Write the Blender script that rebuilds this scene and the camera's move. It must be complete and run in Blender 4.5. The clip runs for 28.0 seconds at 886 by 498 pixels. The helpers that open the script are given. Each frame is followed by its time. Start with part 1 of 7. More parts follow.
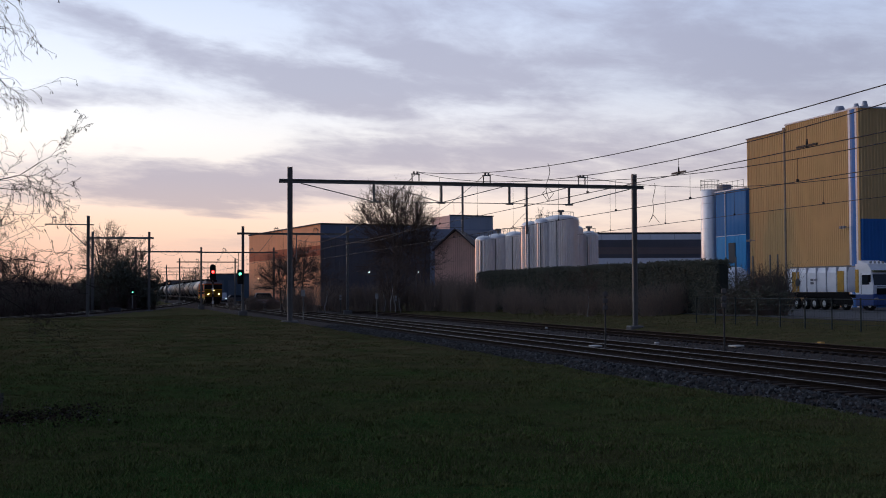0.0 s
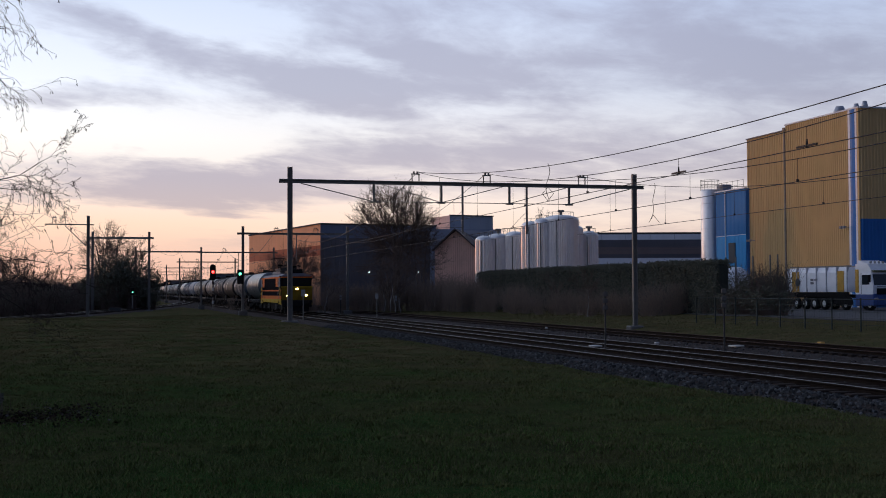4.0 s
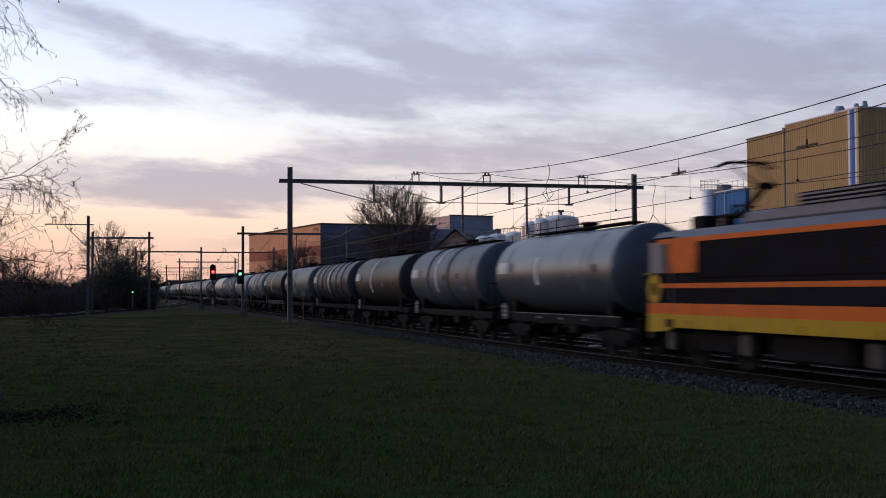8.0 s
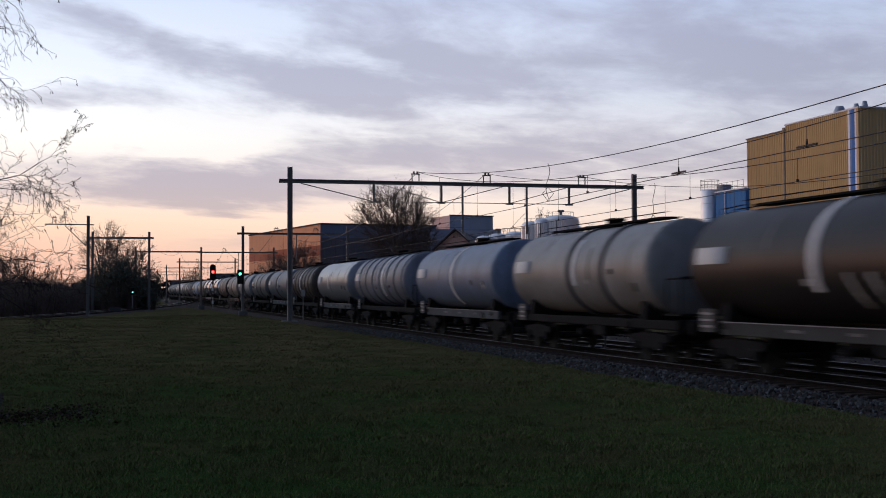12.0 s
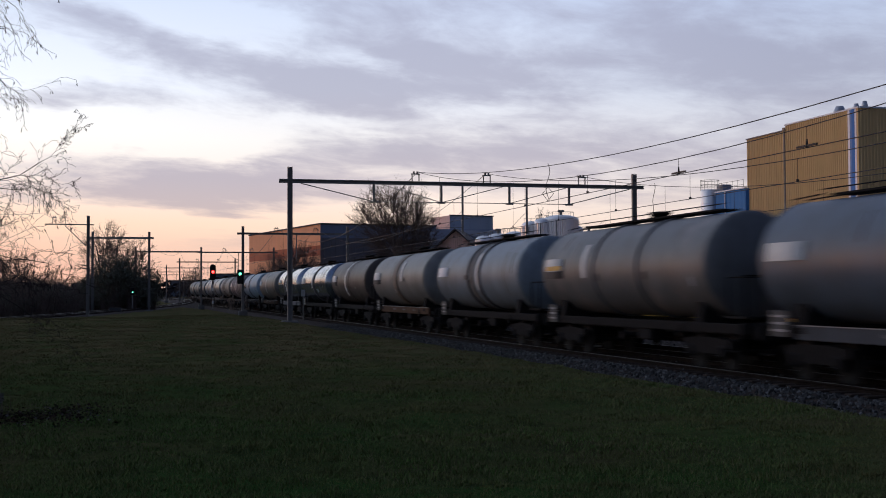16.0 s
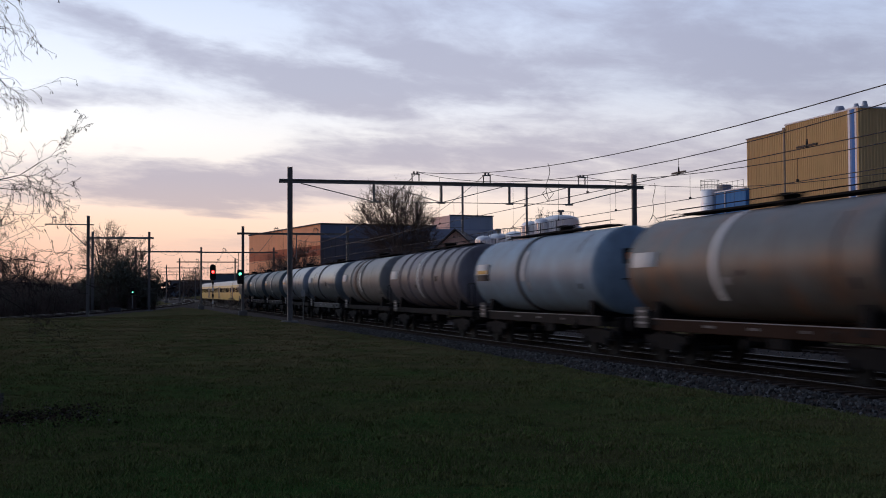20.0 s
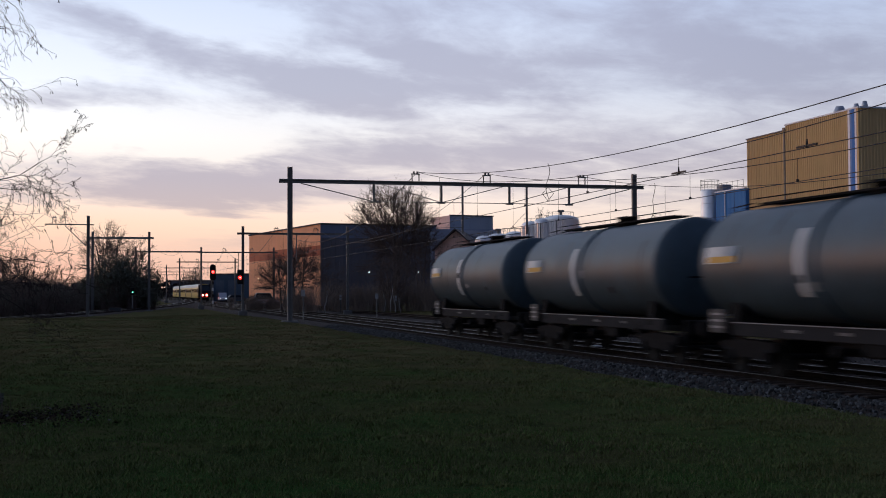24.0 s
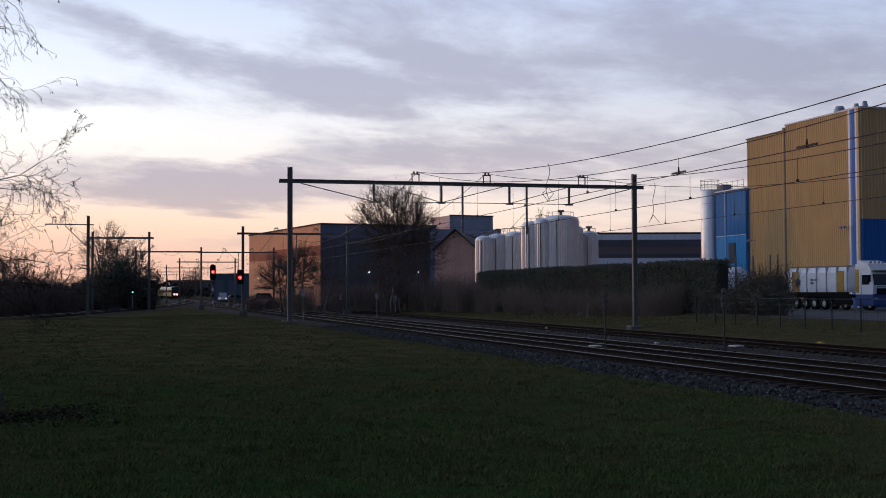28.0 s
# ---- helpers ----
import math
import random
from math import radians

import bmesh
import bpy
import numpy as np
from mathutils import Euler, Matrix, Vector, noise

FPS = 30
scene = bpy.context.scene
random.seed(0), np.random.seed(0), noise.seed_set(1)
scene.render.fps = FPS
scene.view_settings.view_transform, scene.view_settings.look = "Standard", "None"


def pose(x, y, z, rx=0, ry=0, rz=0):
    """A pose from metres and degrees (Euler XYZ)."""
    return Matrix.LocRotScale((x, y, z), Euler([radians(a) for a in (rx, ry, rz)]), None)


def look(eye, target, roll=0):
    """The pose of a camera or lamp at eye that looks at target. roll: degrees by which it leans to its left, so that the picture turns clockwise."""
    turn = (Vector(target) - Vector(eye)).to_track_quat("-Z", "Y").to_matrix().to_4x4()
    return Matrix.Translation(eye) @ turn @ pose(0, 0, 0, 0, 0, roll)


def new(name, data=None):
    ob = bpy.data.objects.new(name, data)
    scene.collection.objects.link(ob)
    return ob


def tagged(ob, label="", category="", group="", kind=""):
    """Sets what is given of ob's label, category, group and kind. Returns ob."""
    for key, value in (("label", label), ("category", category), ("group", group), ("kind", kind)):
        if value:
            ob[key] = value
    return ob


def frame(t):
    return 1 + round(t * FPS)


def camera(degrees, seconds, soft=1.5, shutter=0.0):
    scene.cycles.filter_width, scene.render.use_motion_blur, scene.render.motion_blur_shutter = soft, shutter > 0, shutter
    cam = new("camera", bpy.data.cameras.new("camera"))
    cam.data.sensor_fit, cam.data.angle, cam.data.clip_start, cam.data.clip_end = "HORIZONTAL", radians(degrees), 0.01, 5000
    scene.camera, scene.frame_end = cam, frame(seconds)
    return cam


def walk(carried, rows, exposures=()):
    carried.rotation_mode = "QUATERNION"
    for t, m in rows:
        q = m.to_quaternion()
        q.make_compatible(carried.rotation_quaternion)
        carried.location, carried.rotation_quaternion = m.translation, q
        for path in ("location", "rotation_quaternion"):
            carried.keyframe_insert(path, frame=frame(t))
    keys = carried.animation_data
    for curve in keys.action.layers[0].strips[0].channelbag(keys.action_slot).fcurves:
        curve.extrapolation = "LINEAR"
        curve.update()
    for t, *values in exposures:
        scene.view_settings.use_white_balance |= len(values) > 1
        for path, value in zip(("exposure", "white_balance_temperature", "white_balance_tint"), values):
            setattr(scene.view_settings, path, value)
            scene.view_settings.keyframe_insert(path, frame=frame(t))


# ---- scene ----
from itertools import product
from functools import lru_cache

SECONDS = 28.0
EYE = (0.0, 0.0, 2.1216)
cam = camera(39.418, SECONDS, soft=0.95, shutter=0.7)
CAM = look(EYE, (0.0, 10.0, 2.1216 + 10 * math.tan(radians(1.9577))), -0.2353)
walk(cam, [(0.0, CAM), (SECONDS, CAM)], exposures=[(0.0, 0.0), (SECONDS, 0.0)])

# ---- the line of the railway: s runs with the freight train, off is measured to its far side ----
TH, K0, K1 = -1.308967, -0.00032831, 1.22914e-05
_S = np.arange(-1500.0, 1500.0, 0.5)
_W = np.clip(_S + 70, 0, 115)
_A = TH + K0 * _W + 0.5 * K1 * _W * _W
_X = np.concatenate([[0], np.cumsum((np.cos(_A[1:]) + np.cos(_A[:-1])) * 0.25)])
_Y = np.concatenate([[0], np.cumsum((np.sin(_A[1:]) + np.sin(_A[:-1])) * 0.25)])
_X += 9.1619 - np.interp(0, _S, _X)
_Y += 30.061 - np.interp(0, _S, _Y)


def on_line(s, off=0.0):
    a = np.interp(s, _S, _A)
    return np.interp(s, _S, _X) - np.sin(a) * off, np.interp(s, _S, _Y) + np.cos(a) * off


def heading(s):
    return math.degrees(float(np.interp(s, _S, _A)))


def line_pose(s, off=0.0, z=0.0, turn=0.0):
    x, y = on_line(s, off)
    return pose(float(x), float(y), z, 0, 0, heading(s) + turn)


# ---- light ----
SUN_AZ, SUN_EL = -60.0, 0.3     # degrees, azimuth to the left of +y
SUN_DIR = Vector((math.sin(radians(SUN_AZ)) * math.cos(radians(SUN_EL)),
                  math.cos(radians(SUN_AZ)) * math.cos(radians(SUN_EL)), math.sin(radians(SUN_EL))))
sun = new("sun", bpy.data.lights.new("sun", "SUN"))
sun.data.energy, sun.data.angle, sun.data.color = 0.60, radians(1.5), (1.0, 0.46, 0.24)
sun.matrix_world = look(SUN_DIR * 50, (0, 0, 0))


class Nodes:
    """Short hand for building node trees."""
    def __init__(self, tree):
        self.t = tree
        tree.nodes.clear()

    def n(self, kind, _set=None, **ins):
        nd = self.t.nodes.new(kind)
        o = _set or {}
        if "operation" in o:
            nd.operation = o["operation"]
        if "use_clamp" in o:
            nd.use_clamp = o["use_clamp"]
        if "data_type" in o:
            nd.data_type, nd.blend_type = o["data_type"], o["blend_type"]
        if "sky_type" in o:
            nd.sky_type, nd.sun_disc, nd.sun_elevation, nd.sun_rotation = o["sky_type"], False, o["sun_elevation"], o["sun_rotation"]
        for k, v in ins.items():
            sock = nd.inputs[int(k[1:])] if k[0] == "i" and k[1:].isdigit() else nd.inputs[k.replace("_", " ")]
            if isinstance(v, bpy.types.NodeSocket):
                self.t.links.new(v, sock)
            else:
                sock.default_value = v
        return nd

    def math(self, op, a, b=0.0, c=0.0, clamp=False):
        return self.n("ShaderNodeMath", {"operation": op, "use_clamp": clamp}, i0=a, i1=b, i2=c).outputs[0]

    def vmath(self, op, a, b=(0, 0, 0)):
        return self.n("ShaderNodeVectorMath", {"operation": op}, i0=a, i1=b)

    def ramp(self, fac, stops, mode="LINEAR"):
        nd = self.n("ShaderNodeValToRGB", None, Fac=fac)
        r = nd.color_ramp
        r.interpolation = mode
        while len(r.elements) < len(stops):
            r.elements.new(0.5)
        for e, (p, c) in zip(r.elements, stops):
            e.position, e.color = p, (*c, 1) if len(c) == 3 else c
        return nd.outputs[0]

    def mix(self, fac, a, b, blend="MIX"):
        return self.n("ShaderNodeMix", {"data_type": "RGBA", "blend_type": blend}, i0=fac, i6=a, i7=b).outputs[2]

    def noise(self, vec, scale, detail=3.0, rough=0.55):
        return self.n("ShaderNodeTexNoise", None, Vector=vec, Scale=scale, Detail=detail, Roughness=rough).outputs[0]


def sky_world():
    w = bpy.data.worlds.new("dusk_sky")
    scene.world = w
    w.use_nodes = True
    N = Nodes(w.node_tree)
    d = N.vmath("NORMALIZE", N.n("ShaderNodeTexCoord").outputs["Generated"]).outputs[0]
    sep = N.n("ShaderNodeSeparateXYZ", None, Vector=d)
    x, y, z = sep.outputs
    zc = N.math("MAXIMUM", z, 0.0)
    # towards the sunset: 1, away from it: 0
    flat = N.vmath("NORMALIZE", N.n("ShaderNodeCombineXYZ", None, X=x, Y=y, Z=0.0).outputs[0]).outputs[0]
    toward = N.vmath("DOT_PRODUCT", flat, (-0.72, 0.69, 0)).outputs["Value"]
    west = N.math("MULTIPLY_ADD", toward, 0.5, 0.5)
    # clear sky behind the clouds, by height
    clear = N.ramp(zc, [(0.0, (0.92, 0.47, 0.32)), (0.03, (1.0, 0.59, 0.44)), (0.055, (1.07, 0.74, 0.55)), (0.085, (1.03, 0.87, 0.80)), (0.12, (1.12, 1.07, 1.02)),
                        (0.16, (0.98, 1.03, 1.14)), (0.24, (0.72, 0.82, 1.02)), (0.5, (0.46, 0.55, 0.78)), (1.0, (0.24, 0.30, 0.46))])
    cool = N.ramp(zc, [(0.0, (0.66, 0.50, 0.45)), (0.05, (1.0, 0.80, 0.68)), (0.08, (0.98, 0.87, 0.82)), (0.12, (0.84, 0.83, 0.88)), (0.16, (0.72, 0.77, 0.90)),
                       (0.24, (0.58, 0.68, 0.92)), (0.5, (0.42, 0.5, 0.74)), (1.0, (0.22, 0.28, 0.44))])
    glow = N.math("SMOOTH_MIN", N.math("MAXIMUM", N.math("MULTIPLY_ADD", toward, 2.6, -1.5), 0.0), 1.0, 0.2)
    sky = N.mix(glow, cool, clear)
    # cloud masses and gaps: azimuth, height, half sizes, fall to the right in degrees, weight; ragged by noise
    az = N.math("ARCTAN2", x, y)
    spot = N.n("ShaderNodeCombineXYZ", None, X=az, Y=zc, Z=0.0).outputs[0]
    el = N.math("LOGARITHM", N.math("ADD", zc, 0.10), 2.71828)
    vec = N.n("ShaderNodeCombineXYZ", None, X=N.math("MULTIPLY", az, 3.0), Y=N.math("MULTIPLY_ADD", el, 3.2, N.math("MULTIPLY", az, 1.1)), Z=1.3).outputs[0]
    warp = N.n("ShaderNodeTexNoise", None, Vector=vec, Scale=3.2, Detail=4.0, Roughness=0.6)
    shift = N.n("ShaderNodeVectorMath", {"operation": "SCALE"}, i0=N.vmath("SUBTRACT", warp.outputs["Color"], (0.5, 0.5, 0.5)).outputs[0], Scale=0.075).outputs[0]
    spot = N.vmath("ADD", spot, N.vmath("MULTIPLY", shift, (1.0, 0.55, 0.0)).outputs[0]).outputs[0]
    mass = N.math("MULTIPLY_ADD", N.math("MINIMUM", N.math("MAXIMUM", az, -0.36), 0.36), 0.42, 0.44)
    for a, h, sa, sh, fall, wt in ((-0.205, 0.186, 0.135, 0.024, 11, 0.36), (-0.30, 0.150, 0.075, 0.011, 2, 0.34), (-0.09, 0.160, 0.07, 0.016, 9, 0.30), (-0.165, 0.094, 0.10, 0.019, 3, 0.52),
                                   (-0.24, 0.078, 0.13, 0.010, 0, 0.36), (-0.06, 0.207, 0.11, 0.028, 14, 0.36), (0.04, 0.165, 0.11, 0.022, 10, 0.30), (-0.03, 0.112, 0.11, 0.016, 4, 0.34),
                                   (0.23, 0.176, 0.08, 0.026, 12, 0.22), (0.16, 0.205, 0.08, 0.013, 12, 0.14), (0.10, 0.115, 0.08, 0.014, 4, 0.18), (-0.31, 0.215, 0.06, 0.012, 8, 0.16),
                                   (-0.175, 0.212, 0.10, 0.013, 17, -0.50), (-0.24, 0.124, 0.11, 0.013, 4, -0.72), (-0.33, 0.176, 0.05, 0.013, 4, -0.42), (-0.215, 0.058, 0.12, 0.007, 0, -0.55),
                                   (-0.075, 0.131, 0.06, 0.007, 5, -0.22), (0.06, 0.132, 0.08, 0.010, 7, -0.24), (0.31, 0.212, 0.07, 0.024, 8, -0.26), (0.13, 0.158, 0.07, 0.016, 18, -0.20), (0.02, 0.195, 0.05, 0.010, 14, -0.14),
                                   (-0.06, 0.186, 0.04, 0.008, 20, -0.2), (0.06, 0.062, 0.16, 0.012, 0, -0.22)):
        mp = N.n("ShaderNodeMapping", None, Vector=spot, Location=(a, h, 0.0), Rotation=(0.0, 0.0, -radians(fall)), Scale=(sa, sh, 1.0))
        mp.vector_type = "TEXTURE"
        o = mp.outputs[0]
        mass = N.math("MULTIPLY_ADD", N.math("POWER", 0.4, N.vmath("DOT_PRODUCT", o, o).outputs["Value"]), wt, mass)
    n1 = N.n("ShaderNodeTexNoise", None, Vector=vec, Scale=1.5, Detail=7.0, Roughness=0.60, Distortion=0.4).outputs[0]
    vec2 = N.n("ShaderNodeCombineXYZ", None, X=N.math("MULTIPLY", az, 9.0), Y=N.math("MULTIPLY_ADD", el, 7.5, N.math("MULTIPLY", az, 2.2)), Z=9.1).outputs[0]
    n2 = N.n("ShaderNodeTexNoise", None, Vector=vec2, Scale=1.5, Detail=7.0, Roughness=0.62, Distortion=0.25).outputs[0]
    cl = N.math("ADD", mass, N.math("MULTIPLY_ADD", n1, 0.75, N.math("MULTIPLY_ADD", n2, 1.05, -0.90)))
    cover = N.ramp(cl, [(0.18, (0, 0, 0)), (0.86, (1, 1, 1))], "EASE")
    cloud = N.ramp(zc, [(0.0, (0.60, 0.40, 0.35)), (0.035, (0.70, 0.52, 0.47)), (0.065, (0.53, 0.45, 0.49)), (0.09, (0.46, 0.42, 0.51)), (0.16, (0.43, 0.44, 0.57)), (0.26, (0.41, 0.44, 0.60)),
                        (0.5, (0.27, 0.31, 0.45)), (1.0, (0.16, 0.19, 0.29))])
    col = N.mix(N.math("MULTIPLY", cover, 0.86), sky, cloud)
    # the east is already dark
    dim = N.ramp(west, [(0.0, (0.14, 0.185, 0.29)), (0.45, (0.34, 0.385, 0.48)), (0.70, (0.85, 0.87, 0.9)), (0.84, (1, 1, 1))], "EASE")
    col = N.mix(1.0, col, dim, "MULTIPLY")
    nish = N.n("ShaderNodeTexSky", {"sky_type": "NISHITA", "sun_elevation": radians(SUN_EL), "sun_rotation": radians(SUN_AZ)})
    haze = N.n("ShaderNodeVectorMath", {"operation": "SCALE"}, i0=nish.outputs[0], Scale=0.02).outputs[0]
    col = N.mix(1.0, col, haze, "ADD")
    # below the horizon
    col = N.mix(N.math("LESS_THAN", z, -0.002), col, (0.02, 0.022, 0.02, 1))
    bg = N.n("ShaderNodeBackground", None, Color=col, Strength=1.0)
    out = N.n("ShaderNodeOutputWorld", None, Surface=bg.outputs[0])


sky_world()


# ---- materials ----
@lru_cache(None)
def mat(name, rgb, rough=0.6, metal=0.0, var=0.25, scale=2.0, bump=0.15, bscale=30.0, rgb2=None, streak=0.0, glow=None, power=0.0, depth=0.02, piece=0.0, spec=0.5):
    """A worn surface: two scales of colour variation, fine relief, and dirt that runs down where streak is given."""
    m = bpy.data.materials.new(name)
    m.use_nodes = True
    N = Nodes(m.node_tree)
    co = N.n("ShaderNodeTexCoord").outputs["Object"]
    big = N.noise(co, scale, 4.0, 0.6)
    fine = N.noise(co, bscale, 3.0, 0.6)
    dark = tuple(c * (1 - var) for c in rgb)
    light = tuple(min(1, c * (1 + var * 0.7)) for c in rgb)
    col = N.mix(N.ramp(big, [(0.3, (0, 0, 0)), (0.7, (1, 1, 1))]), (*dark, 1), (*light, 1))
    if rgb2:
        patch = N.ramp(N.noise(co, scale * 0.6, 6.0, 0.65), [(0.48, (0, 0, 0)), (0.66, (1, 1, 1))])
        col = N.mix(patch, col, (*rgb2, 1))
    if streak:
        st = N.noise(N.vmath("MULTIPLY", co, (3.0, 3.0, 0.25)).outputs[0], scale * 1.5, 4.0, 0.65)
        f = N.math("MULTIPLY", N.ramp(st, [(0.45, (0, 0, 0)), (0.75, (1, 1, 1))]), streak)
        col = N.mix(f, col, (0.035, 0.028, 0.022, 1))
    col = N.mix(N.math("MULTIPLY", fine, 0.25), col, (*[c * 0.6 for c in rgb], 1))
    if piece:
        rnd = N.n("ShaderNodeObjectInfo").outputs["Random"]
        col = N.mix(N.math("MULTIPLY", rnd, piece), col, (*[c * 0.4 for c in rgb], 1))
    b = N.n("ShaderNodeBsdfPrincipled", None, Base_Color=col, Metallic=metal,
            Roughness=N.math("MULTIPLY_ADD", big, 0.25, rough - 0.12, clamp=True))
    b.inputs["Specular IOR Level"].default_value = spec
    if bump:
        N.t.links.new(N.n("ShaderNodeBump", None, Height=fine, Strength=bump, Distance=depth).outputs[0], b.inputs["Normal"])
    if glow:
        b.inputs["Emission Color"].default_value = (*glow, 1)
        b.inputs["Emission Strength"].default_value = power
    N.n("ShaderNodeOutputMaterial", None, Surface=b.outputs[0])
    return m


def dry_share(N, co):
    """How straw-coloured the turf is: patches beyond the near lawn, a worn strip along the line and all of the far side."""
    n = N.noise(co, 0.35, 5.0, 0.65)
    across = N.vmath("DOT_PRODUCT", co, (0.966, 0.259, 0.0)).outputs["Value"]
    line = N.ramp(N.math("MULTIPLY_ADD", N.math("ADD", across, N.math("MULTIPLY_ADD", n, 14.0, -7.0)), 0.02, 0.2, clamp=True), [(0.26, (0, 0, 0)), (0.45, (0.5, 0.5, 0.5)), (0.62, (0.6, 0.6, 0.6))])
    away = N.math("MULTIPLY_ADD", N.vmath("DOT_PRODUCT", co, (0.0, 1.0, 0.0)).outputs["Value"], 0.045, -0.62, clamp=True)
    fine = N.noise(co, 1.3, 5.0, 0.65)
    spots = N.ramp(N.math("MULTIPLY_ADD", fine, 0.55, N.math("MULTIPLY", n, 0.6)), [(0.44, (0.12,) * 3), (0.66, (0.95,) * 3)])
    return N.math("MAXIMUM", line, N.math("MULTIPLY", away, spots))


def ground_material():
    """Short winter grass: greens, straw and bare soil in patches."""
    m = bpy.data.materials.new("meadow")
    m.use_nodes = True
    N = Nodes(m.node_tree)
    co = N.n("ShaderNodeTexCoord").outputs["Object"]
    a, b, c = N.noise(co, 0.22, 5.0, 0.6), N.noise(co, 1.6, 5.0, 0.65), N.noise(co, 22.0, 4.0, 0.7)
    col = N.mix(N.ramp(a, [(0.42, (0, 0, 0)), (0.58, (1, 1, 1))]), (0.029, 0.070, 0.017, 1), (0.059, 0.056, 0.024, 1))
    col = N.mix(N.ramp(b, [(0.45, (0, 0, 0)), (0.75, (1, 1, 1))]), col, (0.021, 0.031, 0.013, 1))
    col = N.mix(N.ramp(c, [(0.5, (0, 0, 0)), (0.8, (1, 1, 1))]), col, (0.098, 0.087, 0.042, 1))
    col = N.mix(dry_share(N, co), col, N.mix(N.noise(co, 2.2, 4.0, 0.65), (0.066, 0.055, 0.028, 1), (0.180, 0.142, 0.072, 1)))
    h = N.math("MULTIPLY_ADD", c, 0.5, b)
    p = N.n("ShaderNodeBsdfPrincipled", None, Base_Color=col, Roughness=0.95)
    p.inputs["Specular IOR Level"].default_value = 0.0
    N.t.links.new(N.n("ShaderNodeBump", None, Height=h, Strength=0.9, Distance=0.08).outputs[0], p.inputs["Normal"])
    N.n("ShaderNodeOutputMaterial", None, Surface=p.outputs[0])
    return m


def island_material(name, colours, rough=0.9, patches=None):
    """For joined pieces: each island takes its own shade."""
    m = bpy.data.materials.new(name)
    m.use_nodes = True
    N = Nodes(m.node_tree)
    rnd = N.n("ShaderNodeNewGeometry").outputs["Random Per Island"]
    col = N.ramp(rnd, [(i / (len(colours) - 1), c) for i, c in enumerate(colours)])
    if patches:
        co = N.n("ShaderNodeTexCoord").outputs["Object"]
        col = N.mix(N.math("MULTIPLY", N.ramp(N.noise(co, 0.3, 5.0, 0.6), [(0.42, (0, 0, 0)), (0.62, (1, 1, 1))]), 0.75), col, (*patches, 1))
        col = N.mix(N.ramp(N.noise(co, 1.4, 4.0, 0.65), [(0.5, (0, 0, 0)), (0.72, (0.7, 0.7, 0.7))]), col, (*[c * 0.45 for c in patches], 1))
        col = N.mix(dry_share(N, co), col, N.mix(N.noise(co, 2.2, 4.0, 0.65), (0.080, 0.066, 0.033, 1), (0.240, 0.186, 0.094, 1)))
    p = N.n("ShaderNodeBsdfPrincipled", None, Base_Color=col, Roughness=rough)
    p.inputs["Specular IOR Level"].default_value = 0.0
    N.n("ShaderNodeOutputMaterial", None, Surface=p.outputs[0])
    return m


def glass_material(name, tint=(0.02, 0.025, 0.03), rough=0.05):
    m = bpy.data.materials.new(name)
    m.use_nodes = True
    N = Nodes(m.node_tree)
    p = N.n("ShaderNodeBsdfPrincipled", None, Base_Color=(*tint, 1), Roughness=rough, IOR=1.5)
    N.n("ShaderNodeOutputMaterial", None, Surface=p.outputs[0])
    return m


MEADOW = ground_material()
GLASS = glass_material("dark_glass")
STEEL = mat("mast_steel", (0.20, 0.19, 0.172), 0.6, 0.2, 0.3, 3.0, 0.1, 40)
WIRE = mat("wire_copper", (0.035, 0.03, 0.028), 0.6, 0.4, 0.1, 3.0, 0.0)
CONCRETE = mat("concrete", (0.15, 0.145, 0.135), 0.9, 0, 0.3, 3.0, 0.3, 40, streak=0.3)
RAIL_TOP = mat("rail_polished", (0.15, 0.138, 0.125), 0.46, 0.8, 0.25, 1.0, 0.0)
RAIL_SIDE = mat("rail_rust", (0.026, 0.018, 0.014), 0.95, 0, 0.4, 4.0, 0.2, spec=0.05)
RUST = mat("rail_head_rust", (0.085, 0.038, 0.02), 0.85, 0.0, 0.3, 4.0, 0.1)
SLEEPER = mat("sleeper", (0.05, 0.037, 0.030), 0.95, 0, 0.35, 5.0, 0.3, 60, piece=0.6, spec=0.1)
GRAVEL = mat("ballast_bed", (0.056, 0.044, 0.039), 0.95, 0, 0.5, 14.0, 0.9, 26.0, depth=0.06, spec=0.1)
STONES = island_material("ballast_stones", [(0.028, 0.028, 0.028), (0.088, 0.087, 0.084), (0.054, 0.052, 0.049), (0.16, 0.158, 0.153), (0.066, 0.065, 0.063)])
BLACK = mat("black_paint", (0.010, 0.010, 0.011), 0.6, 0, 0.2, 3.0, 0.0, spec=0.15)
UNDER = mat("underframe_grime", (0.0115, 0.0108, 0.0108), 0.9, 0, 0.4, 4.0, 0.3, spec=0.15)
WHEEL = mat("wheel_steel", (0.015, 0.0135, 0.0125), 0.7, 0.0, 0.3, 4.0, 0.1, spec=0.15)
ORANGE = mat("loco_orange", (0.74, 0.16, 0.02), 0.6, 0, 0.15, 1.5, 0.0, streak=0.15, spec=0.15)
YELLOW = mat("loco_yellow", (0.52, 0.34, 0.02), 0.6, 0, 0.15, 1.5, 0.0, streak=0.2, spec=0.15)
LOCO_GREY = mat("loco_roof_grey", (0.20, 0.21, 0.24), 0.6, 0, 0.25, 1.5, 0.05, streak=0.3, spec=0.3)
LOCO_BLACK = mat("loco_black", (0.022, 0.021, 0.024), 0.7, 0, 0.2, 1.5, 0.0, spec=0.0)
TRUCK_WHITE = mat("truck_white", (0.90, 0.91, 0.93), 0.35, 0, 0.06, 2.0, 0.0)
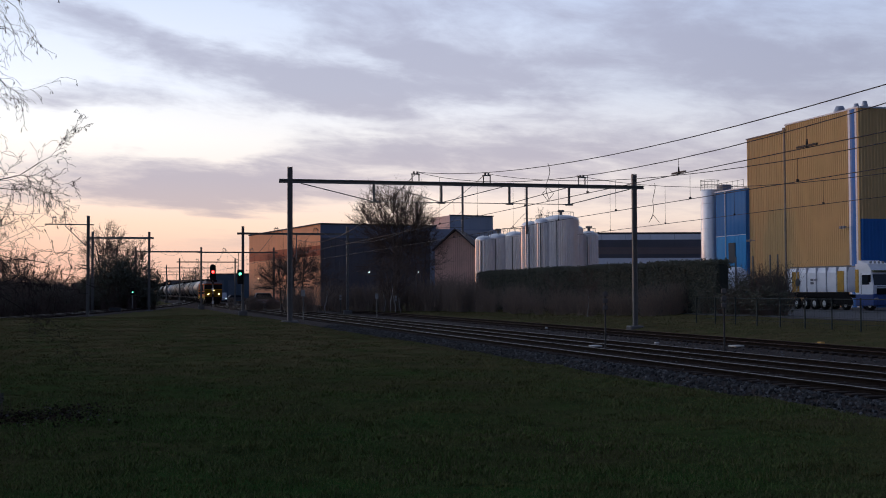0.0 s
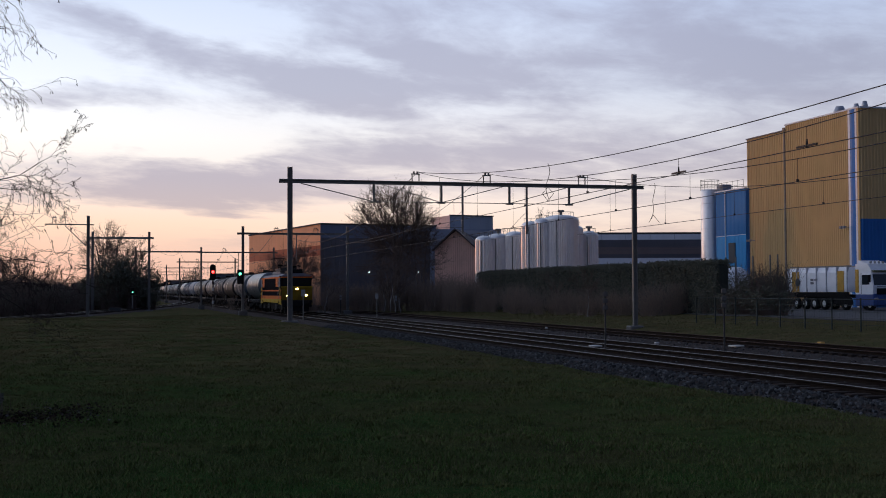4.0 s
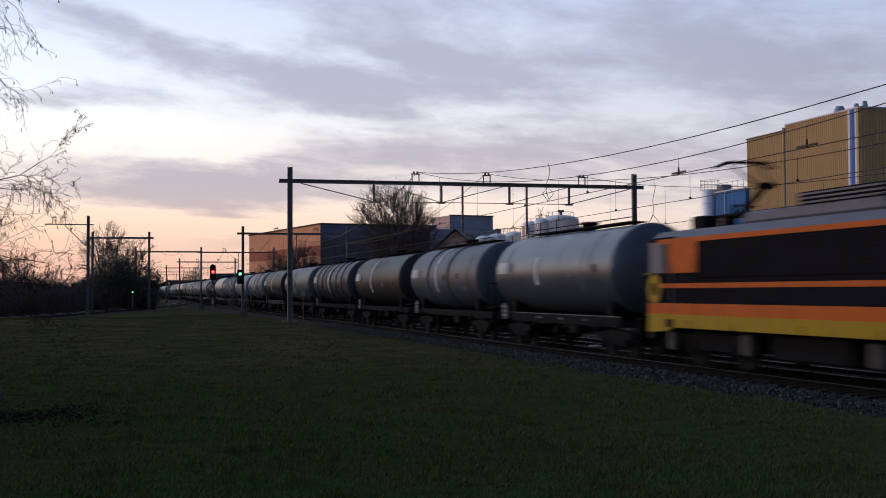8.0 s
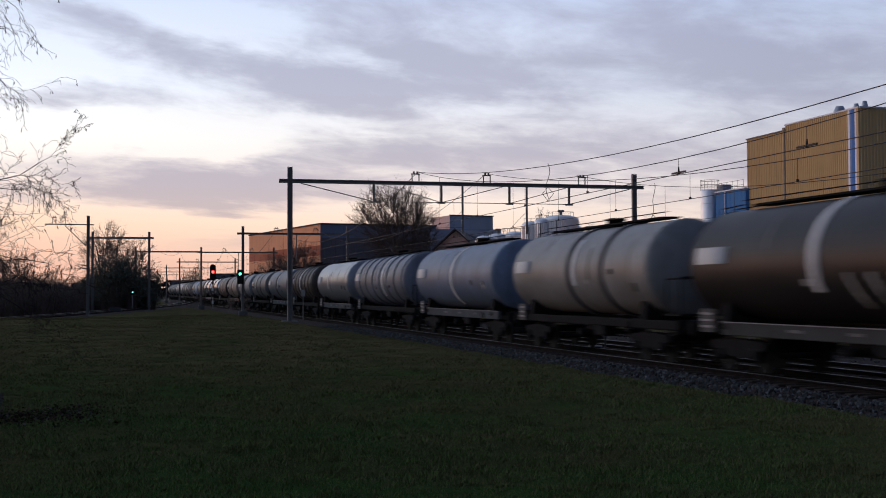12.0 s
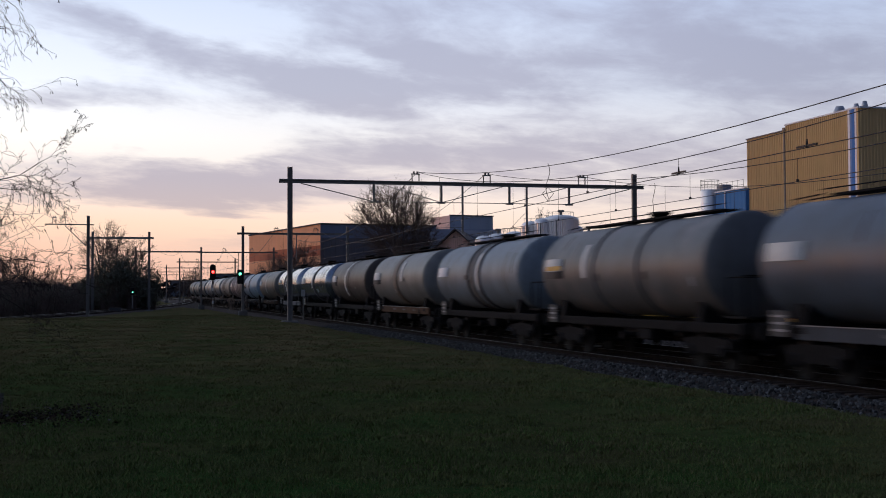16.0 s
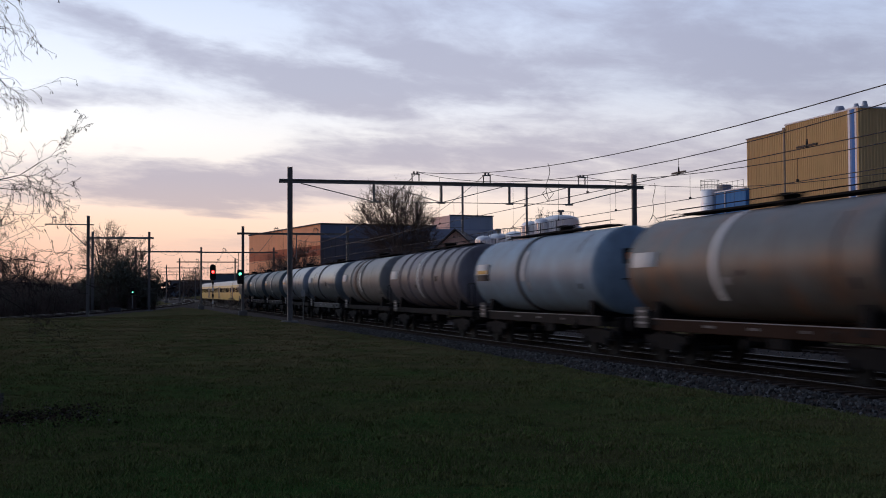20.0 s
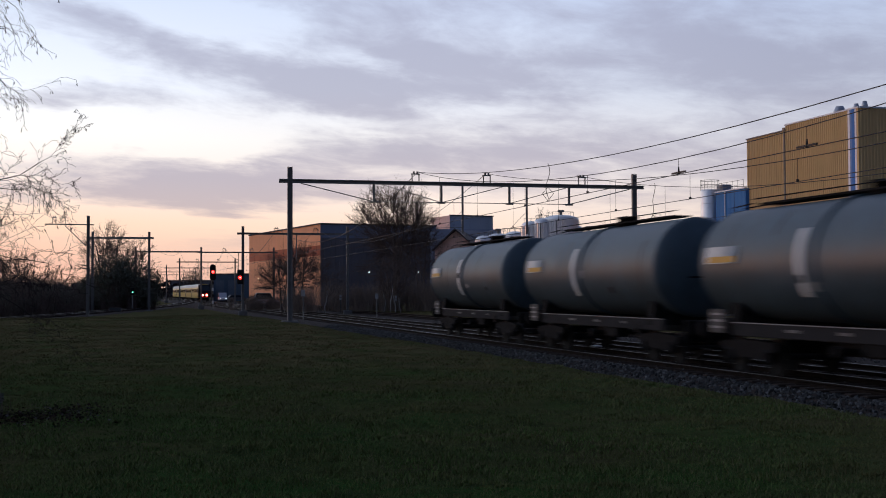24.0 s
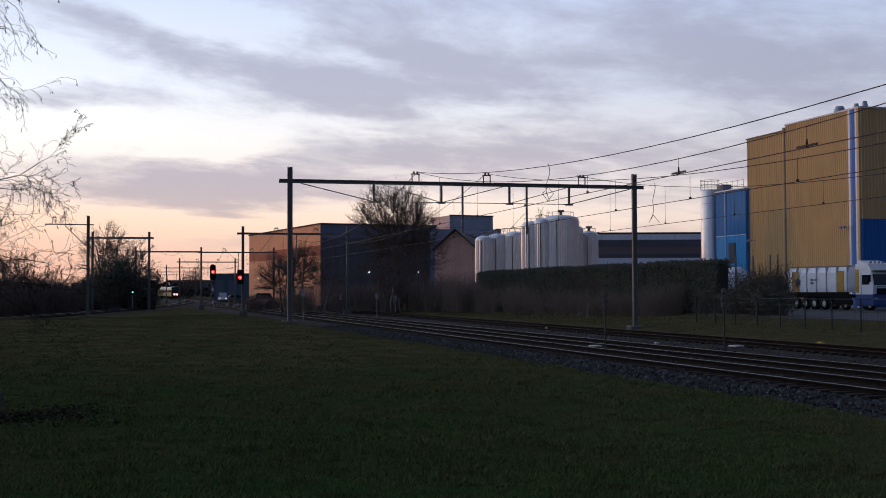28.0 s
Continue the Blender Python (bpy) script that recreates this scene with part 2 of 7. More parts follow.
WHITE = mat("white_paint", (0.72, 0.72, 0.70), 0.5, 0, 0.12, 2.0, 0.0, streak=0.15)
BARK = mat("bark", (0.11, 0.085, 0.07), 0.95, 0, 0.35, 5.0, 0.4)
BIRCH = mat("birch_bark", (0.36, 0.34, 0.31), 0.85, 0, 0.3, 3.0, 0.2, rgb2=(0.05, 0.045, 0.04))
TWIGS = mat("twigs", (0.14, 0.102, 0.082), 0.95, 0, 0.3, 2.0, 0.0)


# ---- mesh building ----
class Shape:
    """Gathers vertices and faces of one mesh."""
    def __init__(self):
        self.v, self.f, self.smooth = [], [], []

    def add(self, verts, faces, smooth=False):
        o = len(self.v)
        self.v.extend(tuple(p) for p in verts)
        self.f.extend(tuple(i + o for i in q) for q in faces)
        self.smooth.extend([smooth] * len(faces))
        return self

    def box(self, x, y, z, sx, sy, sz, m=None, bevel=0.0):
        """A box by its centre and size, with chamfered upright and level edges if bevel is given."""
        hx, hy, hz = sx / 2, sy / 2, sz / 2
        if bevel:
            b = min(bevel, hx * 0.9, hy * 0.9, hz * 0.9)
            ring = [(hx - b, hy), (hx, hy - b), (hx, -hy + b), (hx - b, -hy), (-hx + b, -hy), (-hx, -hy + b), (-hx, hy - b), (-hx + b, hy)]
            inner = [(hx - b, hy - b), (hx - b, hy - b), (hx - b, -hy + b), (hx - b, -hy + b), (-hx + b, -hy + b), (-hx + b, -hy + b), (-hx + b, hy - b), (-hx + b, hy - b)]
            vs = [(p, q, -hz) for p, q in inner] + [(p, q, -hz + b) for p, q in ring] + [(p, q, hz - b) for p, q in ring] + [(p, q, hz) for p, q in inner]
            fs = [(k * 8 + i, (k * 8 + (i + 1) % 8), (k + 1) * 8 + (i + 1) % 8, (k + 1) * 8 + i)[::-1] for k in range(3) for i in range(8)]
            fs += [tuple(range(8)), tuple(range(31, 23, -1))]
        else:
            vs = [(a * hx, b_ * hy, c * hz) for a, b_, c in product((-1, 1), repeat=3)]
            fs = [(0, 1, 3, 2), (4, 6, 7, 5), (0, 4, 5, 1), (2, 3, 7, 6), (0, 2, 6, 4), (1, 5, 7, 3)]
        vs = [Vector(p) + Vector((x, y, z)) for p in vs]
        if m is not None:
            vs = [m @ p for p in vs]
        return self.add(vs, fs)

    def tube(self, p0, p1, r0, r1=None, n=8, caps=True):
        """A straight tapered tube from p0 to p1."""
        p0, p1 = Vector(p0), Vector(p1)
        r1 = r0 if r1 is None else r1
        ax = (p1 - p0)
        if ax.length < 1e-6:
            return self
        ax.normalize()
        u = ax.cross((0, 0, 1) if abs(ax.z) < 0.9 else (1, 0, 0)).normalized()
        w = ax.cross(u)
        cs = [(math.cos(2 * math.pi * i / n), math.sin(2 * math.pi * i / n)) for i in range(n)]
        a = [p0 + (u * c + w * s) * r0 for c, s in cs]
        b = [p1 + (u * c + w * s) * r1 for c, s in cs]
        self.add(a + b, [(i, (i + 1) % n, n + (i + 1) % n, n + i) for i in range(n)], n > 5)
        if caps:
            self.add(a, [tuple(range(n))[::-1]])
            self.add(b, [tuple(range(n))])
        return self

    def pipe(self, pts, r, n=5):
        """One unbroken round wire through a list of points."""
        pts = [Vector(p) for p in pts]
        vs = []
        for i, p in enumerate(pts):
            ax = (pts[min(i + 1, len(pts) - 1)] - pts[max(i - 1, 0)]).normalized()
            u = ax.cross((0, 0, 1)).normalized()
            w = ax.cross(u)
            vs += [p + (u * math.cos(2 * math.pi * k / n) + w * math.sin(2 * math.pi * k / n)) * r for k in range(n)]
        fs = [(j * n + k, j * n + (k + 1) % n, (j + 1) * n + (k + 1) % n, (j + 1) * n + k) for j in range(len(pts) - 1) for k in range(n)]
        return self.add(vs, fs, True)

    def lathe(self, profile, n=32, axis="x", m=None, a0=0.0, a1=360.0):
        """Turns (along, radius) pairs about an axis through the origin."""
        full = abs(a1 - a0) >= 360
        k = n if full else n + 1
        vs = []
        for d, r in profile:
            for i in range(k):
                a = radians(a0 + (a1 - a0) * i / n)
                c, s = math.cos(a) * r, math.sin(a) * r
                vs.append({"x": (d, c, s), "y": (c, d, s), "z": (c, s, d)}[axis])
        fs = []
        for j in range(len(profile) - 1):
            for i in range(n):
                q = (j * k + i, j * k + (i + 1) % k, (j + 1) * k + (i + 1) % k, (j + 1) * k + i)
                fs.append(q if axis == "y" else q[::-1])
        if m is not None:
            vs = [m @ Vector(p) for p in vs]
        return self.add(vs, fs, True)

    def prism(self, poly, lo, hi, axis="z"):
        """A polygon drawn out between lo and hi along an axis. poly: (x, y), for axis y (x, z), for axis x (y, z)."""
        n = len(poly)
        put = {"z": lambda p, h: (p[0], p[1], h), "y": lambda p, h: (p[0], h, p[1]), "x": lambda p, h: (h, p[0], p[1])}[axis]
        vs = [put(p, lo) for p in poly] + [put(p, hi) for p in poly]
        fs = [(i, (i + 1) % n, n + (i + 1) % n, n + i) for i in range(n)] + [tuple(range(n))[::-1], tuple(range(n, 2 * n))]
        return self.add(vs, fs)

    def sweep(self, path, section, closed=True):
        """Draws a section (side, up) along a list of (x, y, z, heading in radians)."""
        n = len(section)
        vs = [(x - math.sin(a) * o, y + math.cos(a) * o, z + u) for x, y, z, a in path for o, u in section]
        e = n if closed else n - 1
        fs = [(j * n + i, j * n + (i + 1) % n, (j + 1) * n + (i + 1) % n, (j + 1) * n + i) for j in range(len(path) - 1) for i in range(e)]
        return self.add(vs, fs)

    def mesh(self, name, material):
        me = bpy.data.meshes.new(name)
        me.from_pydata(self.v, [], self.f)
        if any(self.smooth):
            me.polygons.foreach_set("use_smooth", self.smooth)
        me.materials.append(material)
        me.update()
        bm = bmesh.new()
        bm.from_mesh(me)
        bmesh.ops.recalc_face_normals(bm, faces=bm.faces)
        bm.to_mesh(me)
        bm.free()
        return me


def part(name, shape, material, parent, label="", m=None):
    """Links a shape (or a mesh made before) as one mesh under a thing or a part."""
    me = shape if isinstance(shape, bpy.types.Mesh) else shape.mesh(name, material)
    ob = new(name, me)
    ob.parent = parent
    if m is not None:
        ob.matrix_basis = m
    if label:
        tagged(ob, label)
    return ob


def thing(name, label, category, m=None, group="", kind=""):
    ob = new(name)
    ob.empty_display_size = 0.2
    if m is not None:
        ob.matrix_world = m
    return tagged(ob, label, category, group, kind)


def single(name, shape, material, label, category="", m=None, group="", kind=""):
    ob = new(name, shape if isinstance(shape, bpy.types.Mesh) else shape.mesh(name, material))
    if m is not None:
        ob.matrix_world = m
    return tagged(ob, label, category, group, kind)


def path_along(s0, s1, off, z, step=4.0):
    out = []
    for s in np.arange(s0, s1 + 1e-6, step):
        x, y = on_line(s, off)
        out.append((float(x), float(y), z, radians(heading(s))))
    return out


def smooth(a, b, v):
    t = np.clip((v - a) / (b - a), 0, 1)
    return t * t * (3 - 2 * t)


# ---- ground ----
def ground_height(s, off):
    """Level of the soil, from the rail tops as zero."""
    s, off = np.asarray(s, float), np.asarray(off, float)
    mound = 0.5 * smooth(-100, -48, s) * (1 - 0.8 * smooth(-50, -64, s) * smooth(-9, -17, off))
    near = -0.5 + (0.5 + mound) * smooth(-2.6, -8.0, off)
    far = -0.5 + 0.45 * smooth(11.2, 14.0, off) + 0.4 * smooth(17, 26, off)
    return np.where(off < 4, near, far)


def vnoise(x, y, seed):
    """Smooth value noise in -1..1 at unit scale."""
    table = np.random.default_rng(seed).uniform(-1, 1, (256, 256))
    xi, yi = np.floor(x).astype(int), np.floor(y).astype(int)
    u, v = x - xi, y - yi
    u, v = u * u * (3 - 2 * u), v * v * (3 - 2 * v)
    a, b = table[xi % 256, yi % 256], table[(xi + 1) % 256, yi % 256]
    c, d = table[xi % 256, (yi + 1) % 256], table[(xi + 1) % 256, (yi + 1) % 256]
    return (a + (b - a) * u) + ((c + (d - c) * u) - (a + (b - a) * u)) * v


def rough(x, y):
    """Lumps and hollows of the turf, in metres."""
    return vnoise(x * 0.6, y * 0.6, 1) * 0.045 + vnoise(x * 1.9, y * 1.9, 2) * 0.024 + vnoise(x * 4.5, y * 4.5, 3) * 0.012


def ground():
    sa = np.unique(np.concatenate([[-1500, -1200, -1000, -800, -650], np.arange(-500, -180, 10.0), np.arange(-180, -60, 3.0), np.arange(-60, -8, 0.6), np.arange(-8, 30, 0.3), np.arange(30, 42, 0.6), np.arange(42, 120, 6.0), [160, 220, 300, 450, 700, 1000, 1400]]))
    oa = np.unique(np.concatenate([[-1500, -1000, -700, -500, -350, -250, -180, -130, -100, -80, -65], np.arange(-55, -26, 2.5), np.arange(-26, -17, 0.4), np.arange(-17, -2, 0.25), [-1.5, 0, 4, 8, 10.5], np.arange(11.2, 28, 0.8), [30, 35, 45, 60, 80, 110, 150, 220, 300, 450, 700, 1000, 1500]]))
    S, O = np.meshgrid(sa, oa, indexing="ij")
    X, Y = on_line(S, O)
    Z = ground_height(S, O)
    out = (O < -3.2) | (O > 12.5)
    close = (np.abs(S) < 200) & (np.abs(O) < 60) & out
    Z = Z + np.where(close, rough(X, Y), 0)
    n, k = len(sa), len(oa)
    sh = Shape()
    vs = np.stack([X, Y, Z], -1).reshape(-1, 3).tolist()
    fs = [(i * k + j, i * k + j + 1, (i + 1) * k + j + 1, (i + 1) * k + j) for i in range(n - 1) for j in range(k - 1)]
    sh.add(vs, fs, True)
    return single("ground", sh, MEADOW, "uneven winter grass field beside the railway", "ground", kind="structure")


def far_plain():
    """Carries the land to the horizon behind the woods."""
    sh = Shape()
    n = 48
    vs, fs = [], []
    for r in (1350, 2500, 4800):
        vs += [(math.sin(2 * math.pi * i / n) * r, math.cos(2 * math.pi * i / n) * r, -0.6 if r < 2000 else -1.0) for i in range(n)]
    for j in range(2):
        fs += [(j * n + i, j * n + (i + 1) % n, (j + 1) * n + (i + 1) % n, (j + 1) * n + i) for i in range(n)]
    sh.add(vs, fs)
    return single("ground_far", sh, MEADOW, "flat dark land reaching to the horizon", "ground", kind="structure")


TRACKS = [(0.0, 0.0, True), (4.05, -0.09, True), (9.55, 0.0, False)]      # offset, level, polished heads


def siding_off(s):
    """The branch line on the camera's side of the main line."""
    y = np.interp(s, _S, _Y)
    return -22.4 * 0.966 * np.clip((300 - y) / 190, 0, 2.0) ** 1.886


def rail_section(z):
    return ([(-0.03, z), (0.03, z), (0.036, z - 0.008), (-0.036, z - 0.008)],
            [(-0.036, z - 0.009), (0.036, z - 0.009), (0.036, z - 0.04), (0.01, z - 0.07), (0.01, z - 0.13), (0.07, z - 0.16), (-0.07, z - 0.16), (-0.01, z - 0.13), (-0.01, z - 0.07), (-0.036, z - 0.04)])


def tracks():
    sleeper = Shape().box(0, 0, -0.11, 0.26, 2.55, 0.14, bevel=0.02).mesh("sleeper", SLEEPER)
    for off, z, bright in TRACKS:
        tr = thing("railway_track", "steel rails on sleepers in dark ballast" if bright else "rusty unused steel rails in dark ballast", "track", group="railway tracks", kind="structure")
        for side in (-0.7525, 0.7525):
            cant = 0.012 * (1 if side > 0 else -1)
            p = path_along(-900, 620, off + side, z + cant, 5.0)
            head, web = rail_section(0.0)
            part("rail_head", Shape().sweep(p, head), RAIL_TOP if bright else RUST, tr, "polished running surface" if bright else "")
            part("rail_web", Shape().sweep(p, web), RAIL_SIDE, tr)
        rest = Shape()
        for i, s in enumerate(np.arange(-240, 30, 0.6)):
            if -62 < s < 16:
                part("sleeper", sleeper, None, tr, m=line_pose(s, off, z - 0.09))
            else:
                rest.box(0, 0, -0.11, 0.26, 2.55, 0.14, line_pose(s, off, z - 0.09))
        tagged(part("sleepers", rest, SLEEPER, tr), kind="stuff")
    # the branch
    tr = thing("railway_track", "branch line curving away across the grass", "track", group="railway tracks", kind="structure")
    for side in (-0.7525, 0.7525):
        p = []
        for s in np.arange(-300, -20, 4.0):
            o = float(siding_off(s))
            x, y = on_line(s, o + side)
            p.append((float(x), float(y), 0.30, radians(heading(s))))
        head, web = rail_section(0.0)
        part("rail_head", Shape().sweep(p, head), RAIL_TOP, tr)
        part("rail_web", Shape().sweep(p, web), RAIL_SIDE, tr)
    bed = Shape()
    p = []
    for s in np.arange(-300, -20, 4.0):
        x, y = on_line(s, float(siding_off(s)))
        p.append((float(x), float(y), 0, radians(heading(s))))
    bed.sweep(p, [(-3.4, -0.4), (-1.7, 0.13), (1.7, 0.13), (3.4, -0.4)], closed=False)
    part("ballast", bed, GRAVEL, tr)
    sl = Shape()
    for s in np.arange(-260, -40, 0.6):
        sl.box(0, 0, -0.1, 0.26, 2.5, 0.14, line_pose(s, float(siding_off(s)), 0.24))
    tagged(part("sleepers", sl, SLEEPER, tr), kind="stuff")


def ballast():
    sec = [(-3.0, -0.62), (-1.75, -0.21), (-0.95, -0.185), (0.95, -0.175), (2.0, -0.27), (3.0, -0.275), (5.1, -0.27), (6.6, -0.32), (8.4, -0.2), (10.9, -0.19), (12.6, -0.55)]
    sa = list(np.arange(-900, -70, 8.0)) + list(np.arange(-70, 30, 0.35)) + list(np.arange(30, 620, 8.0))
    offs = np.unique(np.concatenate([np.interp(np.linspace(0, len(sec) - 1, 61), np.arange(len(sec)), [a for a, _ in sec])]))
    zs = np.interp(offs, [a for a, _ in sec], [b for _, b in sec])
    vs = []
    for s in sa:
        x, y = on_line(s, offs)
        for a, b, z in zip(x, y, zs):
            vs.append((a, b, z + (noise.noise((a * 3.1, b * 3.1, 2)) * 0.05 if -70 < s < 30 else 0)))
    k = len(offs)
    fs = [(i * k + j, i * k + j + 1, (i + 1) * k + j + 1, (i + 1) * k + j) for i in range(len(sa) - 1) for j in range(k - 1)]
    bed = single("ballast_bed", Shape().add(vs, fs, True), GRAVEL, "long bed of dark crushed stone under the tracks", "ballast", kind="structure")
    # loose stones on the shoulder
    rng = np.random.default_rng(5)
    sh = Shape()
    cube = [(a, b, c) for a, b, c in product((-1, 1), repeat=3)]
    quads = [(0, 1, 3, 2), (4, 6, 7, 5), (0, 4, 5, 1), (2, 3, 7, 6), (0, 2, 6, 4), (1, 5, 7, 3)]
    for i in range(18000):
        s = 24 - 84 * rng.random() ** 1.35
        o = -3.05 + 1.75 * rng.random()
        if rng.random() < 0.25:
            o = rng.uniform(-1.5, 8.0)
        x, y = on_line(s, o)
        z = np.interp(o, [a for a, _ in sec], [b for _, b in sec])
        r = rng.uniform(0.017, 0.04)
        e = Euler(rng.uniform(0, 6.28, 3)).to_matrix()
        pts = [e @ Vector((a * r * rng.uniform(0.6, 1.2), b * r * rng.uniform(0.6, 1.2), c * r * rng.uniform(0.5, 1.1))) + Vector((x, y, z + r * 0.5)) for a, b, c in cube]
        sh.v.extend(tuple(p) for p in pts)
        o8 = len(sh.v) - 8
        sh.f.extend(tuple(q + o8 for q in f) for f in quads)
    me = bpy.data.meshes.new("ballast_stones")
    me.from_pydata(sh.v, [], sh.f)
    me.materials.append(STONES)
    single("ballast_stones", me, None, "loose grey crushed stones on the track shoulder", "gravel", kind="stuff")


def grass():
    """Blades and tufts in the near field."""
    rng = np.random.default_rng(11)
    n = 470000
    # denser towards the camera
    y = 8.5 * np.exp(rng.random(n) * math.log(105 / 8.5))
    x = (rng.random(n) - 0.5) * 2 * 0.39 * y
    # weeds and coarse tufts
    m = 60000
    tuft = rng.integers(0, 1500, m)
    ty = 9.0 * np.exp(rng.random(1500) * math.log(60 / 9.0))
    tx = (rng.random(1500) - 0.5) * 2 * 0.39 * ty
    tr = rng.uniform(0.05, 0.16, 1500)[tuft]
    x = np.concatenate([x, tx[tuft] + rng.normal(0, 1, m) * tr])
    y = np.concatenate([y, ty[tuft] + rng.normal(0, 1, m) * tr])
    coarse = np.arange(n + m) >= n
    n += m
    keep_s = (30.061 - y) / 0.966
    bx, by = on_line(keep_s)
    off = (x - bx) * 0.966 + (y - by) * 0.2588
    far = (rng.random(n) < 0.17) & ~coarse
    fs, fo = rng.uniform(-115, 4, n), rng.uniform(12.6, 25.5, n)
    fx, fy = on_line(fs, fo)
    x, y, off, keep_s = np.where(far, fx, x), np.where(far, fy, y), np.where(far, fo, off), np.where(far, fs, keep_s)
    ok = (off < -3.1) | far
    x, y, off, keep_s, coarse = x[ok], y[ok], off[ok], keep_s[ok], coarse[ok]
    patch = vnoise(x * 0.7, y * 0.7, 4) * 0.6 + vnoise(x * 2.3, y * 2.3, 5) * 0.5
    n = len(x)
    z = ground_height(keep_s, off) + rough(x, y)
    h = rng.uniform(0.010, 0.027, n) * (1 + 0.8 * np.clip(patch, -0.6, 1.0)) * (1 + 0.010 * y) * np.where(coarse, 1.6, 1.0)
    w = rng.uniform(0.0016, 0.0034, n) * (1 + y / 7)
    a = rng.uniform(0, 6.283, n)
    lean = rng.uniform(0.2, 1.5, n) * h
    dx, dy = np.cos(a) * w, np.sin(a) * w
    lx, ly = np.cos(a + 1.57) * lean, np.sin(a + 1.57) * lean
    v = np.empty((n, 3, 3))
    v[:, 0] = np.stack([x - dx, y - dy, z - 0.01], -1)
    v[:, 1] = np.stack([x + dx, y + dy, z - 0.01], -1)
    v[:, 2] = np.stack([x + lx, y + ly, z + h], -1)
    me = bpy.data.meshes.new("grass_blades")
    me.vertices.add(3 * n)
    me.vertices.foreach_set("co", v.reshape(-1))
    me.loops.add(3 * n)
    me.loops.foreach_set("vertex_index", np.arange(3 * n, dtype=np.int32))
    me.polygons.add(n)
    me.polygons.foreach_set("loop_start", np.arange(0, 3 * n, 3, dtype=np.int32))
    me.update(calc_edges=True)
    me.materials.append(island_material("grass_blade", [(0.062, 0.126, 0.028), (0.077, 0.151, 0.036), (0.101, 0.143, 0.048), (0.147, 0.134, 0.070), (0.070, 0.123, 0.032), (0.098, 0.101, 0.048)], 0.8, (0.119, 0.115, 0.048)))
    single("grass", me, None, "short damp winter grass with straw-coloured patches", "grass", kind="stuff")


def fallen_leaves():
    """Rotting leaves and litter heaped in the grass."""
    rng = np.random.default_rng(41)
    n = 2600
    x, y = rng.normal(-5.2, 0.42, n), rng.normal(16.0, 0.7, n)
    z = 0.50 + 0.06 * rng.random(n)
    a = rng.normal(0, 1, (n, 3)) * [1, 1, 0.35]
    a /= np.linalg.norm(a, axis=1)[:, None]
    b = np.cross(a, rng.normal(0, 1, (n, 3)) * [0.4, 0.4, 1])
    b /= np.linalg.norm(b, axis=1)[:, None]
    s = rng.uniform(0.012, 0.03, n)[:, None]
    p = np.stack([x, y, z], -1)
    v = np.stack([p - a * s, p + b * s * 0.6, p + a * s, p - b * s * 0.6], 1)
    me = bpy.data.meshes.new("fallen_leaves")
    me.from_pydata(v.reshape(-1, 3).tolist(), [], [(4 * i, 4 * i + 1, 4 * i + 2, 4 * i + 3) for i in range(n)])
    me.materials.append(island_material("leaf_litter", [(0.02, 0.014, 0.012), (0.04, 0.028, 0.02), (0.03, 0.02, 0.016), (0.015, 0.012, 0.012), (0.05, 0.03, 0.022), (0.02, 0.016, 0.015), (0.14, 0.13, 0.12)], 0.8))
    single("fallen_leaves", me, None, "dark rotting fallen leaves in the grass", "leaves", kind="stuff")


ground()
fallen_leaves()
far_plain()
tracks()
ballast()
grass()


# ---- overhead line ----
BEAM_Z, TOP_Z = 8.3, 9.0


def rail_mast(parent_label, m, height=9.0, foot=0.0):
    """An upright of paired channels with battens, on a concrete foot."""
    t = thing("catenary_mast", parent_label, "mast", m, group="catenary masts")
    post = Shape()
    for y in (-0.11, 0.11):
        post.box(0, y, foot + (height - foot) / 2, 0.18, 0.05, height - foot)
    for z in np.arange(foot + 0.5, height, 0.55):
        post.box(0, 0, z, 0.012, 0.2, 0.12)
    post.box(0, 0, foot + (height - foot) / 2, 0.02, 0.2, height - foot - 0.02)
    part("post", post, STEEL, t)
    part("foundation", Shape().box(0, 0, foot - 0.15, 0.7, 0.9, 0.7, bevel=0.06), CONCRETE, t)
    return t


def insulator_frame(sh, m):
    """The small square frame that carries the messenger wire on top of a beam."""
    for y in (-0.2, 0.2):
        sh.box(0, y, 0.22, 0.06, 0.05, 0.44, m)
    sh.box(0, 0, 0.44, 0.07, 0.52, 0.06, m)
    for y in (-0.1, 0.1):
        sh.box(0, y, 0.53, 0.09, 0.09, 0.12, m)


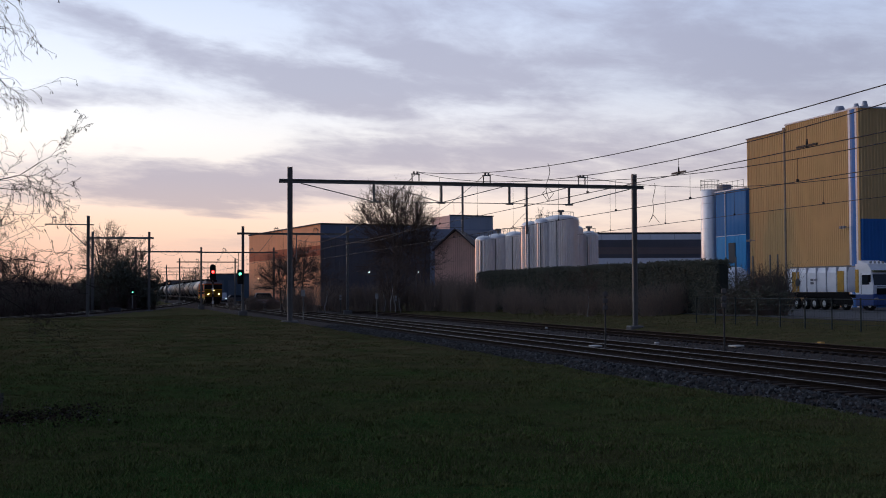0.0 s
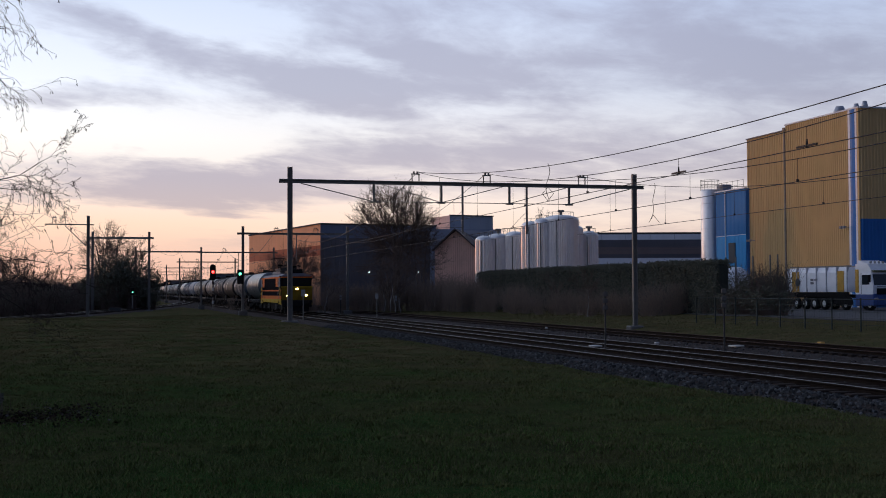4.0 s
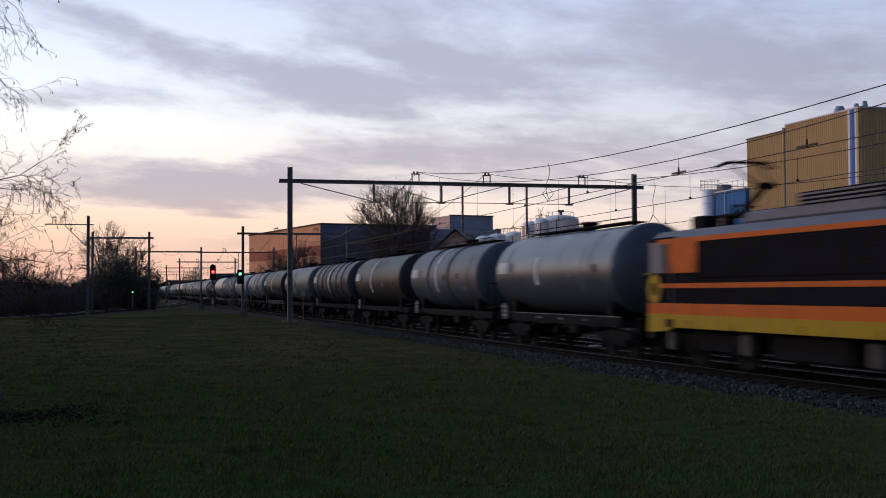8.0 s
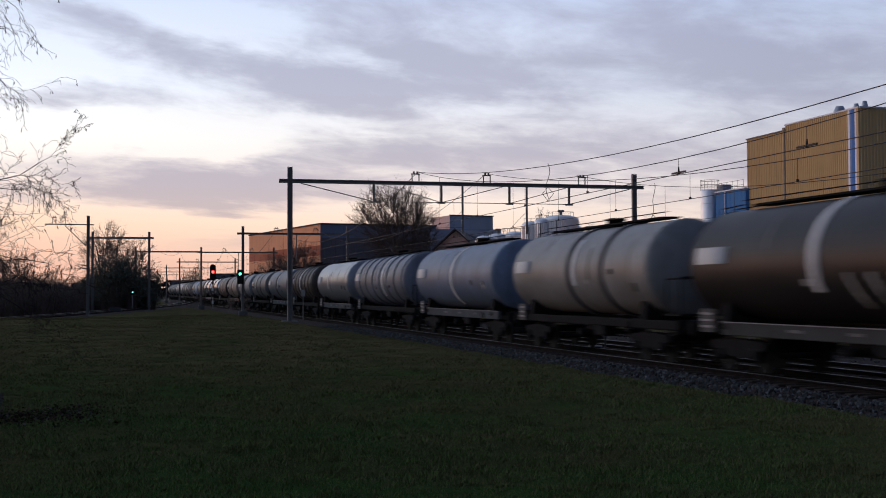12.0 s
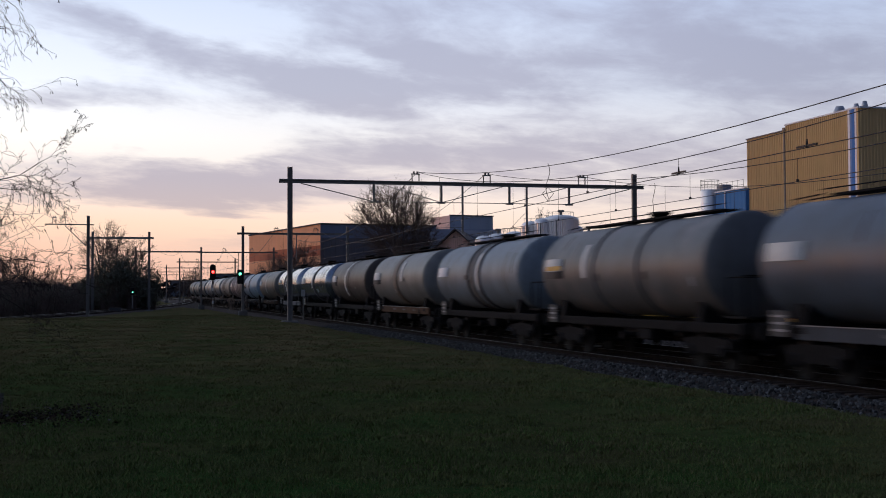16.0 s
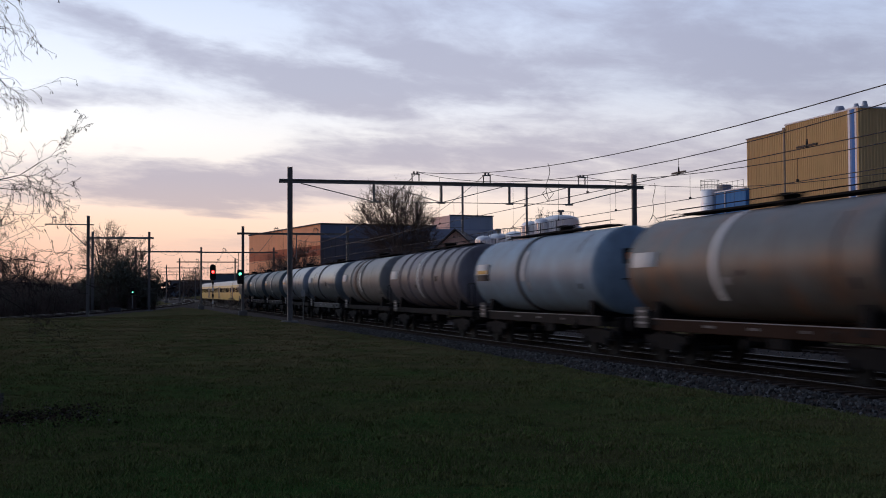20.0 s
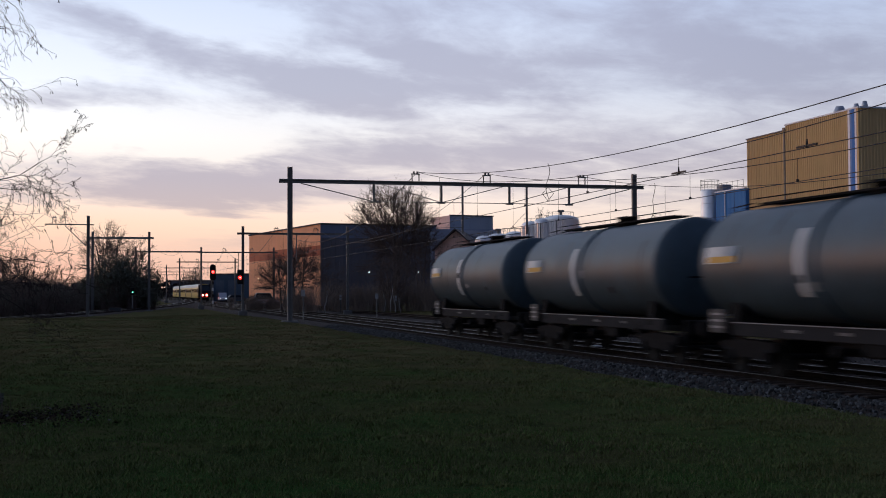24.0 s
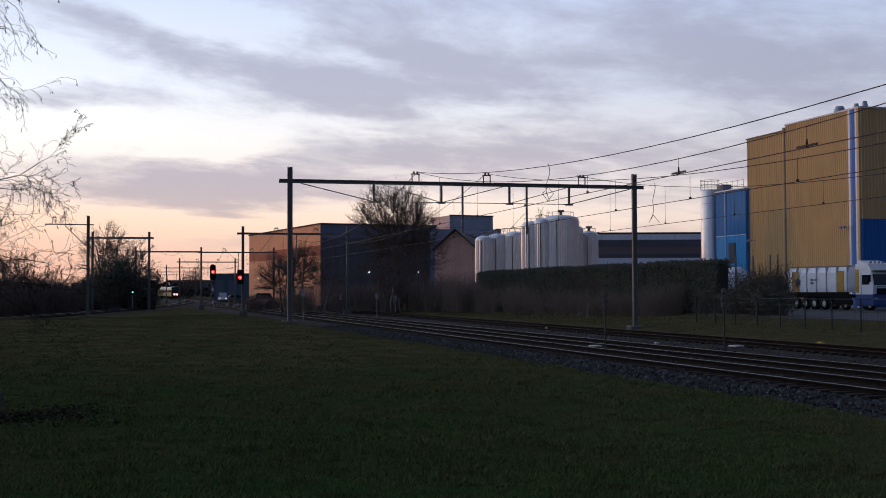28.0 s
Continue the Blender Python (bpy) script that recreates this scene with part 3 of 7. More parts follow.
def portal(s, a, b, wires, drops=(), truss=True, za=0.0, zb=-0.1):
    """A beam across the tracks between masts at offsets a and b."""
    m = line_pose(s)
    for o, f in ((a, za), (b, zb)):
        rail_mast("tall dark steel catenary mast on a concrete foot", m @ pose(0, o, 0), TOP_Z, f)
    t = thing("catenary_portal", "horizontal steel beam carrying overhead wires above the tracks", "portal", m, group="catenary portals")
    beam = Shape().box(0, (a + b) / 2, BEAM_Z, 0.2, b - a + 1.2, 0.05)
    beam.box(0, (a + b) / 2, BEAM_Z - 0.16, 0.2, b - a + 1.2, 0.05).box(0, (a + b) / 2, BEAM_Z - 0.08, 0.03, b - a + 1.2, 0.14)
    part("beam", beam, STEEL, t)
    for o in wires:
        sh = Shape()
        insulator_frame(sh, pose(0, o, BEAM_Z))
        part("wire_support", sh, STEEL, t)
    if truss:
        low = BEAM_Z - 1.15
        posts = np.array((-2.5, 1.4, 5.45, 9.1))
        for o in posts:
            part("hanger", Shape().box(0, o, BEAM_Z - 0.65, 0.09, 0.12, 0.98).box(0, o, low - 0.02, 0.12, 0.5, 0.1, bevel=0.04), STEEL, t)
        rods = Shape()
        for p, q in zip(posts[:-1], posts[1:]):
            rods.tube((0, p, low), (0, q, low), 0.022, n=5)
        rods.tube((0, a + 0.6, BEAM_Z - 0.2), (0, posts[0], low), 0.028, n=5).tube((0, b - 0.3, BEAM_Z - 0.2), (0, posts[-1], low), 0.028, n=5)
        rods.tube((0, posts[0] + 0.5, BEAM_Z - 0.2), (0, posts[1], low), 0.022, n=5).tube((0, posts[1], low), (0, posts[2] - 0.4, BEAM_Z - 0.2), 0.022, n=5)
        rods.tube((0, posts[2], low), (0, posts[3] - 0.2, BEAM_Z - 0.2), 0.022, n=5)
        part("tie_rod", rods, STEEL, t)
    for o in drops:
        d = part("drop_post", Shape().box(0, o, BEAM_Z - 1.5, 0.09, 0.1, 2.8), STEEL, t)
        arm = Shape().tube((0, o, BEAM_Z - 2.55), (0, o - 1.5, BEAM_Z - 2.6), 0.02, n=6).tube((0, o, BEAM_Z - 1.6), (0, o - 1.0, BEAM_Z - 2.58), 0.014, n=5)
        part("registration_arm", arm, STEEL, t)
    return t


PORTALS = [-41.0 - 62.0 * k for k in range(-2, 7)]


def catenary(off, z0=0.0, contact=5.64, s_from=-413.0, s_to=84.0, feeder=None, low=6.1, mid=-6.0):
    t = thing("overhead_wire", "sagging messenger wire, droppers and contact wire above the track", "overhead wire", group="overhead wires")

    def wire(pts, r, name):
        part(name, Shape().pipe(pts, r), WIRE, t)

    def messenger(s, low=low, mid=mid):
        """Hangs from the frames on the portals; the nearest span is the longest."""
        if s > -41.0:
            return low + (8.85 - low) * min(abs(s - mid) / (41.0 + mid), 1.0) ** 2
        u = ((s + 41.0) / 62.0) % 1.0
        return 8.85 - 4 * 2.6 * u * (1 - u)

    ss = np.arange(s_from, s_to, 3.0)
    wire([(*map(float, on_line(s, off)), messenger(s)) for s in ss], 0.014, "messenger_wire")
    wire([(*map(float, on_line(s, off)), contact + z0) for s in ss], 0.013, "contact_wire")
    if feeder:
        sf = np.arange(feeder[0], feeder[1] + 0.1, 3.1)
        wire([(*map(float, on_line(s, off)), messenger(s, 6.64, -3.0) if s > -41 else messenger(s) + 0.02) for s in sf], 0.015, "feeder_wire")
    for p in PORTALS:
        if p < -240:
            continue
        for d in (5, 12, 19, 26, 33.4, 40.5, 47.5, 55):
            s = p + d
            if s > s_to or s < s_from:
                continue
            x, y = map(float, on_line(s, off))
            drop = Shape().tube((x, y, contact + z0), (x, y, messenger(s)), 0.007, n=4, caps=False).box(x, y, contact + z0 + 0.03, 0.08, 0.05, 0.08)
            if d in (33.4, 40.5) and off == 0:
                drop.box(0, 0, 0, 0.9, 0.05, 0.05, pose(x, y, contact + z0 + 0.05, 0, 0, heading(s))).tube((x, y, contact + z0), (x, y, contact + z0 + 0.22), 0.04, 0.02, n=6)
            part("dropper", drop, WIRE, t)


def overhead():
    portal(-41.0, -7.2, 13.2, (-0.1, 4.1, 9.9), (2.65, 6.5), True, 0.35, -0.15)
    for s in PORTALS[3:]:
        portal(s, -3.55, 7.5, (-0.1, 4.1), (2.05,), False, 0.0, -0.05)
    catenary(0.0, 0.0, feeder=(-413.0, 84.0))
    x, y = map(float, on_line(-19.2, 0.0))
    j = thing("jumper_wire", "loose jumper cable hanging between overhead wires", "overhead wire")
    sh = Shape()
    pts = [(x + 0.08 * math.sin(k * 0.9), y, 7.16 - 0.19 * k) for k in range(9)]
    for p, q in zip(pts[:-1], pts[1:]):
        sh.tube(p, q, 0.012, n=4, caps=False)
    for a in (-0.22, 0.22):
        sh.tube((x, y, 6.2), (x + a, y, 5.95), 0.01, n=4, caps=False).tube((x + a, y, 5.95), (x, y, 5.66), 0.01, n=4, caps=False)
    part("wire", sh, WIRE, j)
    x, y = map(float, on_line(-30.2, 9.6))
    j = thing("jumper_wire", "loose jumper cable hanging between overhead wires", "overhead wire")
    sh = Shape()
    pts = [(x - 0.14 * k / 8 + 0.04 * math.sin(k * 1.3), y, 7.48 - 0.225 * k) for k in range(9)]
    for p, q in zip(pts[:-1], pts[1:]):
        sh.tube(p, q, 0.014, n=4, caps=False)
    sh.tube(pts[-2], (x - 0.3, y, 5.5), 0.012, n=4, caps=False).tube(pts[-2], (x + 0.22, y, 5.5), 0.012, n=4, caps=False)
    part("wire", sh, WIRE, j)
    catenary(4.05, -0.15, low=6.18, mid=-4.0)
    catenary(9.6, -0.26, s_from=-41.0, low=6.18, mid=-9.0)
    # branch line: one mast with a bracket, two small portals
    m = pose(-31.7, 110.4, 0, 0, 0, heading(-80) + 4)
    t = rail_mast("tall dark steel mast with a bracket over the branch line", m, TOP_Z, -0.1)
    part("bracket_arm", Shape().box(0, -1.6, 8.2, 0.12, 4.2, 0.1).tube((0, -0.2, 6.3), (0, -2.0, 8.1), 0.04, n=6), STEEL, t)
    for o in (-2.1, -2.9):
        fr = Shape()
        insulator_frame(fr, pose(0, o, 8.25) @ Matrix.Diagonal((1, 0.8, 1.2, 1)))
        part("wire_support", fr, STEEL, t)
    for z in (4.3, 4.55):
        part("insulator", Shape().tube((0, -0.1, z), (0, -0.5, z), 0.05, n=6), STEEL, t)
    for (xa, ya), (xb, yb), zt in (((-39.4, 139.0), (-33.4, 140.5), 9.0), ((-46.5, 187.0), (-37.3, 189.0), 9.0)):
        for x, y in ((xa, ya), (xb, yb)):
            if (x, y) != (-37.3, 189.0):
                rail_mast("dark steel catenary mast beside the branch line", pose(x, y, 0, 0, 0, heading(-100)), zt, -0.1)
        p = thing("catenary_portal", "steel beam carrying wires above the branch line", "portal", group="catenary portals")
        ang = math.degrees(math.atan2(yb - ya, xb - xa))
        L = math.hypot(xb - xa, yb - ya)
        part("beam", Shape().box(0, 0, 8.3, L + 1.0, 0.2, 0.22, pose((xa + xb) / 2, (ya + yb) / 2, 0, 0, 0, ang)), STEEL, p)
    t = thing("overhead_wire", "overhead wires along the branch line", "overhead wire", group="overhead wires")
    for dz, r, nm in ((8.7, 0.014, "messenger_wire"), (5.6, 0.013, "contact_wire")):
        pts = []
        for s in np.arange(-300, -20, 4.0):
            x, y = on_line(s, float(siding_off(s)))
            u = ((s + 80) / 50) % 1
            pts.append((float(x), float(y), dz - (4 * 1.2 * u * (1 - u) if dz > 6 else 0)))
        part(nm, Shape().pipe(pts, r), WIRE, t)


overhead()


# ---- signals and small lineside things ----
def lamp_mat(name, rgb, power):
    return mat(name, tuple(c * 0.5 + 0.02 for c in rgb), 0.3, 0, 0.0, 1.0, 0.0, glow=rgb, power=power)


RED_LAMP = lamp_mat("red_lamp", (1.0, 0.025, 0.02), 3.0)
GREEN_LAMP = lamp_mat("green_lamp", (0.10, 1.0, 0.60), 2.5)
WHITE_LAMP = lamp_mat("white_lamp", (0.85, 0.95, 1.0), 5.0)
WARM_LAMP = lamp_mat("headlight_glow", (1.0, 0.56, 0.14), 20.0)
LAMP_CORE = {"red_lamp": lamp_mat("red_core", (1.0, 0.42, 0.38), 2.5), "green_lamp": lamp_mat("green_core", (0.6, 1.0, 0.9), 2.5)}
LENS_OFF = mat("lens_off", (0.02, 0.02, 0.02), 0.2, 0, 0, 1, 0)


def lens(t, material, x, y, z, r, name="lens", label=""):
    if material in (RED_LAMP, GREEN_LAMP):
        part("lamp_core", Shape().lathe([(0.06, 0.001), (0.05, r * 0.3), (0.0, r * 0.45)], 12, "x"), LAMP_CORE[material.name], t, "bright lamp core", pose(x, y, z))
    return part(name, Shape().lathe([(0.03, 0.001), (0.02, r * 0.6), (0.0, r)], 16, "x").add([], []), material, t, label, pose(x, y, z, 0, 0, 0))


def colour_signal(m, height):
    """Post, black backboard with hoods; local +x faces the oncoming train."""
    t = thing("railway_signal", "tall colour light signal showing red, on a banded post", "signal", m)
    part("post", Shape().tube((0, 0, -0.2), (0, 0, height - 0.6), 0.08, n=10), STEEL, t)
    for i in range(4):
        part("post_band", Shape().tube((0, 0, 0.5 + i * 0.9), (0, 0, 0.95 + i * 0.9), 0.13, n=12), WHITE if i % 2 == 0 else BLACK, t, "white band" if i % 2 == 0 else "black band")
    poly = [(0.42 * math.cos(a), height - 0.45 + 0.42 * math.sin(a)) for a in np.linspace(0, math.pi, 12)] + [(0.42 * math.cos(a), height - 1.9 + 0.42 * math.sin(a)) for a in np.linspace(math.pi, 2 * math.pi, 12)]
    part("backboard", Shape().prism(poly, 0.1, 0.2, "x"), BLACK, t)
    for i, z in enumerate((height - 0.5, height - 1.1, height - 1.7)):
        part("hood", Shape().lathe([(0.2, 0.17), (0.42, 0.17), (0.42, 0.16), (0.2, 0.16)], 12, "x", pose(0, 0, z), 20, 160), BLACK, t)
        lens(t, RED_LAMP if i == 1 else LENS_OFF, 0.22, 0, z, 0.24 if i == 1 else 0.12, "lens", "lit red lens" if i == 1 else "unlit lens")
    return t


def lineside():
    # faces the camera
    x, y = -32.2, 173.0
    face = math.degrees(math.atan2(-y, -x))
    colour_signal(pose(x, y, 0, 0, 0, face), 6.05)
    # signal on the second portal's mast; its shutter slides from the red lamp to the green one
    mx, my = map(float, on_line(-103.0, -3.75))
    t = thing("railway_signal", "small mast-mounted signal turning from green to red", "signal", pose(mx, my - 0.5, 3.45, 0, 0, math.degrees(math.atan2(-my, -mx))))
    part("housing", Shape().box(-0.05, 0, 0.25, 0.2, 0.62, 1.5, bevel=0.1), BLACK, t)
    part("bracket", Shape().box(-0.3, -0.1, 0.2, 0.5, 0.1, 0.1), STEEL, t)
    lens(t, GREEN_LAMP, 0.06, 0, 0.55, 0.15, "lens", "green lens")
    lens(t, RED_LAMP, 0.06, 0, 0.17, 0.2, "lens", "red lens")
    sh = part("shutter", Shape().box(0, 0, 0, 0.02, 0.44, 0.40, bevel=0.008), BLACK, t, "", pose(0.12, 0, 0.17))
    MOVING.append((sh, [(0.0, pose(0.12, 0, 0.15)), (SIGNAL_T - 0.05, pose(0.12, 0, 0.15)), (SIGNAL_T + 0.05, pose(0.12, 0, 0.57)), (SECONDS, pose(0.12, 0, 0.57))]))
    # low signal beside the branch line
    x, y = -34.9, 139.0
    t = thing("dwarf_signal", "low branch line signal showing green on a short post", "signal", pose(x, y, 0, 0, 0, math.degrees(math.atan2(-y, -x))))
    part("post", Shape().tube((0, 0, -0.2), (0, 0, 1.9), 0.06, n=8), STEEL, t)
    part("housing", Shape().box(0, 0, 2.25, 0.2, 0.42, 0.8, bevel=0.06), BLACK, t)
    lens(t, GREEN_LAMP, 0.11, 0, 2.15, 0.085, "lens", "lit green lens")
    # marker boards on posts
    for s, o, z0, h, kind in ((-66.0, -2.8, 0.15, 2.1, "board"), (-88.0, 7.5, -0.2, 2.1, "board"), (-100.0, 6.2, -0.2, 2.0, "small"), (-97.0, 11.4, -0.2, 1.9, "small"),
                              (-19.5, 2.5, -0.3, 2.4, "three"), (-16.0, 5.9, -0.35, 2.55, "three")):
        x, y = map(float, on_line(s, o))
        m = pose(x, y, z0, 0, 0, math.degrees(math.atan2(-y, -x)))
        t = thing("marker_post", "slim lineside post with grey marker boards", "sign", m, group="lineside markers")
        part("post", Shape().tube((0, 0, -0.1), (0, 0, h), 0.035, n=8), mat("marker_post_grey", (0.2, 0.2, 0.19), 0.7) if kind == "board" else mat("marker_post_dark", (0.06, 0.056, 0.05), 0.8), t)
        if kind == "board":
            part("board", Shape().box(0.05, 0, h - 0.22, 0.03, 0.3, 0.5, bevel=0.01), mat("board_grey", (0.3, 0.3, 0.29), 0.7), t)
        elif kind == "small":
            for k in range(2):
                part("board", Shape().box(0.05, 0, h - 0.12 - 0.3 * k, 0.05, 0.22, 0.22, bevel=0.02), mat("board_grey", (0.3, 0.3, 0.29), 0.7), t)
        else:
            for k in range(3):
                part("lamp_box", Shape().box(0.05, 0, h - 0.12 - 0.27 * k, 0.12, 0.2, 0.2, bevel=0.03), mat("board_dim", (0.085, 0.08, 0.075), 0.6), t)
    # cable covers and boxes between the tracks
    for s, o, z, sx, sy, sz, rgb, lab in ((-21.2, 2.75, -0.2, 0.6, 0.4, 0.07, (0.6, 0.58, 0.54), "pale concrete cable cover lying in the ballast"), (-19.0, 8.0, -0.2, 0.6, 0.45, 0.08, (0.6, 0.55, 0.47), "pale concrete cable cover lying in the ballast"),
                                          (-22.5, 6.1, -0.2, 0.22, 0.18, 0.1, (0.5, 0.48, 0.45), "small pale stone block beside the track"), (-42.0, 8.0, -0.1, 0.15, 0.15, 0.1, (0.5, 0.5, 0.5), "small pale stone block beside the track"),
                                          (-18.2, 11.4, -0.2, 0.3, 0.2, 0.2, (0.55, 0.3, 0.06), "small yellow track magnet box")):
        single("lineside_box", Shape().box(0, 0, sz / 2, sx, sy, sz, bevel=0.03), mat("box_%.2f" % rgb[2], rgb, 0.8), lab, "box", line_pose(s, o, z))
    # white relay boxes by the branch line
    for x, y, w in ((-46.4, 172.0, 0.5), (-33.9, 128.0, 1.2)):
        single("relay_box", Shape().box(0, 0, 0.3, w, 0.4, 0.6, bevel=0.04), mat("relay_grey", (0.35, 0.36, 0.38) if w < 1 else (0.05, 0.05, 0.05), 0.7), "low equipment box beside the branch line", "box", pose(x, y, -0.05))


MOVING = []
SIGNAL_T = 22.3
lineside()


# ---- buildings ----
AX, AY = 0.9659, 0.2588        # across the line, away from it


def wall_frame(x, y, ang):
    """A frame whose +x runs along a wall, -y faces outward."""
    return pose(x, y, 0, 0, 0, ang)


def cladding(L, z0, z1, pitch=0.36, depth=0.08):
    """Upright trapezoid ribs along x, in the plane y = 0, facing -y."""
    xs, ys = [], []
    x = 0.0
    while x < L - 1e-6:
        for dx, dy in ((0, 0), (0.42, 0), (0.52, -depth), (0.9, -depth)):
            if x + dx * pitch < L:
                xs.append(x + dx * pitch)
                ys.append(dy)
        x += pitch
    xs.append(L)
    ys.append(0)
    n = len(xs)
    vs = [(a, b, z0) for a, b in zip(xs, ys)] + [(a, b, z1) for a, b in zip(xs, ys)]
    return Shape().add(vs, [(i, i + 1, n + i + 1, n + i) for i in range(n - 1)])


GOLD = mat("ochre_cladding", (0.72, 0.49, 0.235), 0.6, 0, 0.1, 0.15, 0.0, streak=0.12, spec=0.12)
BLUE = mat("blue_cladding", (0.045, 0.19, 0.52), 0.6, 0, 0.12, 0.2, 0.0, streak=0.1, spec=0.12)
BLUE_L = mat("light_blue_wall", (0.075, 0.36, 0.72), 0.6, 0, 0.12, 0.3, 0.0, streak=0.1, spec=0.12)
WHITE_TRIM = mat("white_trim", (0.80, 0.82, 0.86), 0.5, 0, 0.1, 0.3, 0.0, streak=0.1)
GREY_CLAD = mat("grey_cladding", (0.36, 0.40, 0.46), 0.55, 0, 0.15, 0.2, 0.0, streak=0.1)
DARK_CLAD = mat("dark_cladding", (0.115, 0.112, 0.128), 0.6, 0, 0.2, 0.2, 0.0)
SILVER = mat("stainless_tank", (0.86, 0.84, 0.82), 0.36, 0.7, 0.15, 0.5, 0.03, 12)
# Factory side: warmth of the sunset light is mixed into the cladding colour.
SUNSET_WALL = mat("sunset_tinted_cladding", (0.88, 0.41, 0.22), 0.6, 0, 0.1, 0.2, 0.0, streak=0.08, spec=0.1)
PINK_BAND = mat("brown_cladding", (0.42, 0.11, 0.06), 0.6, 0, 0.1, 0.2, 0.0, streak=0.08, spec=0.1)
ROOFING = mat("roofing_felt", (0.05, 0.05, 0.055), 0.9, 0, 0.3, 0.5, 0.2)
BRICK = mat("red_brick", (0.24, 0.10, 0.065), 0.9, 0, 0.25, 1.5, 0.3, 25)
TILE = mat("roof_tiles_dark", (0.07, 0.05, 0.045), 0.85, 0, 0.25, 1.5, 0.2, 8)


def ochre_warehouse():
    """Tall store: long side parallel to the line, short side facing the camera's right."""
    c = (39.9, 118.0)
    ang = 105.0               # along the long side, away from the camera
    t = thing("warehouse", "tall ochre ribbed-metal warehouse with blue and white corner stripes", "building", pose(c[0], c[1], 0, 0, 0, ang))
    L1, L2, H1, H2, W = 13.4, 22.3, 19.55, 19.1, 30.0
    # in this frame x runs along the long side, +y faces the railway
    flip = pose(0, 0, 0, 0, 0, 180)
    core = Shape().box(L2 / 2, -W / 2 - 0.5, H2 / 2, L2 - 0.1, W - 0.3, H2 - 0.1)
    core.box(L1 / 2, -W / 2 - 0.1, H1 / 2, L1 - 0.1, W - 0.2, H1 - 0.1)
    part("core_wall", core, GREY_CLAD, t)
    part("cladding", cladding(L1 - 1.75, 0.3, H1), GOLD, t, "ochre ribbed cladding", pose(L1, 0.0, 0, 0, 0, 180))
    part("cladding", cladding(L2 - L1 - 0.25, 0.3, H2), GOLD, t, "ochre ribbed cladding", pose(L2, -0.35, 0, 0, 0, 180))
    side = cladding(W, 8.9, H1)
    part("cladding", side, GOLD, t, "ochre ribbed cladding", pose(0, 0, 0, 0, 0, -90))
    part("cladding", cladding(W, 0.3, 8.9), BLUE, t, "blue ribbed cladding", pose(0, 0, 0, 0, 0, -90))
    for x0, w, mt, nm in ((1.45, 0.32, WHITE_TRIM, "white stripe"), (0.62, 0.5, BLUE, "blue stripe"), (1.13, 0.3, mat("mid_blue", (0.05, 0.2, 0.5), 0.5), "blue stripe"), (0.33, 0.28, WHITE_TRIM, "pale stripe"), (0.0, 0.3, GOLD, "ochre stripe")):
        part("corner_stripe", Shape().box(x0 + w / 2, 0.03, H1 / 2 + 0.15, w, 0.1, H1 - 0.3), mt, t, nm)
    part("downpipe", Shape().tube((L1 + 0.1, 0.08, 0.3), (L1 + 0.1, 0.08, H1 - 0.4), 0.11, n=8).box(L1 + 0.1, 0.1, H1 - 0.35, 0.35, 0.25, 0.3), mat("drainpipe", (0.35, 0.3, 0.25), 0.6), t)
    part("parapet", Shape().box(L1 / 2, -0.05, H1 + 0.05, L1 + 0.1, 0.4, 0.14).box(0, -W / 2, H1 + 0.05, 0.4, W, 0.14), WHITE_TRIM, t)
    part("parapet", Shape().box((L1 + L2) / 2, -0.4, H2 + 0.05, L2 - L1, 0.4, 0.12), mat("parapet_dark", (0.12, 0.12, 0.13), 0.6), t)
    # floodlights on the wall
    for x, z in ((L2 - 2.2, 7.6), (1.9, 8.15)):
        lamp = part("floodlight", Shape().tube((x, 0, z), (x, 0.7, z + 0.1), 0.04, n=6).box(x - 0.25, 0.75, z, 0.3, 0.25, 0.25, bevel=0.04).box(x + 0.25, 0.75, z, 0.3, 0.25, 0.25, bevel=0.04), mat("lamp_grey", (0.3, 0.3, 0.32), 0.5), t)
    # roof cowls
    for x, y, r, h in ((6.3, -2.0, 0.62, 1.1), (1.9, -1.0, 0.3, 0.7), (1.1, -1.4, 0.3, 0.85)):
        part("roof_cowl", Shape().lathe([(H1, r * 0.6), (H1 + h * 0.35, r * 0.6), (H1 + h * 0.35, r), (H1 + h * 0.5, r), (H1 + h, r * 0.62), (H1 + h * 1.02, 0.01)], 16, "z", pose(x, y, 0)), mat("cowl_grey", (0.42, 0.44, 0.48), 0.4, 0.5), t)
    return t


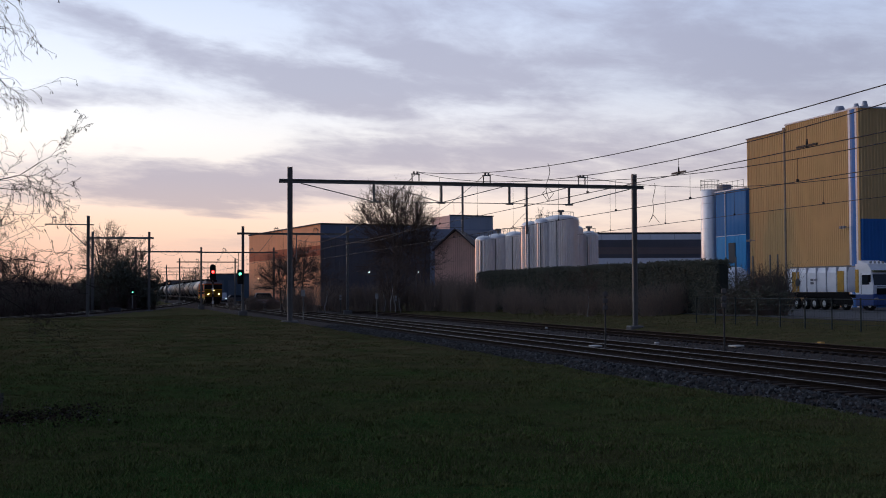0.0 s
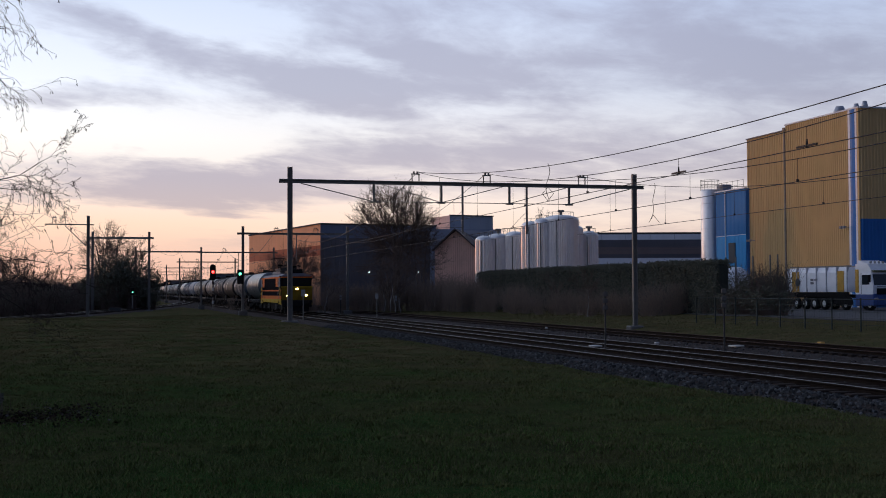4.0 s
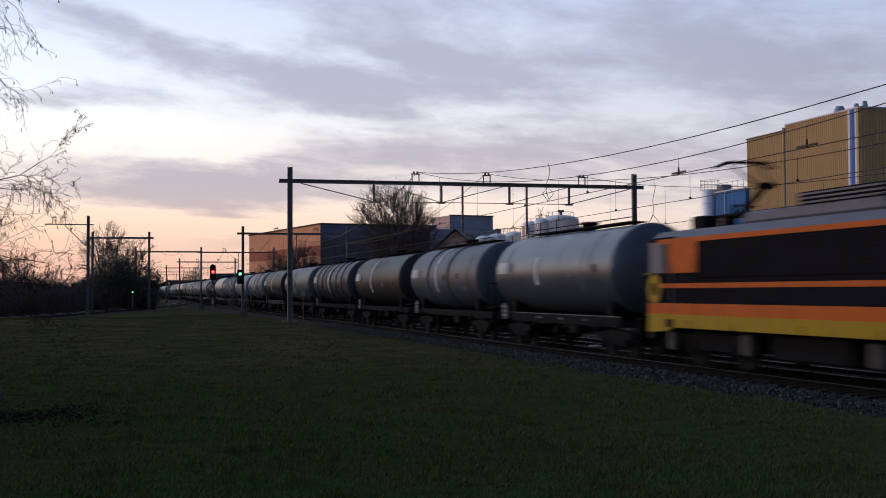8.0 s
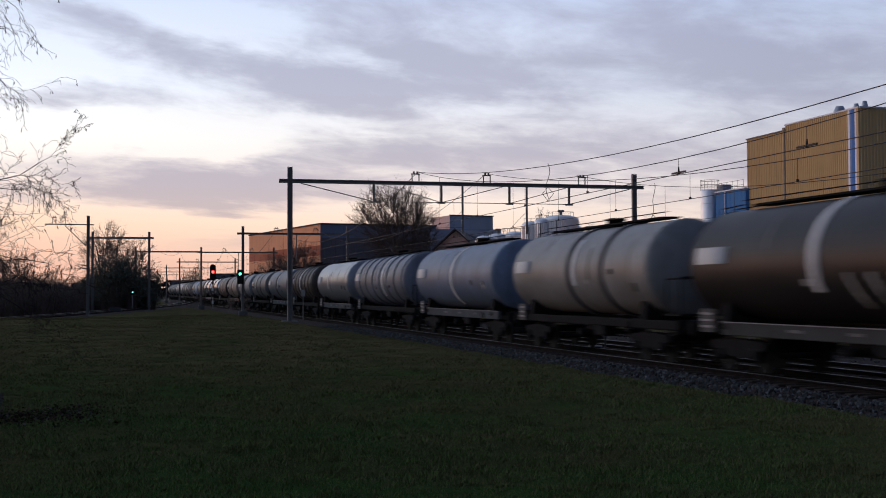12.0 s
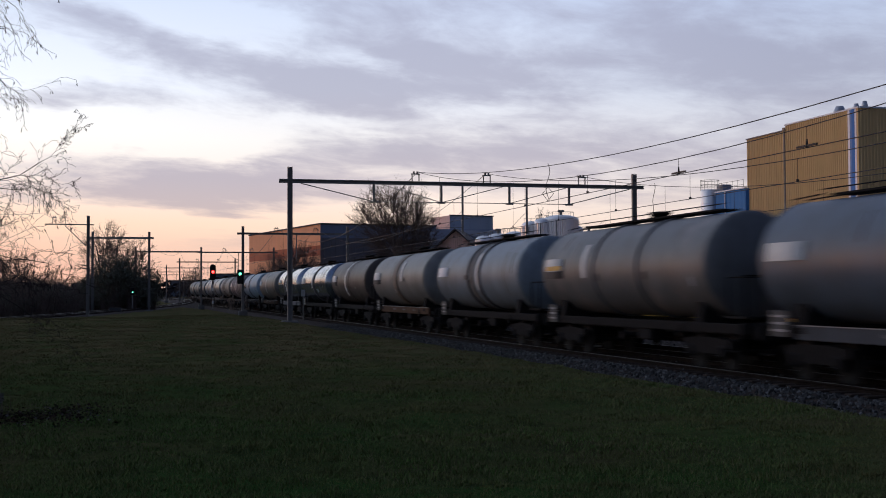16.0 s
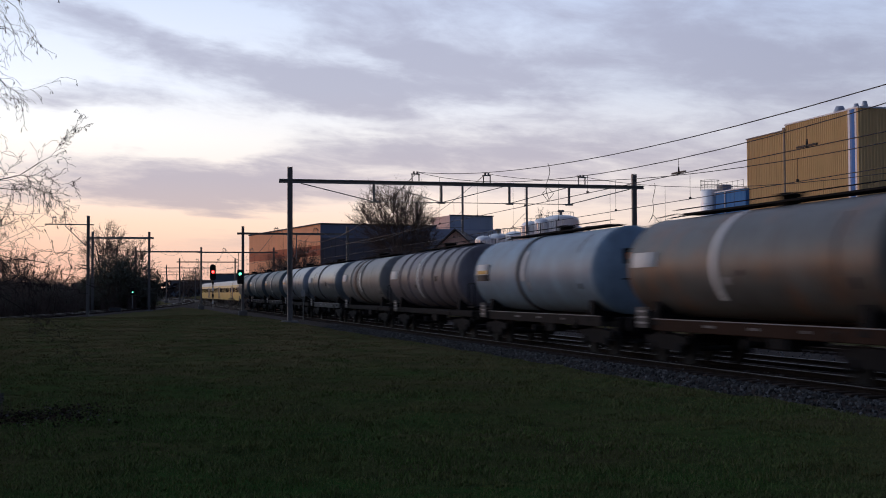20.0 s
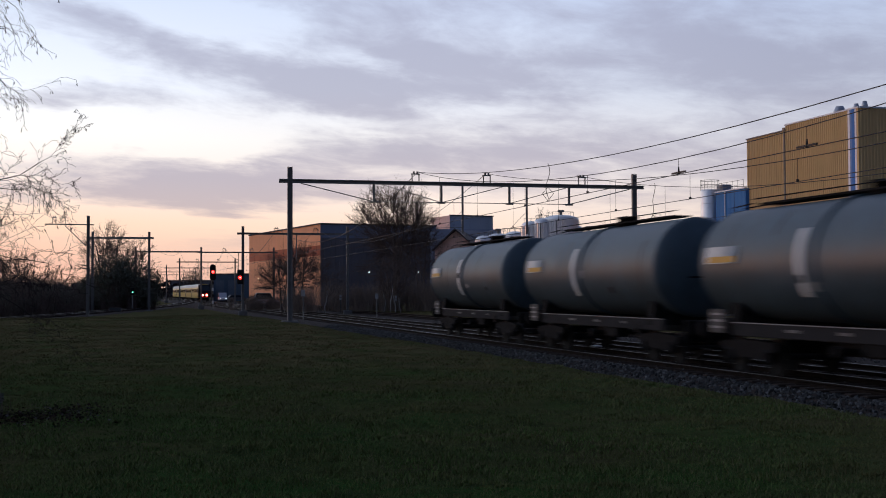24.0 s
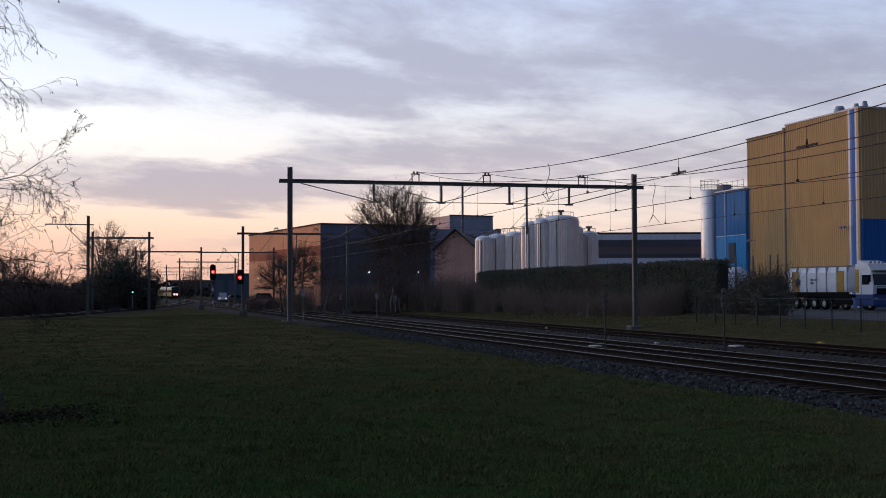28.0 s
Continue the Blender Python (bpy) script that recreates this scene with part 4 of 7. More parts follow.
def blue_annex():
    c = (33.9, 140.0)
    t = thing("blue_building", "blue metal-clad annex with a roof railing", "building", pose(c[0], c[1], 0, 0, 0, 105))
    L, W, H = 6.2, 12.0, 13.6
    part("core_wall", Shape().box(L / 2 - 0.5, -W / 2 - 0.1, H / 2, L + 1.0, W, H), BLUE, t)
    part("cladding", cladding(L + 0.9, 8.4, H, 0.9, 0.03), mat("deep_blue_panel", (0.05, 0.20, 0.46), 0.6, 0, 0.12, 0.2, 0.0, spec=0.12), t, "blue panels", pose(L, 0, 0, 0, 0, 180))
    part("cladding", cladding(L + 0.9, 0.2, 8.4, 0.9, 0.03), BLUE_L, t, "lighter blue panels", pose(L, 0, 0, 0, 0, 180))
    part("door", Shape().box(2.3, 0.05, 6.4, 1.5, 0.12, 2.3), mat("dark_door", (0.05, 0.05, 0.06), 0.5), t, "dark steel door")
    part("downpipe", Shape().tube((3.75, 0.1, 0.2), (3.75, 0.1, H), 0.08, n=8), WHITE_TRIM, t)
    part("roof_edge", Shape().box(L / 2 - 0.45, 0, H + 0.06, L + 1.1, 0.3, 0.14), WHITE_TRIM, t)
    part("base_line", Shape().box(L / 2 - 0.45, 0.04, 8.4, L + 0.9, 0.06, 0.07), WHITE_TRIM, t)
    rail = Shape()
    for z in (0.55, 1.1):
        rail.tube((0.3, -0.4, H + z), (L, -0.4, H + z), 0.025, n=5)
    for x in np.arange(0.3, L, 1.3):
        rail.tube((x, -0.4, H), (x, -0.4, H + 1.1), 0.025, n=5)
    part("railing", rail, STEEL, t)
    part("roof_unit", Shape().box(6.4, -1.2, H + 0.5, 1.6, 1.2, 1.0, bevel=0.08), mat("unit_grey", (0.25, 0.26, 0.28), 0.6), t)
    # bright silo at its end
    s = thing("silo", "upright stainless steel silo with a railed top", "silo", pose(31.95, 147.6, 0))
    R = 1.1
    part("shell", Shape().lathe([(0.2, R), (13.9, R), (14.1, R * 0.93), (14.15, 0.01)], 40, "z"), SILVER, s)
    rr = Shape()
    for z in (14.65, 15.2):
        rr.lathe([(z, R - 0.02), (z + 0.05, R - 0.02), (z + 0.05, R + 0.02), (z, R + 0.02), (z, R - 0.02)], 24, "z")
    for i in range(8):
        a = i * math.pi / 4
        rr.tube((R * math.cos(a), R * math.sin(a), 14), (R * math.cos(a), R * math.sin(a), 15.2), 0.025, n=5)
    part("railing", rr, STEEL, s)
    for z in (3.0, 6.2, 9.4, 12.4):
        part("weld_ring", Shape().lathe([(z, R), (z, R + 0.012), (z + 0.08, R + 0.012), (z + 0.08, R)], 40, "z"), SILVER, s)


def long_hall():
    """The banded white and dark hall behind the hedge."""
    t = thing("factory_hall", "long flat factory hall with white, dark and brown bands", "building", pose(20.0, 172.0, 0, 0, 0, 0))
    W = 22.0
    part("core_wall", Shape().box(W / 2, 4, 4.8, W - 0.2, 8, 9.6), GREY_CLAD, t)
    z = 10.2
    for h, mt, nm in ((0.28, ROOFING, "roof edge"), (0.75, WHITE_TRIM, "white band"), (1.0, DARK_CLAD, "dark window band"), (1.0, mat("brown_panels", (0.20, 0.15, 0.14), 0.6, 0, 0.15, 0.2, 0), "brown wall band"), (0.55, DARK_CLAD, "dark band"), (0.8, WHITE_TRIM, "white band"), (4.6, GREY_CLAD, "grey wall")):
        part("wall_band", Shape().box(W / 2, -0.05 if "dark" in nm else -0.12, z - h / 2, W, 0.3, h), mt, t, nm)
        z -= h
    for z in (7.75, 8.05, 8.35, 7.0):
        part("wall_joint", Shape().box(W / 2, -0.275 if z > 7.5 else -0.21, z, W - 0.1, 0.02, 0.05), DARK_CLAD, t)
    for x in np.arange(2.0, W, 3.4):
        part("panel_joint", Shape().box(x, -0.275, 9.55, 0.05, 0.02, 0.7), GREY_CLAD, t)


TANK_RIB = mat("tank_cladding", (0.95, 0.87, 0.84), 0.42, 0.40, 0.14, 0.4, 0.0, streak=0.06)


def storage_tanks():
    """Group of insulated tanks with ribbed jackets and domed tops. u: bearing as x over y."""
    for x, y, r, h in ((5.0, 150.0, 1.05, 8.6), (6.75, 150.8, 1.3, 8.9), (8.75, 150.0, 1.25, 9.1), (10.45, 146.0, 1.15, 10.1), (11.7, 145.0, 1.0, 10.4), (13.9, 145.5, 2.05, 10.8), (15.7, 150.5, 1.35, 9.9), (17.9, 151.5, 1.1, 9.2)):
        t = thing("storage_tank", "upright insulated steel storage tank with a domed top", "tank", pose(x, y, 0.2), group="storage tanks")
        n = int(2 * math.pi * r / 0.26)
        vs, k = [], 2 * n
        for z in (0.0, h - 0.55):
            for i in range(k):
                a = 2 * math.pi * i / k
                rr = r + (0.045 if i % 2 else -0.02)
                vs.append((rr * math.cos(a), rr * math.sin(a), z))
        part("jacket", Shape().add(vs, [(i, (i + 1) % k, k + (i + 1) % k, k + i) for i in range(k)]), TANK_RIB, t, "ribbed metal jacket")
        part("dome", Shape().lathe([(h - 0.56, r + 0.03), (h - 0.4, r + 0.03), (h - 0.2, r * 0.86), (h - 0.02, r * 0.55), (h + 0.05, r * 0.2), (h + 0.06, 0.01)], 32, "z"), SILVER, t)
        part("seam", Shape().box(r * math.cos(-1.9), r * math.sin(-1.9), h / 2 - 0.3, 0.1, 0.1, h - 0.7), STEEL, t)
        if r in (1.3, 2.05, 1.1):
            part("vent", Shape().tube((0, 0, h), (0, 0, h + 0.5), 0.18, n=10).box(0, 0, h + 0.5, 0.75, 0.5, 0.25, bevel=0.05), STEEL, t)
        rail = Shape()
        rail.lathe([(h + 0.35, r * 0.75), (h + 0.38, r * 0.75), (h + 0.38, r * 0.72), (h + 0.35, r * 0.72)], 20, "z")
        for i in range(8):
            a = i * math.pi / 4
            rail.tube((r * 0.73 * math.cos(a), r * 0.73 * math.sin(a), h - 0.2), (r * 0.73 * math.cos(a), r * 0.73 * math.sin(a), h + 0.36), 0.018, n=4)
        part("top_rail", rail, STEEL, t)


def gable_house():
    t = thing("gable_shed", "tall timber-clad shed with a dark gable roof", "building", pose(-1.15, 172.0, 0, 0, 0, -8))
    w, e, p, d = 5.85, 7.95, 10.64, 11.0
    poly = [(0, 2.4), (w, 2.4), (w, e), (w / 2, p - 0.15), (0, e)]
    part("gable_wall", Shape().prism(poly, 0, d, "y"), mat("shed_boards", (0.74, 0.47, 0.37), 0.8, 0, 0.15, 0.5, 0.1), t)
    bo = Shape()
    for x in np.arange(0.2, w, 0.3):
        top = e + (p - 0.3 - e) * (1 - abs(x - w / 2) / (w / 2))
        bo.box(x, -0.015, (2.4 + top) / 2, 0.03, 0.03, top - 2.4)
    part("batten", bo, mat("shed_batten", (0.45, 0.26, 0.19), 0.8), t)
    part("plinth", Shape().box(w / 2, d / 2 - 0.1, 1.2, w, d, 2.4), mat("plinth_dark", (0.12, 0.1, 0.09), 0.9), t)
    for sgn in (-1, 1):
        a = math.degrees(math.atan2(p - e, w / 2))
        Lr = math.hypot(p - e, w / 2) + 0.4
        part("roof_slope", Shape().box(-sgn * 0, d / 2 - 0.3, 0, Lr, d + 0.9, 0.16, pose(w / 2 + sgn * (w / 4 + 0.14), 0, (p + e) / 2 - 0.02, 0, sgn * a, 0)), TILE, t)


def orange_factory():
    """Large hall whose long side has the sunset's warmth put into its colour."""
    c = (-17.85, 180.0)
    t = thing("factory", "large factory hall, banded side in sunset-tinted colours, dark front", "building", pose(c[0], c[1], 0, 0, 0, 113.6))
    L, W, H = 40.4, 18.4, 12.0
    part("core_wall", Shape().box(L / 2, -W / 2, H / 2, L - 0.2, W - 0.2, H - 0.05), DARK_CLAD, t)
    for z0, z1, mt, nm in ((0.2, 7.4, SUNSET_WALL, "lower cladding tinted by sunset light"), (7.4, 8.9, PINK_BAND, "brown band"), (8.9, H, SUNSET_WALL, "upper cladding tinted by sunset light")):
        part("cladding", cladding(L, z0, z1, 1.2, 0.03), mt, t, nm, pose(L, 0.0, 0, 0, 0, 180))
    part("cladding", cladding(W, 10.0, H, 1.2, 0.03), mat("blue_grey_band", (0.16, 0.20, 0.28), 0.6, 0, 0.15, 0.2, 0), t, "blue-grey band", pose(0, 0, 0, 0, 0, -90))
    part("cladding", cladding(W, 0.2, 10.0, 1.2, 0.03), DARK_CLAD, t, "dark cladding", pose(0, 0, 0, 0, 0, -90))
    part("roof_edge", Shape().box(L / 2, 0, H + 0.05, L, 0.3, 0.2).box(0, -W / 2, H + 0.05, 0.3, W, 0.2), ROOFING, t)
    for y, z in ((-7.5, 5.0), (-15.3, 5.0)):
        part("wall_lamp", Shape().box(-0.15, y, z, 0.14, 0.14, 0.12, bevel=0.03), WHITE_LAMP, t, "lit wall lamp")
    for x, z in ((26.0, 5.2), (34.0, 4.4), (6.0, 5.0)):
        part("wall_lamp", Shape().box(x, 0.12, z, 0.16, 0.16, 0.16, bevel=0.03), lamp_mat("amber_lamp", (1.0, 0.6, 0.3), 3.0), t, "lit wall lamp")
    # grey lower hall and roof tower behind the shed
    g = thing("grey_hall", "blue-grey metal hall behind the shed", "building", pose(-1.9, 186.0, 0, 0, 0, 12))
    part("core_wall", Shape().box(5.2, 8, 5.75, 10.2, 16, 11.5), mat("slate_blue_wall", (0.26, 0.30, 0.38), 0.6, 0, 0.15, 0.2, 0), g)
    part("sloping_roof", Shape().prism([(4.6, 11.3), (10.9, 11.3), (10.9, 8.6)], -0.4, 10, "y"), GREY_CLAD, g)
    b = thing("roof_tower", "square plant tower rising over the hall", "building", pose(0.9, 200.0, 0, 0, 0, 25))
    part("tower_wall", Shape().box(4.2, 3.6, 7.2, 7.9, 7.0, 14.4), GREY_CLAD, b)
    # Left face only: the sunset light on it is painted as pink.
    part("cladding", cladding(7.2, 11.0, 14.4, 0.8, 0.03), mat("sunset_pink_panel", (0.70, 0.48, 0.42), 0.6, 0, 0.1, 0.3, 0), b, "cladding coloured pink for sunset light", pose(0.2, 7.1, 0, 0, 0, -90))
    part("roof_edge", Shape().box(4.2, 0.0, 14.45, 8.0, 0.3, 0.14), ROOFING, b)


def distant_sheds():
    for x, y, w, d, h, rgb, lab in ((-50.8, 300.0, 8.6, 8.0, 6.4, (0.05, 0.085, 0.13), "low blue industrial shed beside the tracks"), (-44.3, 300.0, 4.0, 6.0, 6.6, (0.2, 0.28, 0.32), "grey container office beside the blue shed"),
                                    (-124.0, 620.0, 24.0, 10.0, 8.0, (0.10, 0.10, 0.12), "distant grey station building by the line"), (-98.0, 345.0, 9.0, 8.0, 4.6, (0.12, 0.12, 0.13), "distant flat-roofed shed by the line")):
        t = thing("industrial_shed", lab, "building", pose(x, y, 0))
        part("wall", Shape().box(0, 0, h / 2, w, d, h), mat("shed_%.2f_%.2f" % (rgb[0], rgb[2]), rgb, 0.6, 0, 0.15, 0.3, 0.0, streak=0.15), t)
        part("roof", Shape().box(0, 0, h + 0.1, w + 0.5, d + 0.5, 0.2), ROOFING, t)
        for i in range(int(w / 3)):
            part("roller_door", Shape().box(-w / 2 + 1.7 + 3 * i, -d / 2 - 0.03, h * 0.4, 2.0, 0.1, h * 0.75), mat("roller_door", (0.09, 0.12, 0.16), 0.6), t)


ochre_warehouse()
blue_annex()
long_hall()
storage_tanks()
gable_house()
orange_factory()
distant_sheds()


# ---- trees, bushes, hedge ----
def grow(rng, base, direction, length, radius, levels, split=(3, 5), spread=0.6, droop=0.0, wobble=0.18, taper=0.55, min_r=0.006):
    """Branches as tapered 3 to 6 sided tubes. Returns thick limbs and thin twigs as two shapes."""
    limbs, twigs = Shape(), Shape()

    def branch(p, d, ln, r, lev):
        steps = 4 if lev > 1 else 3
        sh = limbs if r > 0.03 else twigs
        pts = [p]
        for i in range(steps):
            d = (d + Vector(rng.normal(0, wobble, 3)) + Vector((0, 0, -droop * (1 + (levels - lev)) * 0.25))).normalized()
            q = p + d * (ln / steps)
            r2 = max(min_r * 0.6, r * (1 - (1 - taper) / steps))
            sh.tube(p, q, r, r2, 6 if r > 0.05 else (4 if r > 0.02 else 3), False)
            p, r = q, r2
            pts.append(p)
        if lev <= 0:
            return
        for k in range(int(rng.integers(*split))):
            j = rng.uniform(0.35, 1.0)
            i = min(int(j * steps), steps - 1)
            o = pts[i].lerp(pts[i + 1], j * steps - i)
            v = Vector(rng.normal(0, 1, 3))
            v = (v - v.dot(d) * d).normalized()
            nd = (d + v * rng.uniform(0.6, 1.4) * spread).normalized()
            branch(o, nd, ln * rng.uniform(0.5, 0.78), max(min_r, r * rng.uniform(0.5, 0.75)), lev - 1)
        branch(p, d, ln * 0.7, max(min_r, r * 0.8), lev - 1)

    branch(Vector(base), Vector(direction).normalized(), length, radius, levels)
    return limbs, twigs


def bare_tree(seed, x, y, z, height, label, radius=0.2, levels=5, spread=0.6, min_r=0.012, droop=0.0, trunk_mat=None, split=(3, 5), stems=1, name="bare_tree", wide=1.0):
    rng = np.random.default_rng(seed)
    t = thing(name, label, "tree", pose(x, y, z))
    L, T = Shape(), Shape()
    for k in range(stems):
        d = (rng.normal(0, 0.12 if stems == 1 else 0.3), rng.normal(0, 0.12 if stems == 1 else 0.3), 1)
        a, b = grow(rng, (rng.normal(0, 0.1 * (stems - 1)), rng.normal(0, 0.1 * (stems - 1)), -0.1), d, height * 0.36, radius, levels, split, spread, droop, min_r=min_r)
        L.add(a.v, a.f, True)
        T.add(b.v, b.f)
    k = height / max(v[2] for v in T.v + L.v)
    top = [v for v in T.v if v[2] * k > height * 0.4]
    mz, mx, my = (sum(v[i] for v in top) / len(top) for i in (2, 0, 1))
    L.v, T.v = ([((a - mx * c / mz) * k * wide, (b - my * c / mz) * k * wide, c * k) for a, b, c in q] for q in (L.v, T.v))
    part("trunk", L, trunk_mat or BARK, t)
    part("crown", T, TWIGS, t, "bare winter twigs")
    return t


def round_tree(seed, x, y, z, height, rx, rz, label, radius=0.2, stems=3, limbs=9, name="bare_tree", fine=0.010, thick=7):
    """Bare tree with a full rounded crown: limbs fan out to the crown's shell, each breaking into finer twigs."""
    rng = np.random.default_rng(seed)
    t = thing(name, label, "tree", pose(x, y, z))
    L, T = Shape(), Shape()
    cz = height - rz

    def reach(scale):
        d = rng.normal(0, 1, 3)
        d[2] = d[2] * 0.9 + 0.28
        d /= np.linalg.norm(d)
        k = scale * rng.uniform(0.8, 1.0) * (0.93 + 0.14 * noise.noise((d[0] * 2 + seed, d[1] * 2, d[2] * 2)))
        return Vector((d[0] * rx * k, d[1] * rx * k, cz + d[2] * rz * k))

    def run(sh, p, q, r, r2, bow, n=3, sides=4):
        mid = p.lerp(q, 0.5) - Vector((0, 0, bow)) + Vector(rng.normal(0, 0.05 * (q - p).length, 3))
        pts, a = [p], p
        for i in range(1, n + 1):
            f = i / n
            b = p.lerp(mid, f).lerp(mid.lerp(q, f), f)
            sh.tube(a, b, r + (r2 - r) * (i - 1) / n, r + (r2 - r) * f, sides, False)
            a = b
            pts.append(b)
        return pts

    for s in range(stems):
        foot = Vector((rng.normal(0, 0.25 * (stems > 1)), rng.normal(0, 0.25 * (stems > 1)), -0.1))
        fork = foot + Vector((rng.normal(0, rx * 0.14), rng.normal(0, rx * 0.14), cz * rng.uniform(0.55, 0.8)))
        run(L, foot, fork, radius, radius * 0.7, 0.0, 4, 7)
        lead = run(L, fork, Vector((fork.x * 1.9, fork.y * 1.9, cz + rz * rng.uniform(0.5, 0.85))), radius * 0.7, 0.02, 0.0, 5, 6)
        for k in range(limbs):
            j0 = int(rng.integers(0, 5))
            o = lead[j0]
            tip = reach(0.92)
            pts = run(L, o, tip, radius * rng.uniform(0.3, 0.42) * (1.0 - 0.14 * j0), 0.02, 0.0, 5, 5)
            for j in range(thick):
                a = pts[int(rng.integers(1, 6))]
                away = (a - Vector((0, 0, cz - 0.3 * rz))).normalized()
                b = a + (away * 0.7 + (tip - o).normalized() * 0.5 + Vector((0, 0, 0.1)) + Vector(rng.normal(0, 0.5, 3))) * rx * rng.uniform(0.14, 0.3)
                d = Vector((b.x / rx, b.y / rx, (b.z - cz) / rz))
                if d.length > 1:
                    b = Vector((b.x / d.length, b.y / d.length, cz + (b.z - cz) / d.length))
                mids = run(T, a, b, 0.022, fine, 0.02 * rx, 4, 3)
                for m in range(thick):
                    c = mids[int(rng.integers(1, 5))]
                    out = (c - Vector((0, 0, cz * 0.75))).normalized()
                    e = c + (out + Vector((0, 0, 0.12)) + Vector(rng.normal(0, 0.62, 3))) * rx * rng.uniform(0.06, 0.12)
                    fin = run(T, c, e, fine, fine * 0.7, 0.0, 2, 3)
                    for q in range(3):
                        g = fin[int(rng.integers(1, 3))]
                        T.tube(g, g + (out + Vector((0, 0, 0.1)) + Vector(rng.normal(0, 0.7, 3))) * rx * rng.uniform(0.04, 0.08), fine * 0.75, fine * 0.5, 3, False)
    part("trunk", L, BARK, t)
    part("crown", T, TWIGS, t, "bare winter twigs")
    return t


LEAF_DARK = island_material("dark_leaves", [(0.11, 0.12, 0.095), (0.14, 0.15, 0.11), (0.17, 0.172, 0.13), (0.13, 0.135, 0.105), (0.20, 0.175, 0.14)], 0.8)
DRY = island_material("dry_stems", [(0.24, 0.185, 0.145), (0.29, 0.225, 0.175), (0.19, 0.15, 0.125), (0.33, 0.25, 0.19)], 0.9)


def leaf_cloud(rng, centres, radii, n, size):
    """Small leaves scattered in and on a set of balls; returns a mesh."""
    idx = rng.integers(0, len(centres), n)
    c, r = np.asarray(centres, float)[idx], np.asarray(radii, float)[idx]
    d = rng.normal(0, 1, (n, 3))
    d /= np.linalg.norm(d, axis=1)[:, None]
    p = c + d * (r * rng.uniform(0.55, 1.08, n))[:, None] * [1, 1, 0.9]
    a = rng.normal(0, 1, (n, 3))
    a /= np.linalg.norm(a, axis=1)[:, None]
    b = np.cross(a, rng.normal(0, 1, (n, 3)))
    b /= np.linalg.norm(b, axis=1)[:, None]
    s = (size * rng.uniform(0.6, 1.4, n))[:, None]
    v = np.empty((n, 4, 3))
    v[:, 0], v[:, 1], v[:, 2], v[:, 3] = p - a * s, p + b * s * 0.5, p + a * s, p - b * s * 0.5
    me = bpy.data.meshes.new("leaves")
    me.vertices.add(4 * n)
    me.vertices.foreach_set("co", v.reshape(-1))
    me.loops.add(4 * n)
    me.loops.foreach_set("vertex_index", np.arange(4 * n, dtype=np.int32))
    me.polygons.add(n)
    me.polygons.foreach_set("loop_start", np.arange(0, 4 * n, 4, dtype=np.int32))
    me.update(calc_edges=True)
    return me


HEDGE_LEAF = island_material("hedge_leaves", [(0.13, 0.138, 0.105), (0.15, 0.158, 0.12), (0.17, 0.172, 0.13), (0.14, 0.145, 0.11), (0.16, 0.15, 0.12)], 0.8)


def shrub(seed, x, y, z, w, h, label, n=2500, size=0.09, depth=None, material=None, bare=0.5, name="shrub"):
    """A low bush: many thin stems, with dead leaves and twigs about them."""
    rng = np.random.default_rng(seed)
    t = thing(name, label, "shrub", pose(x, y, z))
    k = max(5, int(w * 2.2))
    depth = depth or w * 0.6
    cs = [(rng.uniform(-w / 2, w / 2), rng.uniform(-depth / 2, depth / 2), h * rng.uniform(0.25, 0.72)) for _ in range(k)]
    rs = [h * rng.uniform(0.2, 0.34) for _ in range(k)]
    me = leaf_cloud(rng, cs, rs, n, size)
    me.materials.append(material or LEAF_DARK)
    part("foliage", me, None, t)
    st = Shape()
    for c in cs:
        for j in range(int(17 * bare) + 4):
            p = Vector((c[0] + rng.normal(0, 0.2), c[1] + rng.normal(0, 0.2), 0))
            q = Vector((c[0] + rng.normal(0, 0.27 * min(h, 3)), c[1] + rng.normal(0, 0.16 * min(h, 3)), h * rng.uniform(0.3, 1.08)))
            mid = p.lerp(q, 0.5) + Vector(rng.normal(0, 0.04 * min(h, 3), 3))
            g = min(1.0, h / 2.5)
            st.tube(p, mid, 0.018 * g, 0.013 * g, 3, False).tube(mid, q, 0.013 * g, 0.006 * g, 3, False)
            for _ in range(3):
                o = mid.lerp(q, rng.uniform(0, 0.9))
                st.tube(o, o + Vector((rng.normal(0, 0.1 * min(h, 3)), rng.normal(0, 0.1 * min(h, 3)), rng.uniform(0.03, 0.16) * min(h, 3))), 0.009 * g, 0.004 * g, 3, False)
    tagged(part("stem_tangle", st, DRY if material == DRY else TWIGS, t), kind="stuff")
    return t


